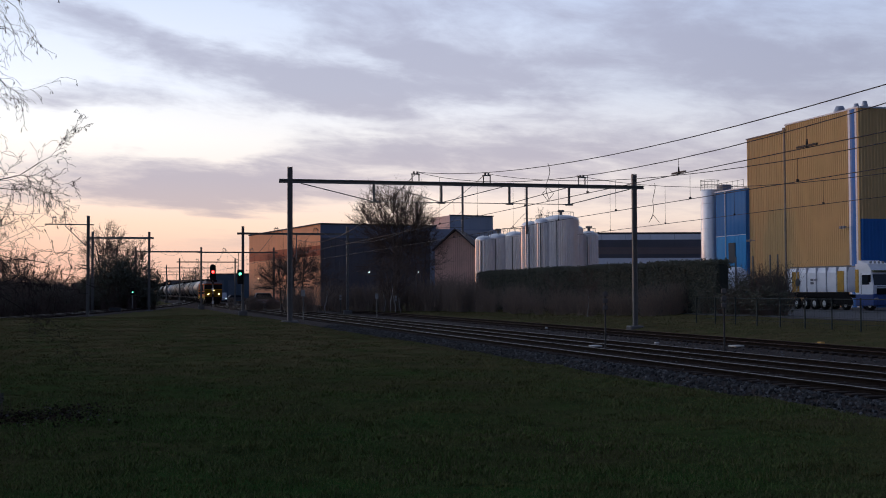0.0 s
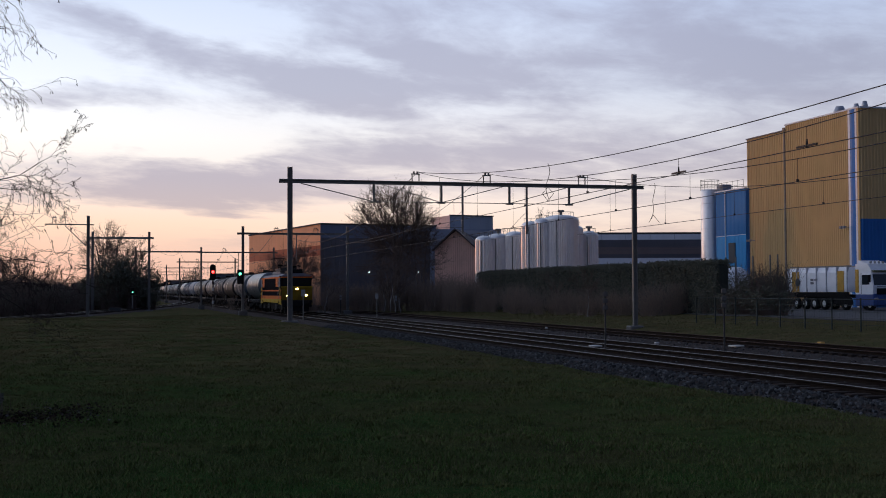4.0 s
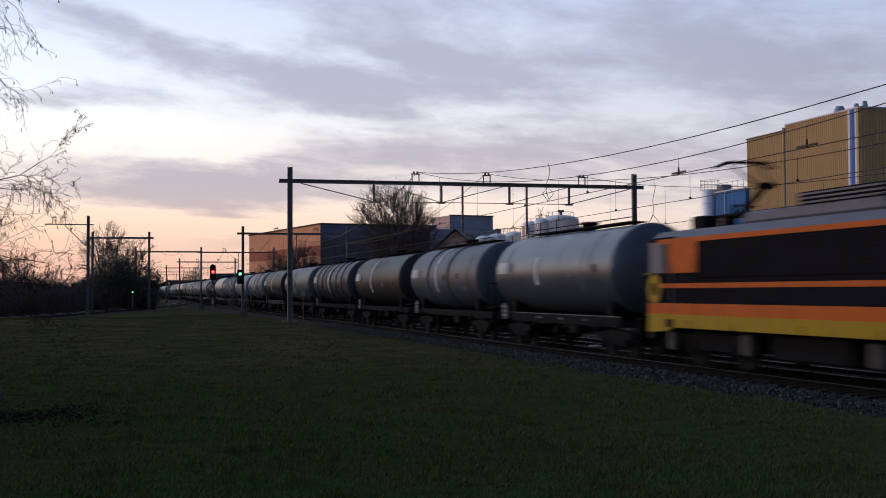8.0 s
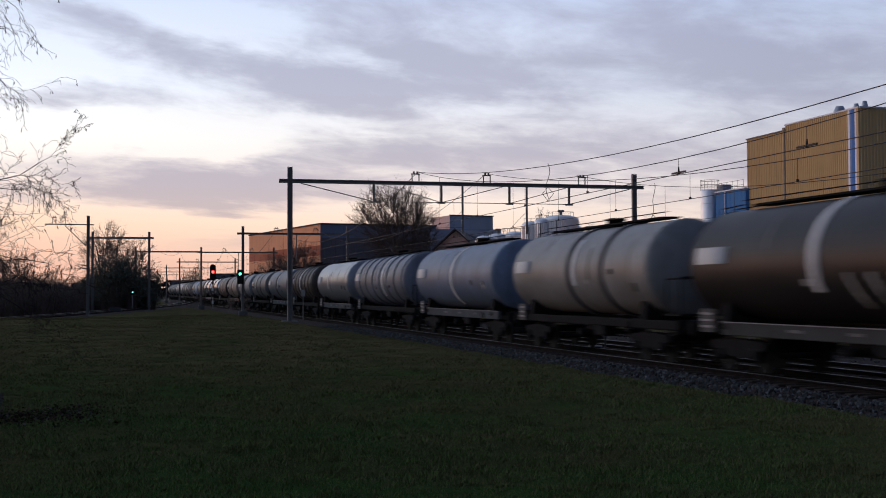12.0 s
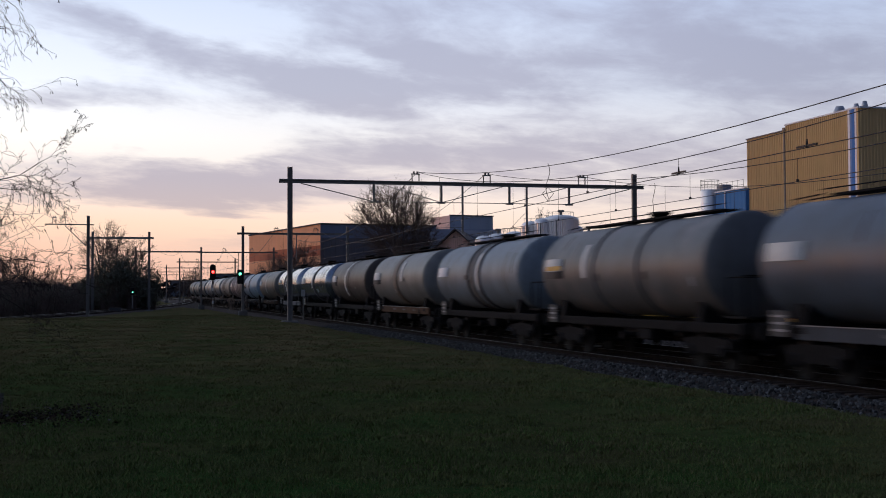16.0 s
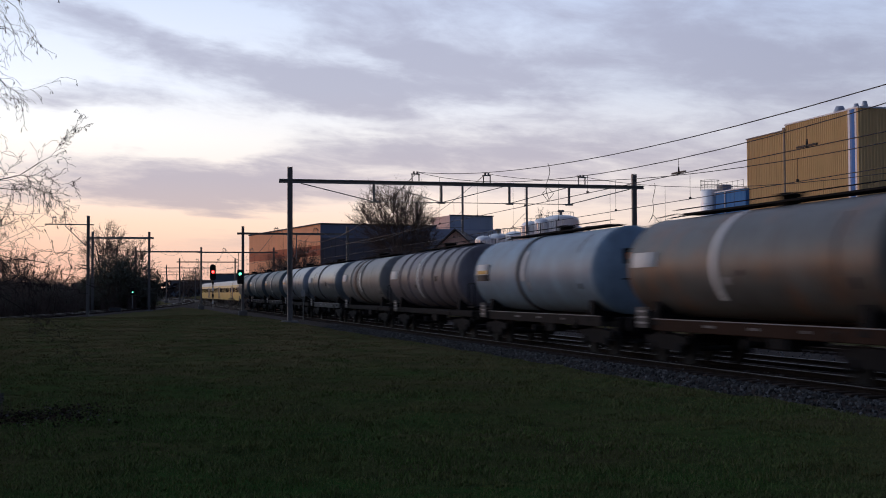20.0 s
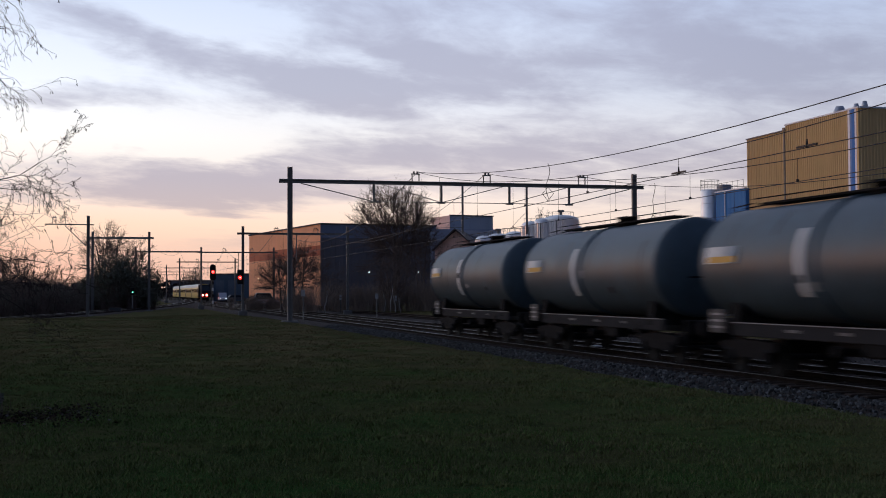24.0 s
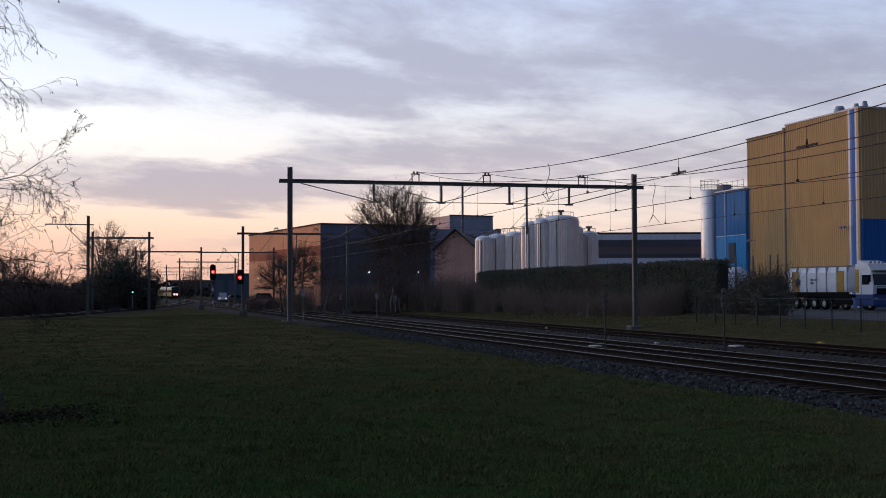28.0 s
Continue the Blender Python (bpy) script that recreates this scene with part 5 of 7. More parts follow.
def hedge():
    """Clipped evergreen hedge along the factory yard."""
    rng = np.random.default_rng(3)
    a, b = Vector((4.2, 133.0, 0.1)), Vector((20.3, 89.5, 0.2))
    n = 22
    for i in range(n):
        p = a.lerp(b, (i + 0.5) / n)
        t = thing("hedge", "tall clipped dark evergreen hedge section", "hedge", pose(p.x, p.y, p.z, 0, 0, math.degrees(math.atan2(b.y - a.y, b.x - a.x))), group="hedge sections")
        L = (b - a).length / n
        H = 3.95 + rng.uniform(-0.10, 0.10)
        m = 2100
        pts = np.stack([rng.uniform(-L / 2 - 0.1, L / 2 + 0.1, m), rng.choice([-0.6, 0.6], m) + rng.normal(0, 0.1, m), rng.uniform(0.1, H, m)], -1)
        top = rng.random(m) < 0.3
        pts[top, 1], pts[top, 2] = rng.uniform(-0.6, 0.6, top.sum()), H + rng.normal(0, 0.09, top.sum())
        me = leaf_cloud(rng, pts, np.full(m, 0.09), m * 3, 0.062)
        me.materials.append(HEDGE_LEAF)
        part("foliage", me, None, t)
        # Dark filler box; the shade between the leaves is put into its colour.
        part("core", Shape().box(0, 0, H / 2 - 0.05, L, 1.05, H - 0.2, bevel=0.2), mat("hedge_inner_shade", (0.04, 0.045, 0.034), 1.0, 0, 0.4, 1.2, 0.6, 6.0), t)


def near_birch():
    """The birch whose hanging twigs reach into view."""
    rng = np.random.default_rng(21)
    bx, by = -9.7, 21.0
    t = thing("birch", "bare birch with drooping fine twigs and old catkins", "tree", pose(bx, by, 0.4))
    part("trunk", Shape().tube((0, 0, -0.2), (0.05, 0, 4), 0.17, 0.13, 10).tube((0.05, 0, 4), (0.0, 0.1, 9.5), 0.13, 0.05, 8), BIRCH, t)
    tw, cat = Shape(), Shape()

    def run(p, d, ln, r, lev, sag, turn=0.26):
        steps = 7
        pts = [p]
        for i in range(steps):
            d = (d + Vector(rng.normal(0, turn, 3)) + Vector((0, 0, sag))).normalized()
            q = p + d * ln / steps
            r2 = max(0.0026, r * 0.86)
            tw.tube(p, q, r, r2, 4, False)
            p, r = q, r2
            pts.append(p)
            if lev > 0 and rng.random() < 0.85:
                for _ in range(int(rng.integers(1, 3))):
                    v = Vector(rng.normal(0, 1, 3))
                    run(p, (d + v.normalized() * 0.75).normalized(), ln * rng.uniform(0.22, 0.45), max(0.0028, r * 0.55), lev - 1, sag * 1.1, turn)
        if lev == 0 and rng.random() < 0.2:
            for _ in range(int(rng.integers(1, 4))):
                q = p + Vector((rng.normal(0, 0.015), rng.normal(0, 0.015), -rng.uniform(0.02, 0.05)))
                cat.tube(p, q, 0.0015, 0.005, 3, False).tube(q, q + Vector((rng.normal(0, 0.01), 0, -0.026)), 0.0055, 0.003, 4, True)

    # long low limbs, then many drooping ones up the stem
    for z, ln, rise, lev in ((2.9, 3.2, 0.14, 3), (3.35, 3.0, 0.10, 3), (2.5, 2.9, 0.02, 2), (2.2, 3.0, -0.08, 2), (1.9, 3.1, 0.0, 2), (2.7, 3.3, 0.05, 2), (1.6, 2.9, 0.04, 2)):
        run(Vector((0.1, 0, z - 0.4)), Vector((1.0, rng.normal(0, 0.12), rise)).normalized(), ln, 0.019, lev, -0.01, 0.24)
    for z in np.arange(3.5, 9.0, 0.24):
        run(Vector((0.1, 0, z - 0.4)), Vector((1.0, rng.normal(0, 0.15), rng.uniform(0.15, 0.5))).normalized(), rng.uniform(2.15, 2.5), 0.016, 2, -0.10, 0.25)
    dark = mat("birch_twigs", (0.055, 0.042, 0.038), 0.9, 0, 0.3, 2.0, 0.0, spec=0.1)
    tagged(part("twig_tangle", tw, dark, t, "fine hanging twigs"), kind="stuff")
    tagged(part("catkin", cat, dark, t, "withered catkins"), kind="stuff")
    return t


def greenery():
    hedge()
    near_birch()
    # large bare trees among the buildings
    round_tree(31, -5.4, 138.0, 0.0, 14.2, 5.0, 5.9, "large bare tree with a dense round crown", 0.17, 4, 18, fine=0.011, thick=8)
    round_tree(33, -2.6, 142.0, 0.0, 10.2, 3.4, 4.6, "bare tree with fine branching", 0.14, 2, 8)
    round_tree(34, 11.9, 165.0, 0.0, 13.6, 3.6, 4.4, "bare tree standing behind the storage tanks", 0.15, 1, 9, thick=4)
    round_tree(35, -16.3, 139.0, 0.0, 7.4, 3.9, 3.5, "low spreading bare tree", 0.12, 3, 11, fine=0.009, thick=7)
    round_tree(36, -18.4, 143.0, 0.0, 6.4, 3.3, 3.0, "low spreading bare tree", 0.1, 3, 9, fine=0.009, thick=7)
    # beside the branch line
    round_tree(37, -40.6, 150.0, 0.0, 10.4, 3.9, 4.4, "round bare tree beside the branch line", 0.18, 3, 10)
    round_tree(38, -38.0, 152.0, 0.0, 9.2, 3.2, 4.0, "round bare tree beside the branch line", 0.14, 2, 9)
    for i, (x, y, h) in enumerate(((-45.5, 128.0, 7.0), (-42.4, 127.0, 6.4), (-41.2, 118.0, 5.2), (-48.5, 136.0, 6.6), (-37.6, 112.0, 4.6), (-44.8, 121.0, 5.6), (-39.0, 124.0, 5.0))):
        round_tree(240 + i, x, y, 0.0, h, h * 0.42, h * 0.42, "bare thorn bush in the thicket by the branch line", 0.07, 3, 7, fine=0.011, thick=4, name="bare_bush")
    for i, (x, y, h) in enumerate(((-84.0, 420.0, 12.6), (-88.0, 428.0, 10.0), (-113.0, 440.0, 12.0), (-119.0, 446.0, 10.5))):
        bare_tree(60 + i, x, y, 0.0, h, "distant bare tree against the evening sky", 0.14, 4, 0.7, 0.03, stems=2)
    # birch stems in front of the dark wall
    for i, (x, y, h, r) in enumerate(((-5.6, 131.0, 6.5, 0.06), (-5.0, 130.0, 7.5, 0.06), (-4.5, 131.5, 7.0, 0.06), (-6.3, 132.0, 6.0, 0.05), (10.4, 112.0, 4.4, 0.045), (11.4, 98.0, 4.2, 0.04), (-12.4, 130.0, 6.0, 0.05))):
        bare_tree(70 + i, x, y, 0.0, h, "slender young birch with a pale stem", r, 4, 0.4, 0.008, trunk_mat=BIRCH, name="birch")
    # undergrowth
    rng = np.random.default_rng(8)
    for i in range(14):
        u = i / 13
        shrub(100 + i, 0.6 + 17.0 * u + rng.normal(0, 0.4), 131 - 39 * u + rng.normal(0, 1.0), 0.05, 3.6, rng.uniform(1.8, 2.9) + max(0.0, 1.3 - 4.5 * u), "leafless brown undergrowth before the hedge", 2600, 0.037, 2.2, DRY, 1.5)
    for i, (x, y) in enumerate(((-1.2, 133.5), (0.8, 133.0), (2.6, 132.0), (4.2, 130.5))):
        shrub(260 + i, x, y, 0.05, 3.2, 3.3 + 0.35 * (i % 3), "tall tangled leafless bushes at the hedge's end", 3000, 0.04, 2.4, DRY, 1.9)
    for i, x in enumerate((-24.0, -22.4, -20.6, -18.8, -17.0)):
        shrub(230 + i, x, 150 + rng.normal(0, 1.5), 0.0, 2.6, rng.uniform(1.5, 2.3), "dark leafless bushes before the factory", 1800, 0.05, 2.0, DRY, 1.4)
    for i in range(7):
        shrub(120 + i, -14.5 + 2.2 * i + rng.normal(0, 0.5), 134 + rng.normal(0, 2), 0.0, 3.8, rng.uniform(2.4, 4.2), "dark leafless bushes below the trees", 3200, 0.042, 2.5, DRY, 1.7)
    for i in range(16):
        y = 92 + 5.2 * i
        x = -37 - 0.0018 * (y - 92) ** 2 - rng.uniform(0, 2)
        shrub(140 + i, x - 2.0, y, 0.0, 6.0, rng.uniform(2.0, 3.6), "dense dark bushes along the branch line", 2600, 0.065, 4.0, LEAF_DARK, 1.5)
    for i in range(10):
        y = 100 + 6 * i
        shrub(170 + i, -0.36 * y - 3.5 + rng.normal(0, 1.0), y + 14, 0.0, 7.0, rng.uniform(2.2, 4.4), "dense dark bushes along the branch line", 2400, 0.065, 4.0, LEAF_DARK, 1.5)
    for i in range(6):
        shrub(190 + i, -42.0 + i * 1.1, 146 + rng.normal(0, 2), 0.0, 3.8, 3.6 + 0.8 * i if i < 5 else 5.6, "ivy-covered thicket below the bare trees", 9500, 0.11, 2.6, LEAF_DARK, 2.0)
    # dark bush at the near left
    shrub(210, -6.3, 16.3, 0.42, 0.7, 0.5, "dark low bramble bush in the grass", 2500, 0.03, 0.8, LEAF_DARK, 1.0)
    # far woods, thickened and carried on out of view to block the low sun
    m = 17000
    az = rng.uniform(-1.2, 1.2, m)
    d = rng.uniform(520, 760, m)
    hh = 6.5 + 4 * np.array([noise.noise((a * 9, 0, 0)) for a in az])
    pts = np.stack([np.sin(az) * d, np.cos(az) * d, rng.random(m) * hh], -1)
    me = leaf_cloud(rng, pts, np.full(m, 1.2), m * 2, 1.3)
    me.materials.append(island_material("far_twigs", [(0.03, 0.026, 0.025), (0.05, 0.042, 0.04), (0.04, 0.035, 0.035)], 0.9))
    single("far_woods", me, None, "distant line of bare winter woods, carried on out of view", "woods", kind="stuff")


greenery()


# ---- factory yard ----
def yard():
    pv = Shape()
    a = [on_line(s, 24.6) for s in (-240, -200, -160, -120, -80, -40, 0, 40)]
    b = [on_line(s, 75.0) for s in (-240, -200, -160, -120, -80, -40, 0, 40)]
    n = len(a)
    pv.add([(float(x), float(y), 0.40) for x, y in a] + [(float(x), float(y), 0.42) for x, y in b] + [(float(x), float(y), 0.1) for x, y in a], [(i, i + 1, n + i + 1, n + i) for i in range(n - 1)] + [(2 * n + i, 2 * n + i + 1, i + 1, i) for i in range(n - 1)])
    single("pavement", pv, mat("yard_asphalt", (0.055, 0.054, 0.055), 0.85, 0, 0.3, 0.4, 0.3, 20), "grey asphalt factory yard", "yard", kind="structure")
    # wire-mesh fence
    post = Shape().box(0, 0, 0.8, 0.06, 0.06, 1.7).mesh("post", mat("fence_green", (0.02, 0.03, 0.026), 0.7))
    t = thing("fence", "dark green wire-mesh fence on steel posts", "fence")
    mesh = Shape()
    ss = np.arange(-46, -12, 2.6)
    for i, s in enumerate(ss):
        part("post", post, None, t, m=line_pose(float(s), 19.6, 0.05))
    for s0, s1 in zip(ss[:-1], ss[1:]):
        x0, y0 = map(float, on_line(s0, 19.6))
        x1, y1 = map(float, on_line(s1, 19.6))
        for z in (0.3, 0.62, 0.94, 1.26, 1.58):
            mesh.tube((x0, y0, 0.05 + z), (x1, y1, 0.05 + z), 0.009 if z < 1.5 else 0.018, n=4, caps=False)
        for k in range(11):
            u = k / 11
            mesh.tube((x0 + (x1 - x0) * u, y0 + (y1 - y0) * u, 0.1), (x0 + (x1 - x0) * u, y0 + (y1 - y0) * u, 1.62), 0.004, n=3, caps=False)
    part("mesh_panel", mesh, mat("fence_green", (0.02, 0.03, 0.026), 0.7), t)
    # ivy over a stretch of tall fence
    rng = np.random.default_rng(17)
    f = thing("tall_fence", "tall dark posts overgrown with ivy", "fence")
    for s in (-54.9, -52.4, -50.0, -49.0):
        part("post", Shape().box(0, 0, 2.1, 0.08, 0.08, 4.3), STEEL, f, m=line_pose(s, 27.2, 0.3))
    for i in range(8):
        x, y = map(float, on_line(-55.4 + 1.15 * i, 26.2))
        shrub(230 + i, x, y, 0.2, 1.7, rng.uniform(1.7, 2.3) if i < 4 else rng.uniform(3.4, 3.9), "ragged ivy-covered bush by the fence", 2600, 0.07, 1.2, LEAF_DARK, 1.2)


def tanker_truck(m, label, cab=True):
    """Bulk trailer with a ribbed white body; local +x is forward, -y the railway side."""
    t = thing("tanker_truck", label, "truck", m)
    L = 8.6
    sec = [(-1.2, 1.5), (-1.25, 1.9), (-1.25, 3.15), (-1.05, 3.6), (1.05, 3.6), (1.25, 3.15), (1.25, 1.9), (1.2, 1.5)]
    part("tank_body", Shape().prism([(y, z) for y, z in sec], -L, 0, "x"), TRUCK_WHITE, t, "white bulk container")
    for x in np.linspace(-L + 0.1, -0.1, 7):
        part("rib", Shape().box(x, 0, 2.55, 0.1, 2.62, 2.1), mat("rib_grey", (0.42, 0.44, 0.48), 0.5), t)
    part("top_rail", Shape().box(-L / 2, -0.9, 3.68, L, 0.08, 0.1).box(-L / 2, 0.9, 3.68, L, 0.08, 0.1), STEEL, t)
    for x0, w in ((-7.3, 1.0), (-0.95, 0.85)) if cab else ():
        part("gold_panel", Shape().box(x0, -1.285, 2.4, w, 0.03, 1.75), mat("gold_panel", (0.55, 0.30, 0.03), 0.5), t)
    part("emblem", Shape().lathe([(-1.32, 0.01), (-1.31, 0.36)], 16, "y", pose(-6.95, 0, 2.35)), mat("emblem_dark", (0.03, 0.05, 0.06), 0.6), t)
    for k in range(3):
        part("lettering", Shape().box(-4.9 + 0.55 * (k % 2), -1.29, 2.55 - 0.28 * (k // 2), 0.42, 0.02, 0.2), mat("bar_grey", (0.2, 0.2, 0.22), 0.6), t)
    part("chassis", Shape().box(-L / 2 + 0.3, 0, 1.15, L + 1.5, 0.9, 0.3).box(-3.2, -1.0, 1.0, 5.4, 0.1, 0.7), UNDER, t)
    part("side_guard", Shape().box(-4.2, -1.2, 1.28, 8.4, 0.06, 0.42, bevel=0.02).box(-2.0, -1.15, 0.8, 2.4, 0.05, 0.55, bevel=0.02), UNDER, t)
    part("mudguard", Shape().prism([(1.25 * math.cos(a) - 0.7, 0.45 + 1.0 * math.sin(a)) for a in np.linspace(0, math.pi, 13)], -1.26, -1.16, "y"), UNDER, t, "black rounded mudguard")
    xs = [-7.4, -6.1, -4.8, -3.4] + ([-0.5, 2.6] if cab else [])
    for x in xs:
        for y in (-1.05, 1.05):
            w = part("wheel", Shape().lathe([(-0.15, 0.3), (-0.15, 0.5), (0.15, 0.5), (0.15, 0.3)], 20, "y"), BLACK, t, "black tyre", pose(x, y, 0.5))
            part("rim", Shape().lathe([(-0.13, 0.01), (-0.13, 0.16), (-0.08, 0.3), (0.08, 0.3), (0.13, 0.01)], 16, "y"), WHITE if y < 0 else STEEL, w)
    if cab:
        prof = [(0.9, 0.9), (3.05, 0.9), (3.15, 1.9), (2.85, 3.3), (2.5, 3.75), (0.9, 3.8)]
        part("cab", Shape().prism(prof, -1.2, 1.2, "y"), TRUCK_WHITE, t, "white driver's cab")
        part("cab_skirt", Shape().box(2.0, 0, 0.85, 2.35, 2.46, 1.05, bevel=0.1), mat("truck_blue", (0.02, 0.07, 0.25), 0.4), t, "blue lower cab")
        part("windscreen", Shape().prism([(3.0, 2.05), (3.14, 2.05), (2.95, 2.95), (2.8, 2.95)], -1.1, 1.1, "y"), GLASS, t)
        part("side_window", Shape().box(2.2, -1.215, 2.5, 0.9, 0.03, 0.8), GLASS, t)
        part("door_gap", Shape().box(1.62, -1.212, 2.2, 0.04, 0.02, 1.7), mat("bar_grey", (0.2, 0.2, 0.22), 0.6), t)
        part("air_shield", Shape().prism([(0.95, 3.7), (2.3, 3.78), (1.1, 4.1), (0.95, 4.1)], -1.0, 1.0, "y"), TRUCK_WHITE, t)
        for z in (1.78, 1.95):
            part("front_bar", Shape().box(3.16, 0, z, 0.06, 1.7, 0.05), mat("bar_grey", (0.2, 0.2, 0.22), 0.6), t)
        for b in (-0.95, 0.95):
            part("headlight", Shape().box(3.17, b, 0.95, 0.08, 0.4, 0.18, bevel=0.03), mat("lamp_clear", (0.5, 0.5, 0.52), 0.2, 0.2), t)
        part("sleeper_panel", Shape().box(1.1, -1.215, 2.4, 0.42, 0.03, 1.9), mat("gold_panel", (0.55, 0.30, 0.03), 0.5), t, "gold cab panel")
        part("sun_visor", Shape().box(3.0, 0, 3.2, 0.35, 2.3, 0.14, bevel=0.04), mat("visor_green", (0.12, 0.13, 0.05), 0.5), t)
        for y in np.linspace(-1.0, 1.0, 6):
            part("roof_lamp", Shape().box(2.6, y, 3.92, 0.12, 0.22, 0.2, bevel=0.04), mat("roof_lamp_glass", (0.5, 0.5, 0.5), 0.2, 0.3), t)
        part("mirror", Shape().box(2.95, -1.45, 2.6, 0.12, 0.3, 0.6, bevel=0.05).tube((2.9, -1.2, 2.9), (2.95, -1.45, 2.85), 0.03, n=6), BLACK, t)
        part("grille", Shape().box(3.18, 0, 1.55, 0.06, 1.8, 0.5, bevel=0.02), BLACK, t)
    return t


def tank_trailer(m):
    """Round white tank on a low trailer; +x towards its rear end."""
    t = thing("tank_trailer", "round white tank trailer parked behind the ivy", "trailer", m)
    R, L = 1.15, 7.5
    part("tank_body", Shape().lathe([(-L, 0.01), (-L - 0.02, 0.5), (-L + 0.18, R * 0.9), (-L + 0.35, R), (-0.35, R), (-0.18, R * 0.9), (0.0, 0.5), (0.02, 0.01)], 32, "x", pose(0, 0, 2.45)), TRUCK_WHITE, t, "white round tank")
    for x in (-6.2, -4.4, -2.6, -0.9):
        part("tank_band", Shape().lathe([(x - 0.05, R + 0.005), (x - 0.05, R + 0.03), (x + 0.05, R + 0.03), (x + 0.05, R + 0.005)], 32, "x", pose(0, 0, 2.45)), mat("rib_grey", (0.42, 0.44, 0.48), 0.5), t)
    part("top_walkway", Shape().box(-L / 2, 0, 2.45 + R + 0.08, L * 0.8, 0.5, 0.06), STEEL, t)
    for x in (-5.6, -3.6, -1.8):
        part("manhole", Shape().tube((x, 0, 2.45 + R), (x, 0, 2.45 + R + 0.28), 0.26, n=12), STEEL, t)
    part("chassis", Shape().box(-L / 2, 0, 1.15, L, 0.9, 0.28), UNDER, t)
    for x in (-6.6, -5.3, -4.0):
        for y in (-1.02, 1.02):
            w = part("wheel", Shape().lathe([(-0.15, 0.3), (-0.15, 0.5), (0.15, 0.5), (0.15, 0.3)], 20, "y"), BLACK, t, "black tyre", pose(x, y, 0.5))
            part("rim", Shape().lathe([(-0.13, 0.01), (-0.13, 0.16), (-0.08, 0.3), (0.08, 0.3), (0.13, 0.01)], 16, "y"), STEEL, w)
    for y in (-0.6, 0.6):
        part("landing_leg", Shape().box(-1.2, y, 0.55, 0.12, 0.12, 1.1), STEEL, t)
    return t


def road_car(x, y, z, ang, rgb, label, van=False, lit=False):
    t = thing("car" if not van else "van", label, "car" if not van else "van", pose(x, y, z, 0, 0, ang), group="parked cars")
    h = 1.45 if not van else 2.0
    prof = [(-2.1, 0.35), (2.1, 0.35), (2.15, 0.75), (1.3, 0.95), (0.7, h), (-1.5, h), (-2.05, 0.95)]
    part("body", Shape().prism(prof, -0.85, 0.85, "y"), mat("car_%.2f" % rgb[0], rgb, 0.35, 0.2, 0.1, 1, 0), t)
    part("window", Shape().prism([(1.15, 0.98), (0.68, h - 0.08), (-1.4, h - 0.08), (-1.8, 0.98)], -0.87, 0.87, "y"), GLASS, t)
    for a, b in product((-1.35, 1.35), (-0.78, 0.78)):
        part("wheel", Shape().lathe([(-0.1, 0.01), (-0.1, 0.32), (0.1, 0.32), (0.1, 0.01)], 14, "y", pose(a, b, 0.32)), BLACK, t)
    if lit:
        for b in (-0.6, 0.6):
            part("headlight", Shape().box(2.14, b, 0.72, 0.06, 0.2, 0.11, bevel=0.02), WHITE_LAMP, t, "lit headlight")
    return t


yard()
tanker_truck(pose(34.9, 103.4, 0.42, 0, 0, -71), "white and blue bulk tanker truck parked in the yard")
tank_trailer(pose(24.3, 101.0, 0.42, 0, 0, -66))
road_car(-28.7, 200.0, 0.0, 10, (0.55, 0.55, 0.57), "white car parked beside the factory", van=True)
road_car(-49.6, 278.0, 0.0, -75, (0.5, 0.52, 0.55), "white van with lit headlights", van=True, lit=True)
road_car(-46.3, 278.0, 0.0, 20, (0.05, 0.05, 0.06), "dark car parked beside the factory")


# ---- trains ----
SPEED, FRONT_AT_7 = 24.505, -15.08


@lru_cache(None)
def wheelset_mesh():
    sh = Shape()
    for y in (-0.75, 0.75):
        sh.lathe([(y - 0.07, 0.01), (y - 0.07, 0.3), (y - 0.04, 0.43), (y - 0.06, 0.46), (y + 0.06, 0.46), (y + 0.04, 0.43), (y + 0.07, 0.3), (y + 0.07, 0.01)], 20, "y")
    sh.tube((0, -0.75, 0), (0, 0.75, 0), 0.08, n=8)
    return sh.mesh("wheelset", WHEEL)


@lru_cache(None)
def bogie_mesh():
    sh = Shape()
    for y in (-1.02, 1.02):
        sh.prism([(-1.35, 0.62), (-0.5, 0.42), (0.5, 0.42), (1.35, 0.62), (1.35, 0.8), (0.5, 0.86), (-0.5, 0.86), (-1.35, 0.8)], y - 0.07, y + 0.07, "y")
        for x in (-0.9, 0.9):
            sh.box(x, y * 1.04, 0.48, 0.34, 0.2, 0.34, bevel=0.05)
        for x in (-0.22, 0.0, 0.22):
            sh.tube((x, y, 0.45), (x, y, 0.8), 0.08, n=8)
    sh.box(0, 0, 0.72, 0.5, 2.0, 0.25)
    return sh.mesh("bogie_frame", UNDER)


@lru_cache(None)
def buffer_mesh():
    return Shape().lathe([(0, 0.09), (0.32, 0.09), (0.32, 0.1), (0.5, 0.12), (0.54, 0.25), (0.58, 0.24), (0.6, 0.01)], 16, "x").mesh("buffer", UNDER)


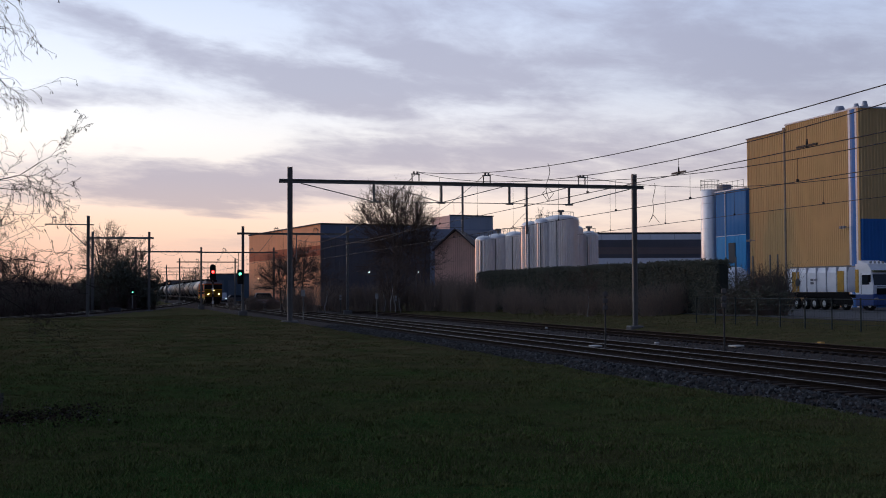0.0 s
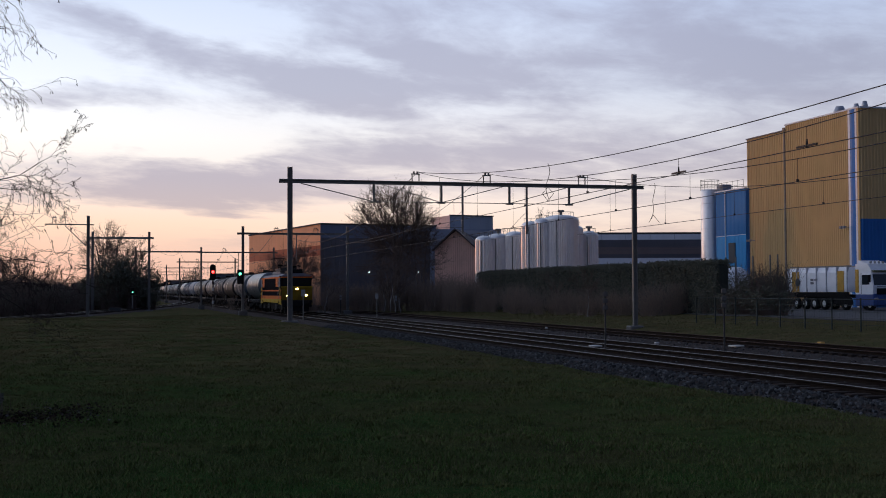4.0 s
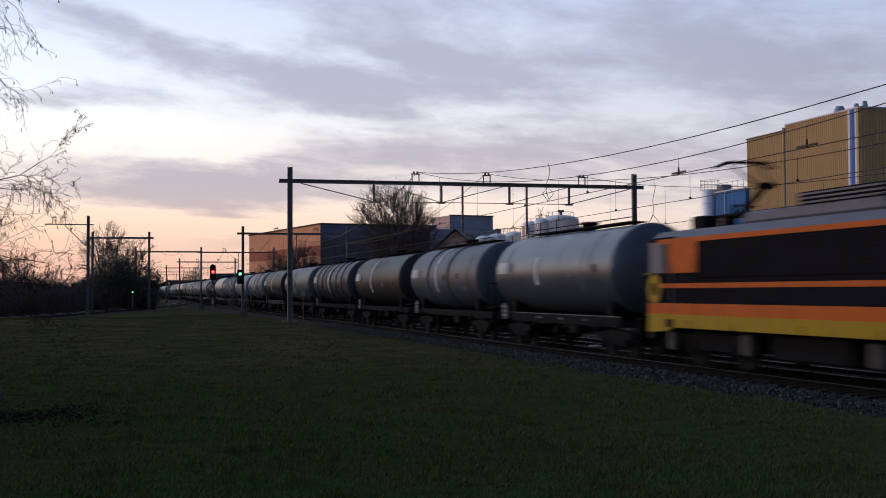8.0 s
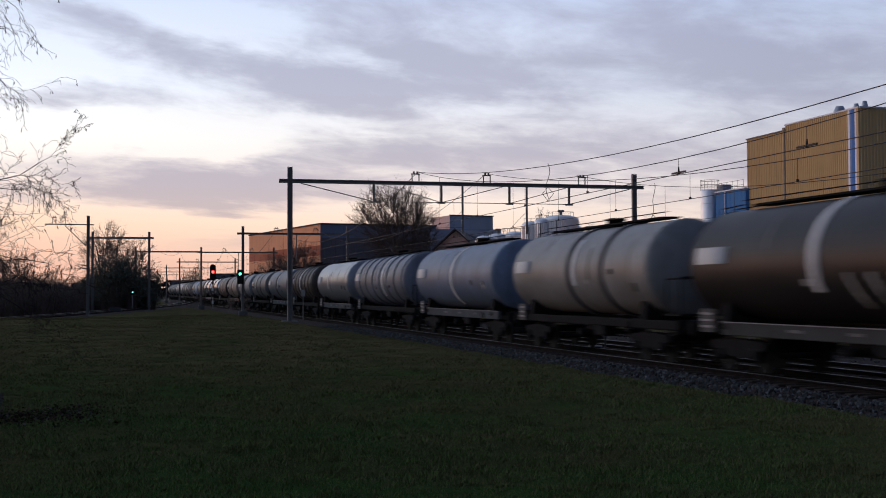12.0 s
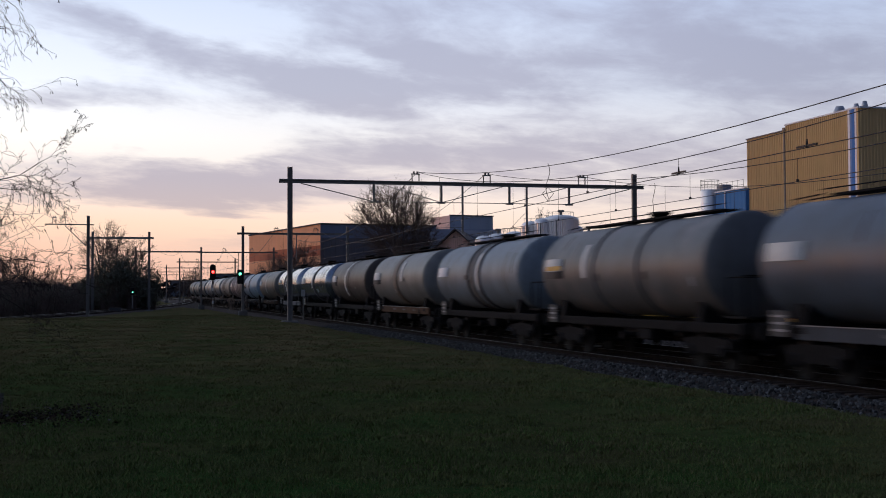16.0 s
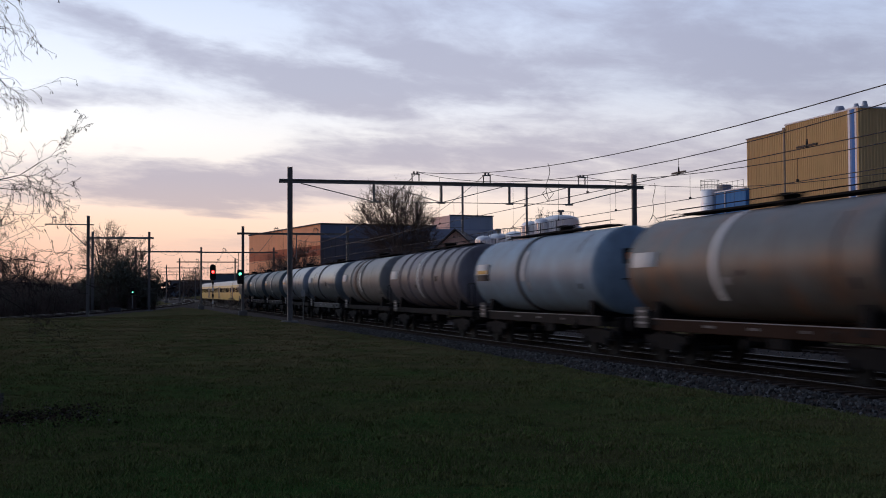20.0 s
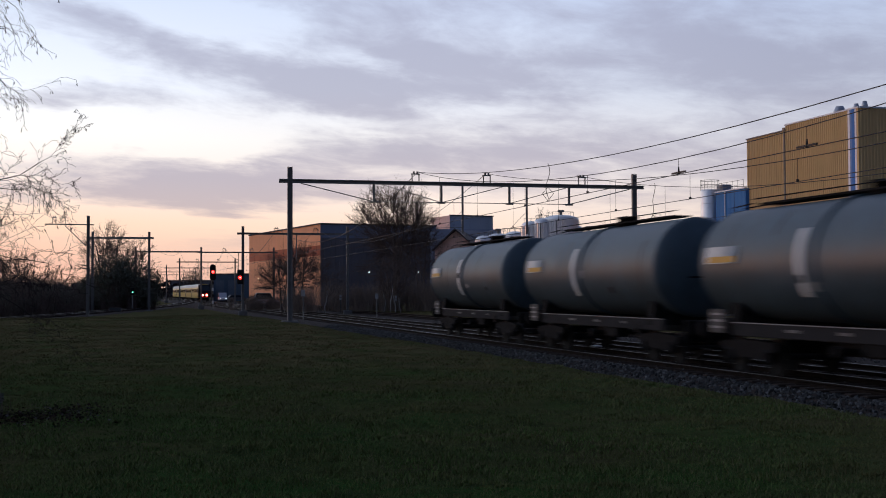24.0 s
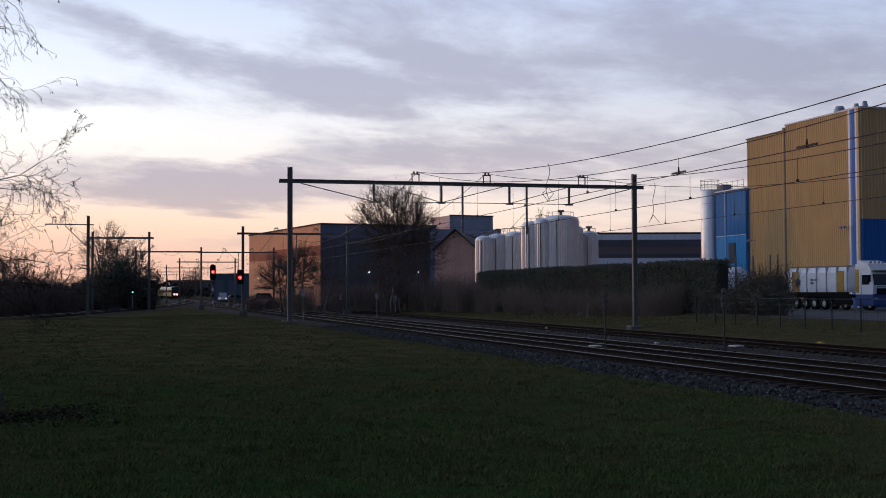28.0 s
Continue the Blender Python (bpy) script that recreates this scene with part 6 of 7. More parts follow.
def tank_material(rgb, dirt, gloss, streak):
    dirt = dirt or tuple(0.42 * c for c in rgb)
    rgb = (0.55 * rgb[0], 0.60 * rgb[1], 0.66 * rgb[2])
    metal = 0.0 if gloss > 0.35 else (0.25 if gloss > 0.2 else 0.8)
    return mat("tank_paint_%.2f_%.2f_%.2f_%.2f" % (*rgb, streak), rgb, gloss + 0.02, metal, 0.34, 0.7, 0.02, 8.0, dirt, min(0.7, streak + 0.22), spec=0.5 if gloss < 0.35 else (0.25 if sum(rgb) < 0.17 else 0.45))


def tank_wagon(length, rgb, label, rings=(), stripe=None, band=None, dirt=None, gloss=0.45, streak=0.3, sill=None, plate=(0.6, 0.6, 0.58), marks=False, dark=False, placard=False, board=False, scuffs=False):
    """Bogie tank wagon. x runs with the train, origin between its ends on the rail top, -y is the camera's side."""
    t = thing("tank_wagon", label, "wagon", group="tank wagons of the freight train")
    half = length / 2 - 0.62
    R, zc = 1.46, 2.80
    tk = half - 0.55
    tf = tk - 1.15           # the barrel stops short of the leading platform
    paint = tank_material(rgb, dirt, gloss, streak)
    part("tank", Shape().lathe([(-tk, R), (-tk + 0.5, R), (0, R), (tf - 0.5, R), (tf, R)], 48, "x", pose(0, 0, zc)), paint, t)
    dish = [(0.0, R), (0.035, R * 0.985), (0.075, R * 0.955), (0.12, R * 0.90), (0.18, R * 0.80), (0.26, R * 0.6), (0.32, R * 0.35), (0.35, 0.01)]
    for sg in (-1, 1):
        te = tk if sg < 0 else tf
        e = part("tank_end", Shape().lathe([(sg * (te + a), b) for a, b in dish], 48, "x", pose(0, 0, zc)), paint, t, "dished tank end")
        part("end_step", Shape().box(sg * (te + 0.5), 0, zc - 0.3, 0.06, 1.1, 0.05).tube((sg * (te + 0.3), -0.5, zc - 0.3), (sg * (te + 0.52), -0.5, zc - 0.3), 0.02, n=4).tube((sg * (te + 0.3), 0.5, zc - 0.3), (sg * (te + 0.52), 0.5, zc - 0.3), 0.02, n=4), UNDER, e)
    if not sill:
        part("brake_platform", Shape().box(tk - 0.05, 0, 1.42, 1.1, 2.3, 0.06), UNDER, t, "end platform")
        for y in (-1.1, 1.1):
            pf = Shape().tube((tk + 0.42, y, 1.42), (tk + 0.42, y, 2.45), 0.022, n=4).tube((tk - 0.5, y, 1.42), (tk - 0.5, y, 2.45), 0.022, n=4).tube((tk + 0.42, y, 2.45), (tk - 0.5, y, 2.45), 0.022, n=4)
            part("platform_rail", pf, UNDER, t)
        part("end_rail", Shape().tube((tk + 0.42, -1.1, 2.45), (tk + 0.42, 1.1, 2.45), 0.022, n=4), UNDER, t)
        part("brake_column", Shape().tube((tk + 0.3, 0.4, 1.4), (tk + 0.3, 0.4, 2.3), 0.03, n=6), UNDER, t)
    if scuffs:
        for k in range(4):
            sc = Shape()
            for q in range(5):
                x = tk * (0.02 + 0.12 * k) + 0.07 * q
                sc.lathe([(x, R + 0.012), (x + 0.16, R + 0.012)], 3, "x", pose(0, 0, zc), 192 + 7 * q, 199.5 + 7 * q)
            part("paint_mark", sc, mat("faded_paint", (0.34, 0.33, 0.31), 0.7, 0, 0.4, 2.0, 0, streak=0.5), t, "slanting pale paint mark")
    if placard:
        part("hazard_placard", Shape().box(tf + 0.43, -0.25, zc + 0.45, 0.03, 0.55, 0.5, bevel=0.01), BLACK, t, "dark hazard placard")
        part("hazard_mark", Shape().box(tf + 0.45, -0.25, zc + 0.45, 0.02, 0.3, 0.22), ORANGE, t)
    if board:
        # Dark backing of the name board, with the shadow below it painted in.
        part("board_shadow", Shape().lathe([(-tk + 0.3, R + 0.008), (-tk + 0.3, R + 0.014), (-tk + 2.1, R + 0.014), (-tk + 2.1, R + 0.008)], 8, "x", pose(0, 0, zc), 164, 190), mat("board_back_shade", (0.035, 0.033, 0.034), 0.7), t, "dark backing and painted shadow of the name board")
    for x in (-tk + 0.05, tf - 0.05):
        part("end_seam", Shape().lathe([(x - 0.03, R - 0.02), (x - 0.03, R + 0.012), (x + 0.03, R + 0.012), (x + 0.03, R - 0.02)], 40, "x", pose(0, 0, zc)), paint, t)
    for f in rings:
        x, rw = min(f * tk, tf - 0.3), 0.13 if dark else 0.05
        part("ring", Shape().lathe([(x - rw - 0.01, R - 0.01), (x - rw, R + 0.06), (x + rw, R + 0.06), (x + rw + 0.01, R - 0.01)], 40, "x", pose(0, 0, zc)), mat("ring_dark", (0.05, 0.05, 0.055), 0.6) if dark else paint, t, "stiffening ring")
    if band is not None:
        f, w, c = band
        part("band", Shape().lathe([(f * tk - w / 2, R + 0.004), (f * tk - w / 2, R + 0.01), (f * tk + w / 2, R + 0.01), (f * tk + w / 2, R + 0.004)], 40, "x", pose(0, 0, zc)), mat("spill_%.2f_%.2f" % (c[0], c[2]), c, 0.65, 0, 0.35, 1.5, 0.05, streak=0.5), t, "dark spill stain band")
    if stripe is not None:
        f, a0, a1 = stripe
        x, lo, hi = f * tk, 180 - a0, 180 - a1
        part("stripe", Shape().lathe([(x - 0.16, R + 0.012), (x - 0.16, R + 0.018), (x + 0.16, R + 0.018), (x + 0.16, R + 0.012)], 24, "x", pose(0, 0, zc), lo, hi), WHITE, t, "pale volume stripe")
    # label board at the rear end of the near side and hazard plate
    for y in (-1, 1):
        pl = mat("plate_%.2f_%.2f" % (plate[0], plate[2]), plate, 0.55, 0, 0.2, 3, 0)
        a = 180 if y < 0 else 0
        part("name_board", Shape().lathe([(-tk + 0.35, R + 0.02), (-tk + 0.35, R + 0.035), (-tk + 2.0, R + 0.035), (-tk + 2.0, R + 0.02)], 6, "x", pose(0, 0, zc), a - (17 if y < 0 else 0), a + (0 if y < 0 else 17)), pl, t, "printed name board")
        if marks:
            part("name_stripe", Shape().lathe([(-tk + 0.5, R + 0.04), (-tk + 1.9, R + 0.04)], 3, "x", pose(0, 0, zc), a - (7 if y < 0 else -1), a - (1 if y < 0 else -7)), mat("gold_text", (0.6, 0.32, 0.02), 0.5), t, "gold printed bar")
    # small plates, stencils and run marks on the near side
    rng = np.random.default_rng(int(length * 100))
    for k in range(3):
        x, a, w = tf * rng.uniform(-0.35, 0.9), rng.uniform(172, 205), rng.uniform(0.18, 0.42)
        plate_m = (mat("side_plate_dark", (0.03, 0.03, 0.032), 0.6), mat("side_plate_pale", (0.36, 0.36, 0.35), 0.6, 0, 0.3, 3, 0, streak=0.4))[k % 2]
        part("side_plate", Shape().lathe([(x, R + 0.012), (x, R + 0.024), (x + w, R + 0.024), (x + w, R + 0.012)], 3, "x", pose(0, 0, zc), a, a + rng.uniform(5, 11)), plate_m, t, "small side plate")
    for k in range(4):
        x, a, w = tk * rng.uniform(-0.85, 0.7), rng.uniform(120, 150), rng.uniform(0.05, 0.16)
        part("run_mark", Shape().lathe([(x, R + 0.006), (x + w, R + 0.006)], 8, "x", pose(0, 0, zc), a, a + rng.uniform(25, 75)), mat("run_mark_%d" % (k % 2), ((0.05, 0.042, 0.036), (0.16, 0.15, 0.14))[k % 2], 0.7, 0, 0.4, 2.5, 0, streak=0.5), t, "run of old dirt")
    # walkway, hand rails, manhole on top
    part("walkway", Shape().box((tf - tk) / 2, 0, zc + R + 0.1, (tk + tf) * 0.8, 0.62, 0.05), UNDER, t, "steel grating walkway")
    hr = Shape()
    for x in np.linspace(-tk * 0.55, tf * 0.6, 4):
        hr.tube((x, -0.36, zc + R), (x, -0.36, zc + R + 0.26), 0.016, n=4)
    hr.tube((-tk * 0.86, -0.36, zc + R + 0.24), (tf * 0.86, -0.36, zc + R + 0.24), 0.016, n=4)
    part("hand_rail", hr, UNDER, t)
    for x in (0.0,):
        part("manhole", Shape().lathe([(R - 0.05, 0.3), (R + 0.24, 0.3), (R + 0.24, 0.36), (R + 0.3, 0.36), (R + 0.34, 0.01)], 16, "z", pose(x, 0, zc)), UNDER, t, "bolted manhole dome")
    lad = Shape()
    for y in (-0.2, 0.2):
        lad.tube((-tk - 0.52, y, 1.25), (-tk - 0.52, y, zc + R + 0.1), 0.018, n=4)
    for k in range(11):
        lad.tube((-tk - 0.52, -0.2, 1.4 + 0.27 * k), (-tk - 0.52, 0.2, 1.4 + 0.27 * k), 0.014, n=4)
    lad.tube((-tk - 0.52, -0.2, zc + R + 0.1), (-tk * 0.86, -0.3, zc + R + 0.14), 0.018, n=4).tube((-tk - 0.52, 0.2, zc + R + 0.1), (-tk * 0.86, 0.3, zc + R + 0.14), 0.018, n=4)
    part("ladder", lad, UNDER, t)
    # underframe
    sill = tuple(0.33 * c for c in sill) if sill else None
    sm = mat("sill_%.2f_%.2f" % (sill[0], sill[2]), sill, 0.85, 0, 0.25, 1, 0, streak=0.5, spec=0.05) if sill else UNDER
    for y in (-1.12, 1.12):
        part("side_sill", Shape().box(0, y, 1.12, 2 * half - 3.4 if sill else 2 * half, 0.12, 0.34 if sill else 0.26, bevel=0.02), sm, t)
        if sill:
            # Pale strip imitates the highlight along the sill's top edge.
            part("sill_edge", Shape().box(0, y * 1.055, 1.29, 2 * half - 3.5, 0.03, 0.025), mat("sill_highlight", (0.20, 0.20, 0.20), 0.6), t, "pale strip for the highlight on the sill edge")
            for k in range(3):
                part("sill_mark", Shape().box(-0.3 * half + 0.32 * half * k, y * 1.06, 1.14, 0.5 - 0.12 * k, 0.012, 0.07), mat("row_grey", (0.13, 0.13, 0.13), 0.6), t)
    part("brake_wheel", Shape().lathe([(-1.2, 0.14), (-1.22, 0.19), (-1.2, 0.2), (-1.18, 0.19), (-1.2, 0.14)], 14, "y", pose(0.5 * half, 0, 1.02)).tube((0.5 * half, -1.2, 1.02), (0.5 * half, -1.0, 1.02), 0.02, n=5), WHEEL, t)
    for e in (-1, 1):
        part("foot_step", Shape().box(e * (half - 0.5), -1.22, 0.55, 0.4, 0.16, 0.03).tube((e * (half - 0.5) - 0.18, -1.2, 0.55), (e * (half - 0.5) - 0.18, -1.15, 1.05), 0.015, n=4).tube((e * (half - 0.5) + 0.18, -1.2, 0.55), (e * (half - 0.5) + 0.18, -1.15, 1.05), 0.015, n=4), UNDER, t)
    for x in (-half + 0.15, half - 0.15):
        part("headstock", Shape().box(x, 0, 1.08, 0.16, 2.5, 0.42, bevel=0.03), UNDER, t)
        for y in (-0.875, 0.875):
            part("buffer", buffer_mesh(), None, t, m=pose(x, y, 1.06, 0, 0, 0 if x > 0 else 180))
        part("coupling", Shape().tube((x, 0, 1.0), (x + (0.62 if x > 0 else -0.62), 0, 0.95), 0.06, n=8), UNDER, t)
    for x in (-tk + 1.3, tf - 0.9):
        part("saddle", Shape().prism([(-1.2, 1.1), (1.2, 1.1), (1.1, 1.8), (0.7, 1.45), (0, 1.33), (-0.7, 1.45), (-1.1, 1.8)], x - 0.2, x + 0.2, "x"), UNDER, t)
    part("centre_beam", Shape().box(0, 0, 1.05, 2 * half - 0.2, 0.5, 0.3), UNDER, t)
    # boxes on the frame near the rear bogie
    part("data_panel", Shape().box(-tk + 0.55, -1.25, 1.32, 0.75, 0.05, 0.62, bevel=0.01), mat("panel_grey", (0.09, 0.09, 0.09), 0.6, 0, 0.3, 5, 0, streak=0.4, spec=0.1), t, "grey data panel with printed rows")
    for k in range(3):
        part("printed_line", Shape().box(-tk + 0.55, -1.282, 1.5 - 0.17 * k, 0.6, 0.012, 0.06), mat("row_pale", (0.26, 0.26, 0.26), 0.6), t)
    part("brake_box", Shape().box(1.2, -0.9, 0.85, 0.9, 0.5, 0.4, bevel=0.05).tube((-0.9, -0.6, 0.8), (0.3, -0.6, 0.8), 0.18, n=12), UNDER, t)
    part("outlet_valve", Shape().tube((-0.1, -1.15, 0.75), (-0.1, 1.15, 0.75), 0.08, n=8).tube((-0.1, -1.15, 0.75), (-0.1, -1.32, 0.75), 0.13, n=10), UNDER, t)
    for x in (-half + 2.35, half - 2.35):
        b = part("bogie", bogie_mesh(), None, t, m=pose(x, 0, 0))
        for dx in (-0.9, 0.9):
            part("wheelset", wheelset_mesh(), None, b, m=pose(dx, 0, 0.46))
    return t


GREY_A, GREY_B, GREY_C = (0.15, 0.155, 0.165), (0.24, 0.25, 0.27), (0.34, 0.355, 0.38)
BROWN, TAN, CREAM = (0.085, 0.07, 0.062), (0.20, 0.165, 0.14), (0.40, 0.385, 0.355)
SKY_B, LILAC, PALE = (0.25, 0.33, 0.45), (0.27, 0.235, 0.25), (0.44, 0.46, 0.49)
SPILL = (0.05, 0.035, 0.028)
SEVEN = (-0.78, -0.52, -0.26, 0.0, 0.26, 0.52, 0.78)
# distance from the locomotive's front to each tank's rear end, then the look of the wagon
WAGONS = [
    (31.1, dict(rgb=(0.20, 0.235, 0.265), label="smooth blue-grey tank wagon with a short white stripe", stripe=(-0.25, -18, 22), gloss=0.3, streak=0.1, sill=(0.06, 0.06, 0.065))),
    (46.15, dict(rgb=(0.15, 0.185, 0.215), label="blue-grey ribbed tank wagon with a white stripe", rings=(-0.45, 0.12), stripe=(-0.22, -30, 75), streak=0.25)),
    (61.84, dict(rgb=(0.05, 0.05, 0.05), label="dark brown-grey tank wagon with a white stripe", stripe=(-0.28, -30, 75), streak=0.4, dirt=(0.075, 0.065, 0.06))),
    (79.24, dict(rgb=(0.085, 0.088, 0.10), label="dark tank wagon with stiffening rings and a spill stain", rings=(-0.74, -0.46, -0.02, 0.28, 0.56), stripe=(-0.12, -30, 80), band=(-0.3, 0.8, (0.10, 0.05, 0.03)), streak=0.4)),
    (95.89, dict(rgb=(0.145, 0.15, 0.145), label="grey-green weathered tank wagon with a white stripe", band=(-0.36, 0.9, (0.26, 0.24, 0.22)), stripe=(-0.2, -30, 80), streak=0.3, dirt=(0.15, 0.13, 0.12))),
    (111.67, dict(rgb=(0.036, 0.031, 0.030), label="dark brown tank wagon with pale painted marks", scuffs=True, stripe=(-0.15, -30, 80), streak=0.3, dirt=(0.028, 0.021, 0.019), sill=(0.22, 0.22, 0.21))),
    (126.92, dict(rgb=(0.46, 0.42, 0.37), label="pale grey tank wagon with dark rings", rings=(-0.12, 0.32), dark=True, stripe=(-0.04, -20, 45), streak=0.2)),
    (142.95, dict(rgb=(0.27, 0.34, 0.45), label="light blue tank wagon with a thin white ring", stripe=(-0.05, -60, 80), streak=0.12, sill=(0.3, 0.32, 0.34))),
    (160.04, dict(rgb=(0.28, 0.29, 0.33), label="pale blue-grey tank wagon with many stiffening rings", rings=SEVEN, stripe=(0.1, -40, 60), streak=0.3)),
    (175.31, dict(rgb=(0.42, 0.43, 0.44), label="smooth silver-grey tank wagon with a short stripe", stripe=(-0.3, -18, 22), gloss=0.3, streak=0.08, sill=(0.3, 0.31, 0.33))),
    (190.05, dict(rgb=(0.085, 0.066, 0.06), label="brown tank wagon with many stiffening rings", rings=SEVEN, stripe=(-0.18, -40, 80), streak=0.5, dirt=(0.11, 0.072, 0.052))),
    (206.04, dict(rgb=(0.15, 0.19, 0.235), label="blue-grey tank wagon with a dark spill stain", band=(-0.18, 0.95, SPILL), stripe=(-0.02, -10, 35), streak=0.15, sill=(0.26, 0.28, 0.31))),
    (221.51, dict(rgb=(0.20, 0.195, 0.185), label="greyish brown tank wagon with faint rings", rings=(-0.3, 0.2), stripe=(-0.42, -10, 35), streak=0.25, dirt=(0.2, 0.18, 0.17), board=True, marks=True)),
    (236.66, dict(rgb=(0.33, 0.38, 0.41), label="pale blue-grey tank wagon with a stained double ring", rings=(-0.2, 0.05), dark=True, band=(-0.12, 0.55, (0.12, 0.11, 0.10)), stripe=(0.0, -25, 40), streak=0.15, plate=(0.75, 0.75, 0.76))),
    (251.98, dict(rgb=(0.34, 0.32, 0.285), label="cream-grey tank wagon with a broad brown spill", band=(-0.12, 1.25, (0.12, 0.095, 0.075)), stripe=(0.1, -5, 38), streak=0.3, sill=(0.33, 0.20, 0.13), board=True)),
    (266.85, dict(rgb=(0.115, 0.09, 0.078), label="brown weathered tank wagon with a white stripe", stripe=(-0.2, -40, 75), band=(-0.05, 0.5, (0.09, 0.07, 0.06)), streak=0.45, dirt=(0.15, 0.135, 0.12), board=True)),
    (281.71, dict(rgb=(0.52, 0.57, 0.63), label="shiny blue-grey tank wagon with a dark ladder ring", rings=(-0.02,), dark=True, stripe=(-0.14, -15, 35), gloss=0.12, streak=0.12)),
    (296.44, dict(rgb=(0.62, 0.66, 0.71), label="white tank wagon with a double dark ring", rings=(-0.32, -0.05), dark=True, stripe=(-0.18, -30, 50), gloss=0.13, streak=0.1, sill=(0.42, 0.44, 0.47), marks=True)),
    (311.88, dict(rgb=(0.20, 0.192, 0.168), label="rust-stained grey-green tank wagon", stripe=(-0.2, -40, 75), streak=0.55, dirt=(0.20, 0.095, 0.045), sill=(0.12, 0.07, 0.05))),
    (328.21, dict(rgb=(0.40, 0.53, 0.62), label="pale blue tank wagon with one dark ring", rings=(-0.2,), dark=True, stripe=(-0.12, -12, 35), streak=0.1, marks=True, sill=(0.09, 0.08, 0.075), placard=True, board=True)),
    (345.37, dict(rgb=(0.27, 0.235, 0.245), label="lilac-grey tank wagon with many stiffening rings", rings=(-0.66, -0.4, -0.02, 0.26, 0.52, 0.76), stripe=(-0.14, -45, 80), streak=0.35)),
    (360.73, dict(rgb=(0.33, 0.31, 0.275), label="cream tank wagon with dark spills down its side", band=(-0.3, 1.0, (0.07, 0.05, 0.04)), rings=(-0.5, 0.0), stripe=(-0.05, -30, 20), streak=0.35, dirt=(0.2, 0.19, 0.19))),
    (376.1, dict(rgb=(0.26, 0.29, 0.31), label="glossy green-grey tank wagon with one ring", rings=(-0.22,), dark=True, gloss=0.3, streak=0.12, sill=(0.3, 0.31, 0.31))),
    (391.3, dict(rgb=(0.33, 0.37, 0.42), label="pale steel-grey tank wagon with a dark ring", rings=(-0.1,), dark=True, gloss=0.32, streak=0.12, marks=True)),
    (405.17, dict(rgb=(0.10, 0.145, 0.165), label="dark grey tank wagon with a gold-marked board", rings=(-0.1,), stripe=(-0.2, -35, 30), streak=0.1, marks=True, sill=(0.10, 0.10, 0.105))),
    (419.59, dict(rgb=(0.10, 0.145, 0.165), label="dark grey tank wagon with a gold-marked board", rings=(-0.1,), stripe=(-0.2, -35, 30), streak=0.1, marks=True, sill=(0.10, 0.10, 0.105))),
    (433.99, dict(rgb=(0.10, 0.145, 0.165), label="dark grey tank wagon closing the train, gold-marked board", rings=(-0.1,), stripe=(-0.2, -35, 30), streak=0.1, marks=True, sill=(0.10, 0.10, 0.105))),
]


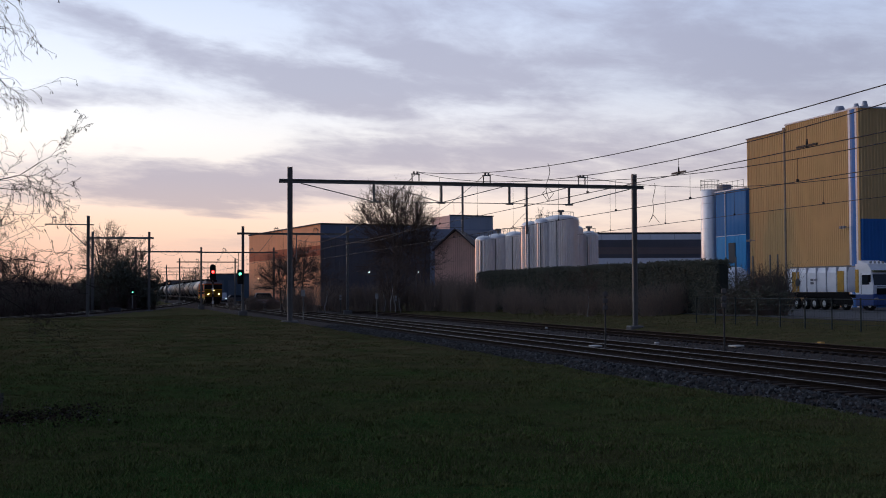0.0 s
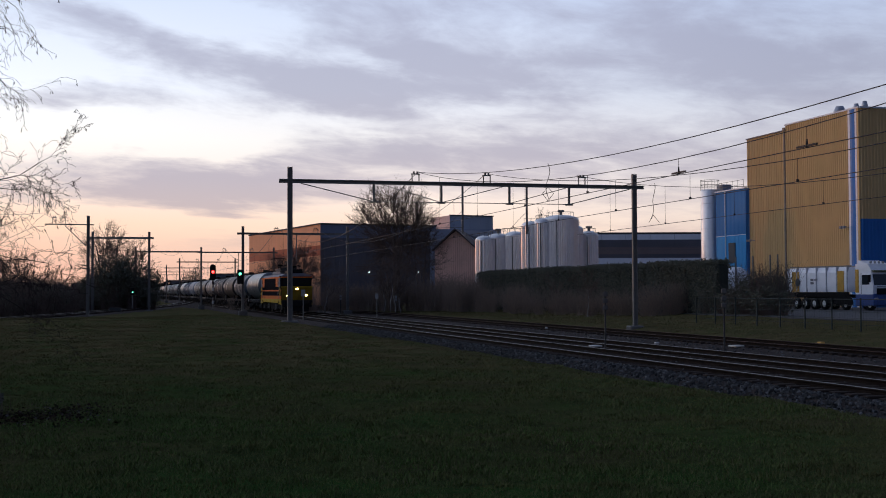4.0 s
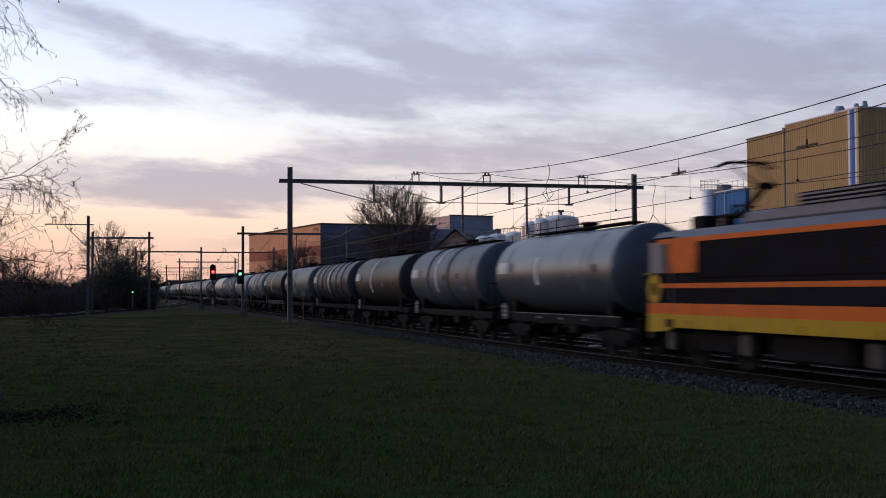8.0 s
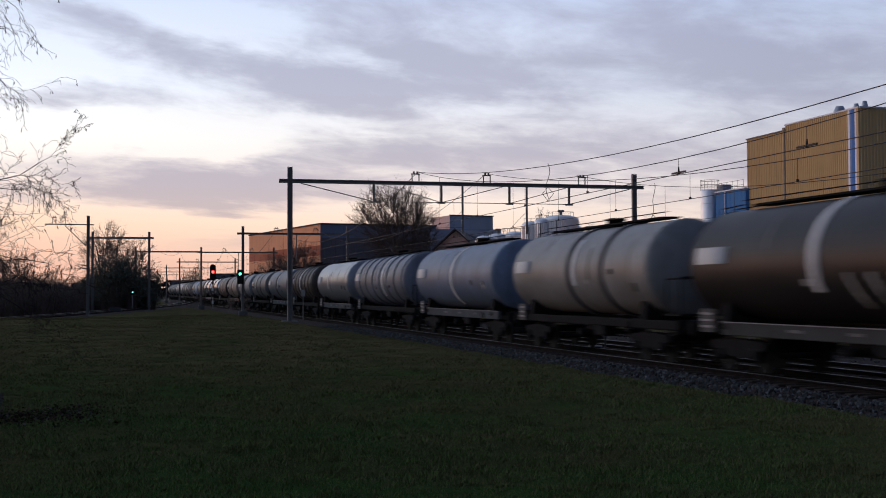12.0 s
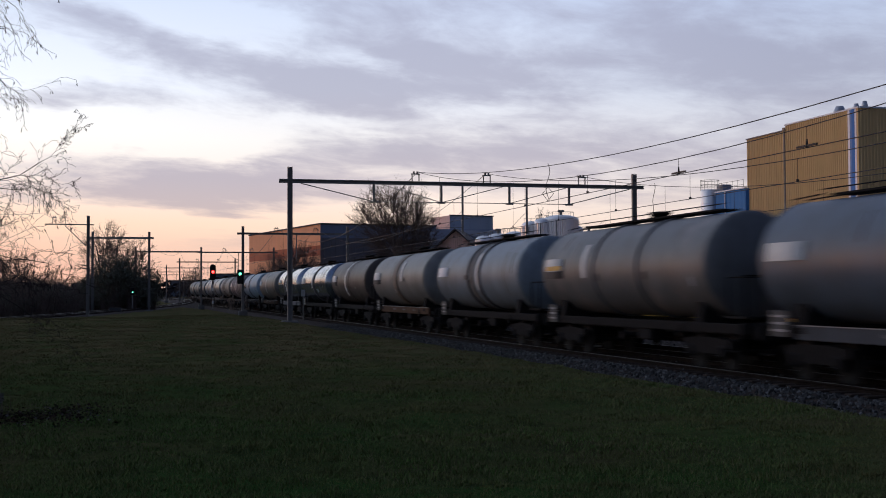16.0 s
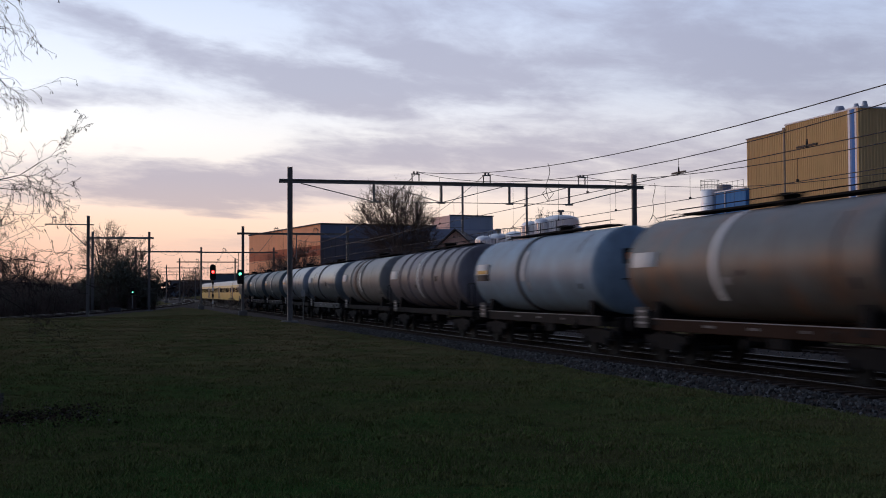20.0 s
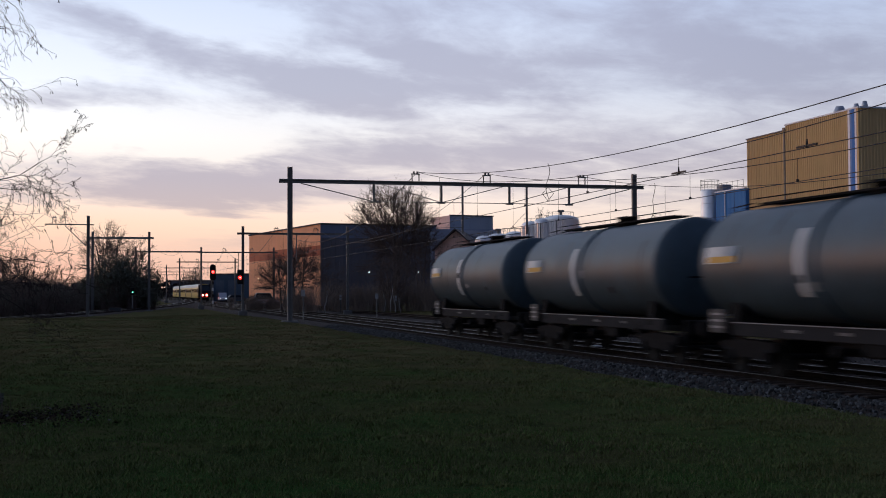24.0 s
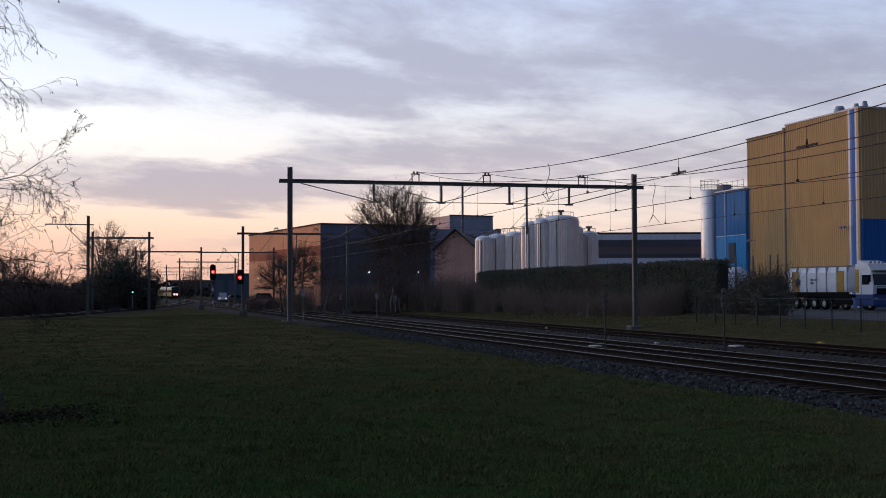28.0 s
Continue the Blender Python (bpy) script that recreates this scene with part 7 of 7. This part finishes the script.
def locomotive():
    """Four-axle electric locomotive with raked cab windows. Origin under its middle."""
    t = thing("electric_locomotive", "orange, black and yellow electric freight locomotive", "locomotive")
    L, W = 16.2, 2.9
    h = L / 2
    y = W / 2
    # body shell between the cabs
    part("body", Shape().box(0, 0, 2.32, L - 3.6, W, 2.5, bevel=0.06), LOCO_BLACK, t, "black body side")
    # side bands, both sides
    for sg in (-1, 1):
        yy = sg * (y + 0.008)
        part("skirt", Shape().box(0, yy, 1.27, L - 0.3, 0.04, 0.36), YELLOW, t, "yellow lower skirt")
        part("orange_band", Shape().box(0, yy, 1.605, L - 0.3, 0.03, 0.31), ORANGE, t)
        part("orange_line", Shape().box(0, yy, 2.25, L - 0.5, 0.03, 0.13), ORANGE, t)
        part("orange_line", Shape().box(0, yy, 3.5, L - 1.6, 0.03, 0.13), ORANGE, t)
        for x, w, xw in ((-5.75, 1.7, -6.78), (5.1, 2.0, 5.82)):
            part("door_panel", Shape().box(x, yy, 3.03, w, 0.03, 0.86, bevel=0.01), ORANGE, t, "orange panel")
            part("window", Shape().box(xw, yy * 1.012, 3.1, 0.36, 0.02, 0.6, bevel=0.008), mat("cab_side_glass", (0.015, 0.016, 0.018), 0.4, 0, 0, 1, 0, spec=0.1), t)
            part("door_line", Shape().box(x + 0.42 * w, yy * 1.012, 2.0, 0.025, 0.012, 2.2), LOCO_BLACK, t, "door gap")
        for k in range(2):
            part("running_mark", Shape().box(5.05, yy * 1.013, 3.2 - 0.16 * k, 0.36 - 0.1 * k, 0.012, 0.07), mat("faded_white", (0.55, 0.5, 0.45), 0.6), t, "small pale printed mark")
        part("grille", Shape().box(-0.4, yy, 2.92, 9.0, 0.035, 0.94, bevel=0.01), LOCO_BLACK, t, "long black ventilation grille")
        gr = Shape()
        for k in range(10):
            gr.box(-0.4, yy * 1.012, 2.5 + 0.093 * k, 8.9, 0.02, 0.035)
        part("louvre", gr, LOCO_BLACK, t)
        for x in (-h + 0.55, h - 1.0):
            part("shield_emblem", Shape().prism([(x + 0.44 * math.cos(a), 2.16 + 0.44 * math.sin(a)) for a in np.linspace(0, 2 * math.pi, 9)[:-1]], min(yy, yy + 0.02 * sg), max(yy, yy + 0.02 * sg), "y"), YELLOW, t, "yellow emblem")
            part("emblem_centre", Shape().prism([(x + 0.2 * math.cos(a), 2.16 + 0.2 * math.sin(a)) for a in np.linspace(0, 2 * math.pi, 9)[:-1]], min(yy, yy + 0.03 * sg), max(yy, yy + 0.03 * sg), "y"), LOCO_BLACK, t)
        for e in (-1, 1):
            part("corner_step", Shape().prism([(e * 6.2, 1.12), (e * 6.75, 0.98), (e * 7.95, 0.92), (e * 7.95, 1.3), (e * 6.2, 1.3)], yy - 0.03, yy + 0.03, "y"), YELLOW, t, "yellow corner step")
            part("step_recess", Shape().box(e * 6.55, yy * 1.02, 1.2, 0.42, 0.05, 0.22, bevel=0.02), LOCO_BLACK, t, "dark step opening")
            part("hand_rail", Shape().tube((e * 6.32, yy * 1.04, 1.5), (e * 6.32, yy * 1.04, 2.9), 0.018, n=6), LOCO_GREY, t)
        for x in (-5.4, -3.0, 0.2, 3.2, 5.2):
            part("lifting_lug", Shape().box(x, yy * 1.02, 1.2, 0.16, 0.08, 0.2, bevel=0.02), YELLOW, t)
    # cabs: raked back below the roof
    for sg in (-1, 1):
        prof = [(sg * (h - 1.8), 1.05), (sg * (h - 0.1), 1.05), (sg * h, 1.7), (sg * (h - 0.05), 2.56), (sg * (h - 0.5), 2.66), (sg * (h - 0.12), 3.55), (sg * (h - 0.5), 3.62), (sg * (h - 1.8), 3.62)]
        part("cab", Shape().prism(prof, -y, y, "y"), LOCO_BLACK, t, "black cab")
        # Darker copy of the side yellow: the front's shade is in its colour.
        part("front_panel", Shape().prism([(sg * (h - 0.05), 1.35), (sg * (h + 0.02), 1.7), (sg * (h - 0.02), 2.57), (sg * (h - 0.2), 2.57), (sg * (h - 0.2), 1.35)], -y + 0.02, y - 0.02, "y"), mat("front_yellow_shaded", (0.21, 0.13, 0.012), 0.7, 0, 0.3, 2.0, 0.0, streak=0.4, spec=0.1), t, "streaked yellow front with shade in its colour")
        part("cab_side_grey", Shape().box(sg * (h - (1.5 if sg > 0 else 0.72)), 0, 3.05, 0.98, W + 0.03, 0.9, bevel=0.02), LOCO_GREY, t)
        part("front_line", Shape().box(sg * (h - 0.1), 0, 3.5, 0.06, W - 0.04, 0.1), ORANGE, t, "orange line over the windscreen")
        part("front_ledge", Shape().box(sg * (h - 0.02), 0, 2.585, 0.14, W + 0.06, 0.08, bevel=0.02), YELLOW, t)
        part("windscreen_wiper", Shape().tube((sg * (h - 0.4), -0.5, 2.62), (sg * (h - 0.22), -0.9, 3.2), 0.015, n=4).tube((sg * (h - 0.4), 0.8, 2.62), (sg * (h - 0.22), 0.45, 3.2), 0.015, n=4), BLACK, t)
        part("windscreen", Shape().add([(sg * (h - 0.46), -y + 0.15, 2.7), (sg * (h - 0.46), y - 0.15, 2.7), (sg * (h - 0.14), y - 0.18, 3.45), (sg * (h - 0.14), -y + 0.18, 3.45)], [(0, 1, 2, 3)]), GLASS, t)
        part("windscreen_pillar", Shape().box(sg * (h - 0.28), 0, 3.05, 0.06, 0.1, 0.9, bevel=0.02), LOCO_BLACK, t)
        part("buffer_beam", Shape().box(sg * (h - 0.1), 0, 1.02, 0.4, W - 0.1, 0.6, bevel=0.05), BLACK, t)
        part("rail_guard", Shape().box(sg * (h - 0.15), 0, 0.5, 0.12, 2.3, 0.45, bevel=0.03), BLACK, t)
        for b in (-0.875, 0.875):
            part("buffer", buffer_mesh(), None, t, m=pose(sg * (h + 0.1), b, 1.04, 0, 0, 0 if sg > 0 else 180))
        for b, z, r in ((-0.87, 1.8, 0.115), (0.87, 1.8, 0.115), (0.0, 2.4, 0.115)):
            lit = sg > 0
            part("headlight", Shape().lathe([(0.0, r + 0.04), (0.06, r + 0.03), (0.06, r)], 20, "x", pose(sg * (h + 0.01), b, z) @ Matrix.Diagonal((sg, 1, 0.8, 1))), BLACK, t)
            part("headlight_lens", Shape().lathe([(0.05, 0.001), (0.045, r * 0.6), (0.03, r)], 20, "x", pose(sg * (h + 0.01), b, z) @ Matrix.Diagonal((sg, 1.15, 0.75, 1))), WARM_LAMP if lit else LENS_OFF, t, "glowing headlight" if lit else "")
        part("roof_box", Shape().box(sg * (h - 1.05), 0.15, 4.02, 0.75, 1.0, 0.46, bevel=0.05), UNDER, t, "dark roof air box")
    # roof
    part("roof", Shape().prism([(-y + 0.02, 3.57), (-y + 0.35, 3.8), (-0.6, 3.86), (0.6, 3.86), (y - 0.35, 3.8), (y - 0.02, 3.57)], -h + 0.25, h - 0.25, "x"), LOCO_GREY, t, "grey roof")
    part("roof_hatch", Shape().box(-0.4, 0, 3.98, 6.0, 1.7, 0.3, bevel=0.06), LOCO_GREY, t)
    part("roof_louvre_box", Shape().prism([(-0.95, 4.0), (-0.95, 4.44), (2.6, 4.44), (3.5, 4.0)], -0.8, 0.8, "y"), UNDER, t, "dark louvred roof box")
    lv = Shape()
    for k in range(4):
        lv.box(0.8, -0.82, 4.08 + 0.1 * k, 3.4, 0.04, 0.045)
    part("roof_louvre", lv, LOCO_GREY, t, "grey louvre slats")
    for x in (-5.0, 2.4):
        part("roof_switch", Shape().tube((x, -0.3, 3.9), (x, -0.3, 4.45), 0.09, 0.05, n=8).tube((x, -0.3, 4.42), (x + 1.2, -0.3, 4.3), 0.03, n=6), UNDER, t, "roof isolator switch")
    part("roof_bus_bar", Shape().tube((-6.8, 0.55, 4.25), (6.0, 0.55, 4.25), 0.025, n=6), UNDER, t)
    gr = Shape()
    for k in range(7):
        gr.tube((-3.6, -0.75 + 0.25 * k, 4.12), (2.8, -0.75 + 0.25 * k, 4.12), 0.03, n=5)
    for x in (-3.4, -1.6, 0.4, 2.6):
        gr.box(x, 0, 4.1, 0.06, 1.7, 0.08)
    part("resistor_bank", gr, UNDER, t)
    for x in (-5.2, -3.9, 4.4, 5.5):
        for b in (-0.5, 0.5):
            part("insulator", Shape().lathe([(3.84, 0.08), (3.92, 0.12), (3.98, 0.07), (4.05, 0.12), (4.12, 0.06)], 10, "z", pose(x, b, 0)), mat("insulator_brown", (0.10, 0.05, 0.03), 0.3), t)
    # pantographs: rear one raised to the wire, front one folded
    def pantograph(x0, up):
        top = 5.58 if up else 4.7
        p = part("pantograph", Shape().box(x0, 0, 4.14, 1.5, 1.2, 0.06).tube((x0 - 0.7, -0.5, 4.14), (x0 - 0.7, 0.5, 4.14), 0.05, n=8), UNDER, t, "raised pantograph" if up else "folded pantograph")
        kx = x0 + (0.75 if up else 1.1)
        kz = (4.14 + top) / 2 if up else 4.5
        ar = Shape().tube((x0 - 0.7, -0.08, 4.16), (kx, -0.08, kz), 0.045, n=6).tube((x0 - 0.7, 0.08, 4.16), (kx, 0.08, kz), 0.045, n=6)
        ar.tube((kx, -0.2, kz), (x0 - 0.35, -0.45, top - 0.08), 0.03, n=6).tube((kx, 0.2, kz), (x0 - 0.35, 0.45, top - 0.08), 0.03, n=6).box(kx, 0, kz, 0.16, 0.5, 0.16, bevel=0.03)
        part("arm", ar, UNDER, p)
        hd = Shape()
        for dx in (-0.5, -0.2):
            for a, b in (((-0.55, 0.0), (0.55, 0.0)), ((0.55, 0.0), (0.85, -0.16)), ((-0.55, 0.0), (-0.85, -0.16))):
                hd.tube((x0 + dx, a[0], top + a[1]), (x0 + dx, b[0], top + b[1]), 0.03, n=6)
        part("collector_head", hd, UNDER, p)
    pantograph(-4.55, True)
    pantograph(4.95, False)
    # running gear
    for x in (-4.7, 4.7):
        b = part("bogie", bogie_mesh(), None, t, m=pose(x, 0, 0.06) @ Matrix.Diagonal((1.3, 1.05, 1.05, 1)))
        for dx in (-1.0, 1.0):
            part("wheelset", wheelset_mesh(), None, b, m=pose(dx, 0, 0.46))
    part("battery_box", Shape().box(0, 0, 0.72, 3.4, 2.3, 0.6, bevel=0.05), UNDER, t)
    for x in (-6.9, -2.7, 2.7, 6.9):
        for b in (-1.15, 1.15):
            part("brake_rigging", Shape().tube((x, b, 0.35), (x + 0.5, b, 0.75), 0.05, n=6).tube((x - 0.3, b, 0.5), (x + 0.3, b, 0.5), 0.07, n=8), UNDER, t)
            part("sand_box", Shape().box(x, b, 0.72, 0.4, 0.3, 0.55, bevel=0.04), mat("dull_grey", (0.08, 0.076, 0.072), 0.7), t)
    return t


def front_at(t):
    return FRONT_AT_7 + SPEED * (t - 7.0)


def freight_train():
    loco = locomotive()
    MOVING.append((loco, [(float(t), line_pose(front_at(t) - 8.1)) for t in np.arange(0, SECONDS + 0.01, 1.0)]))
    prev = 16.2 + 0.55
    for rear, look_of in WAGONS:
        rear_end = rear + 0.55
        length = rear_end - prev + 0.6
        w = tank_wagon(length, **look_of)
        mid = (prev + rear_end) / 2 + 0.05
        MOVING.append((w, [(float(t), line_pose(front_at(t) - mid)) for t in np.arange(0, SECONDS + 0.01, 1.0)]))
        prev = rear_end + 0.0


TAIL_RED = lamp_mat("tail_light", (1.0, 0.06, 0.05), 26.0)
TRAIN_YELLOW = mat("coach_yellow", (0.62, 0.42, 0.07), 0.4, 0, 0.12, 0.6, 0.0, streak=0.2)
COACH_WHITE = mat("coach_pale", (0.5, 0.5, 0.47), 0.4, 0, 0.12, 0.6, 0.0, streak=0.2)


def coach(label, lead=False, tail=False):
    """Passenger coach; +x is the way it travels."""
    t = thing("passenger_coach", label, "train coach", group="coaches of the passenger train")
    L = 25.0
    h = L / 2 - 0.25
    sec = [(-1.4, 0.9), (-1.42, 1.9), (-1.4, 3.0), (-1.2, 3.75), (-0.7, 4.1), (0.7, 4.1), (1.2, 3.75), (1.4, 3.0), (1.42, 1.9), (1.4, 0.9)]
    part("body", Shape().prism(sec, -h, h, "x"), TRAIN_YELLOW, t, "yellow body")
    part("roof", Shape().prism([(-1.36, 3.35), (-1.22, 3.78), (-0.72, 4.14), (0.72, 4.14), (1.22, 3.78), (1.36, 3.35)], -h + 0.05, h - 0.05, "x"), COACH_WHITE, t, "pale roof")
    for sg in (-1, 1):
        for x in np.linspace(-h + 2.6, h - 2.6, 9):
            part("window", Shape().box(x, sg * 1.41, 2.55, 1.6, 0.05, 0.8, bevel=0.02), GLASS, t)
        for x in (-h + 1.1, h - 1.1):
            part("door", Shape().box(x, sg * 1.41, 2.1, 0.9, 0.05, 2.1, bevel=0.02), mat("coach_door", (0.02, 0.04, 0.12), 0.5), t, "blue door")
    for x in (-h + 3.2, h - 3.2):
        b = part("bogie", bogie_mesh(), None, t, m=pose(x, 0, 0))
        for dx in (-0.9, 0.9):
            part("wheelset", wheelset_mesh(), None, b, m=pose(dx, 0, 0.46))
    part("underframe_box", Shape().box(0, 0, 0.7, 10, 2.3, 0.6, bevel=0.05), UNDER, t)
    if tail:
        part("rear_wall", Shape().prism([(-h - 0.9, 1.0), (-h + 0.02, 1.0), (-h + 0.02, 4.0), (-h - 0.25, 3.8), (-h - 0.75, 2.5)], -1.38, 1.38, "y"), LOCO_BLACK, t, "dark rear cab")
        part("windscreen", Shape().add([(-h - 0.76, -1.15, 2.55), (-h - 0.76, 1.15, 2.55), (-h - 0.3, 1.05, 3.7), (-h - 0.3, -1.05, 3.7)], [(0, 1, 2, 3)]), GLASS, t)
        for b in (-0.45, 0.45):
            part("tail_light", Shape().lathe([(-0.05, 0.001), (-0.03, 0.2), (0.0, 0.26)], 14, "x", pose(-h - 0.88, b, 1.55)), TAIL_RED, t, "lit red tail light")
    if lead:
        part("nose", Shape().prism([(h - 0.02, 1.0), (h + 1.0, 1.0), (h + 0.85, 2.4), (h + 0.3, 3.9), (h - 0.02, 4.05)], -1.38, 1.38, "y"), COACH_WHITE, t, "pale nose")
    return t


def passenger_train():
    for k in range(5):
        c = coach("yellow passenger coach with a dark rear cab and red tail lights" if k == 4 else "yellow passenger coach with a pale roof", lead=k == 0, tail=k == 4)
        rows = []
        for t in np.arange(0, SECONDS + 0.01, 1.0):
            s = -247.5 - 33.2 * (t - 23.5) - 13.0 - 25.0 * (4 - k)
            rows.append((float(t), line_pose(s, 4.05, -0.09, 180.0)))
        MOVING.append((c, rows))


freight_train()
passenger_train()


def motions():
    for ob, rows in MOVING:
        walk(ob, rows)


motions()
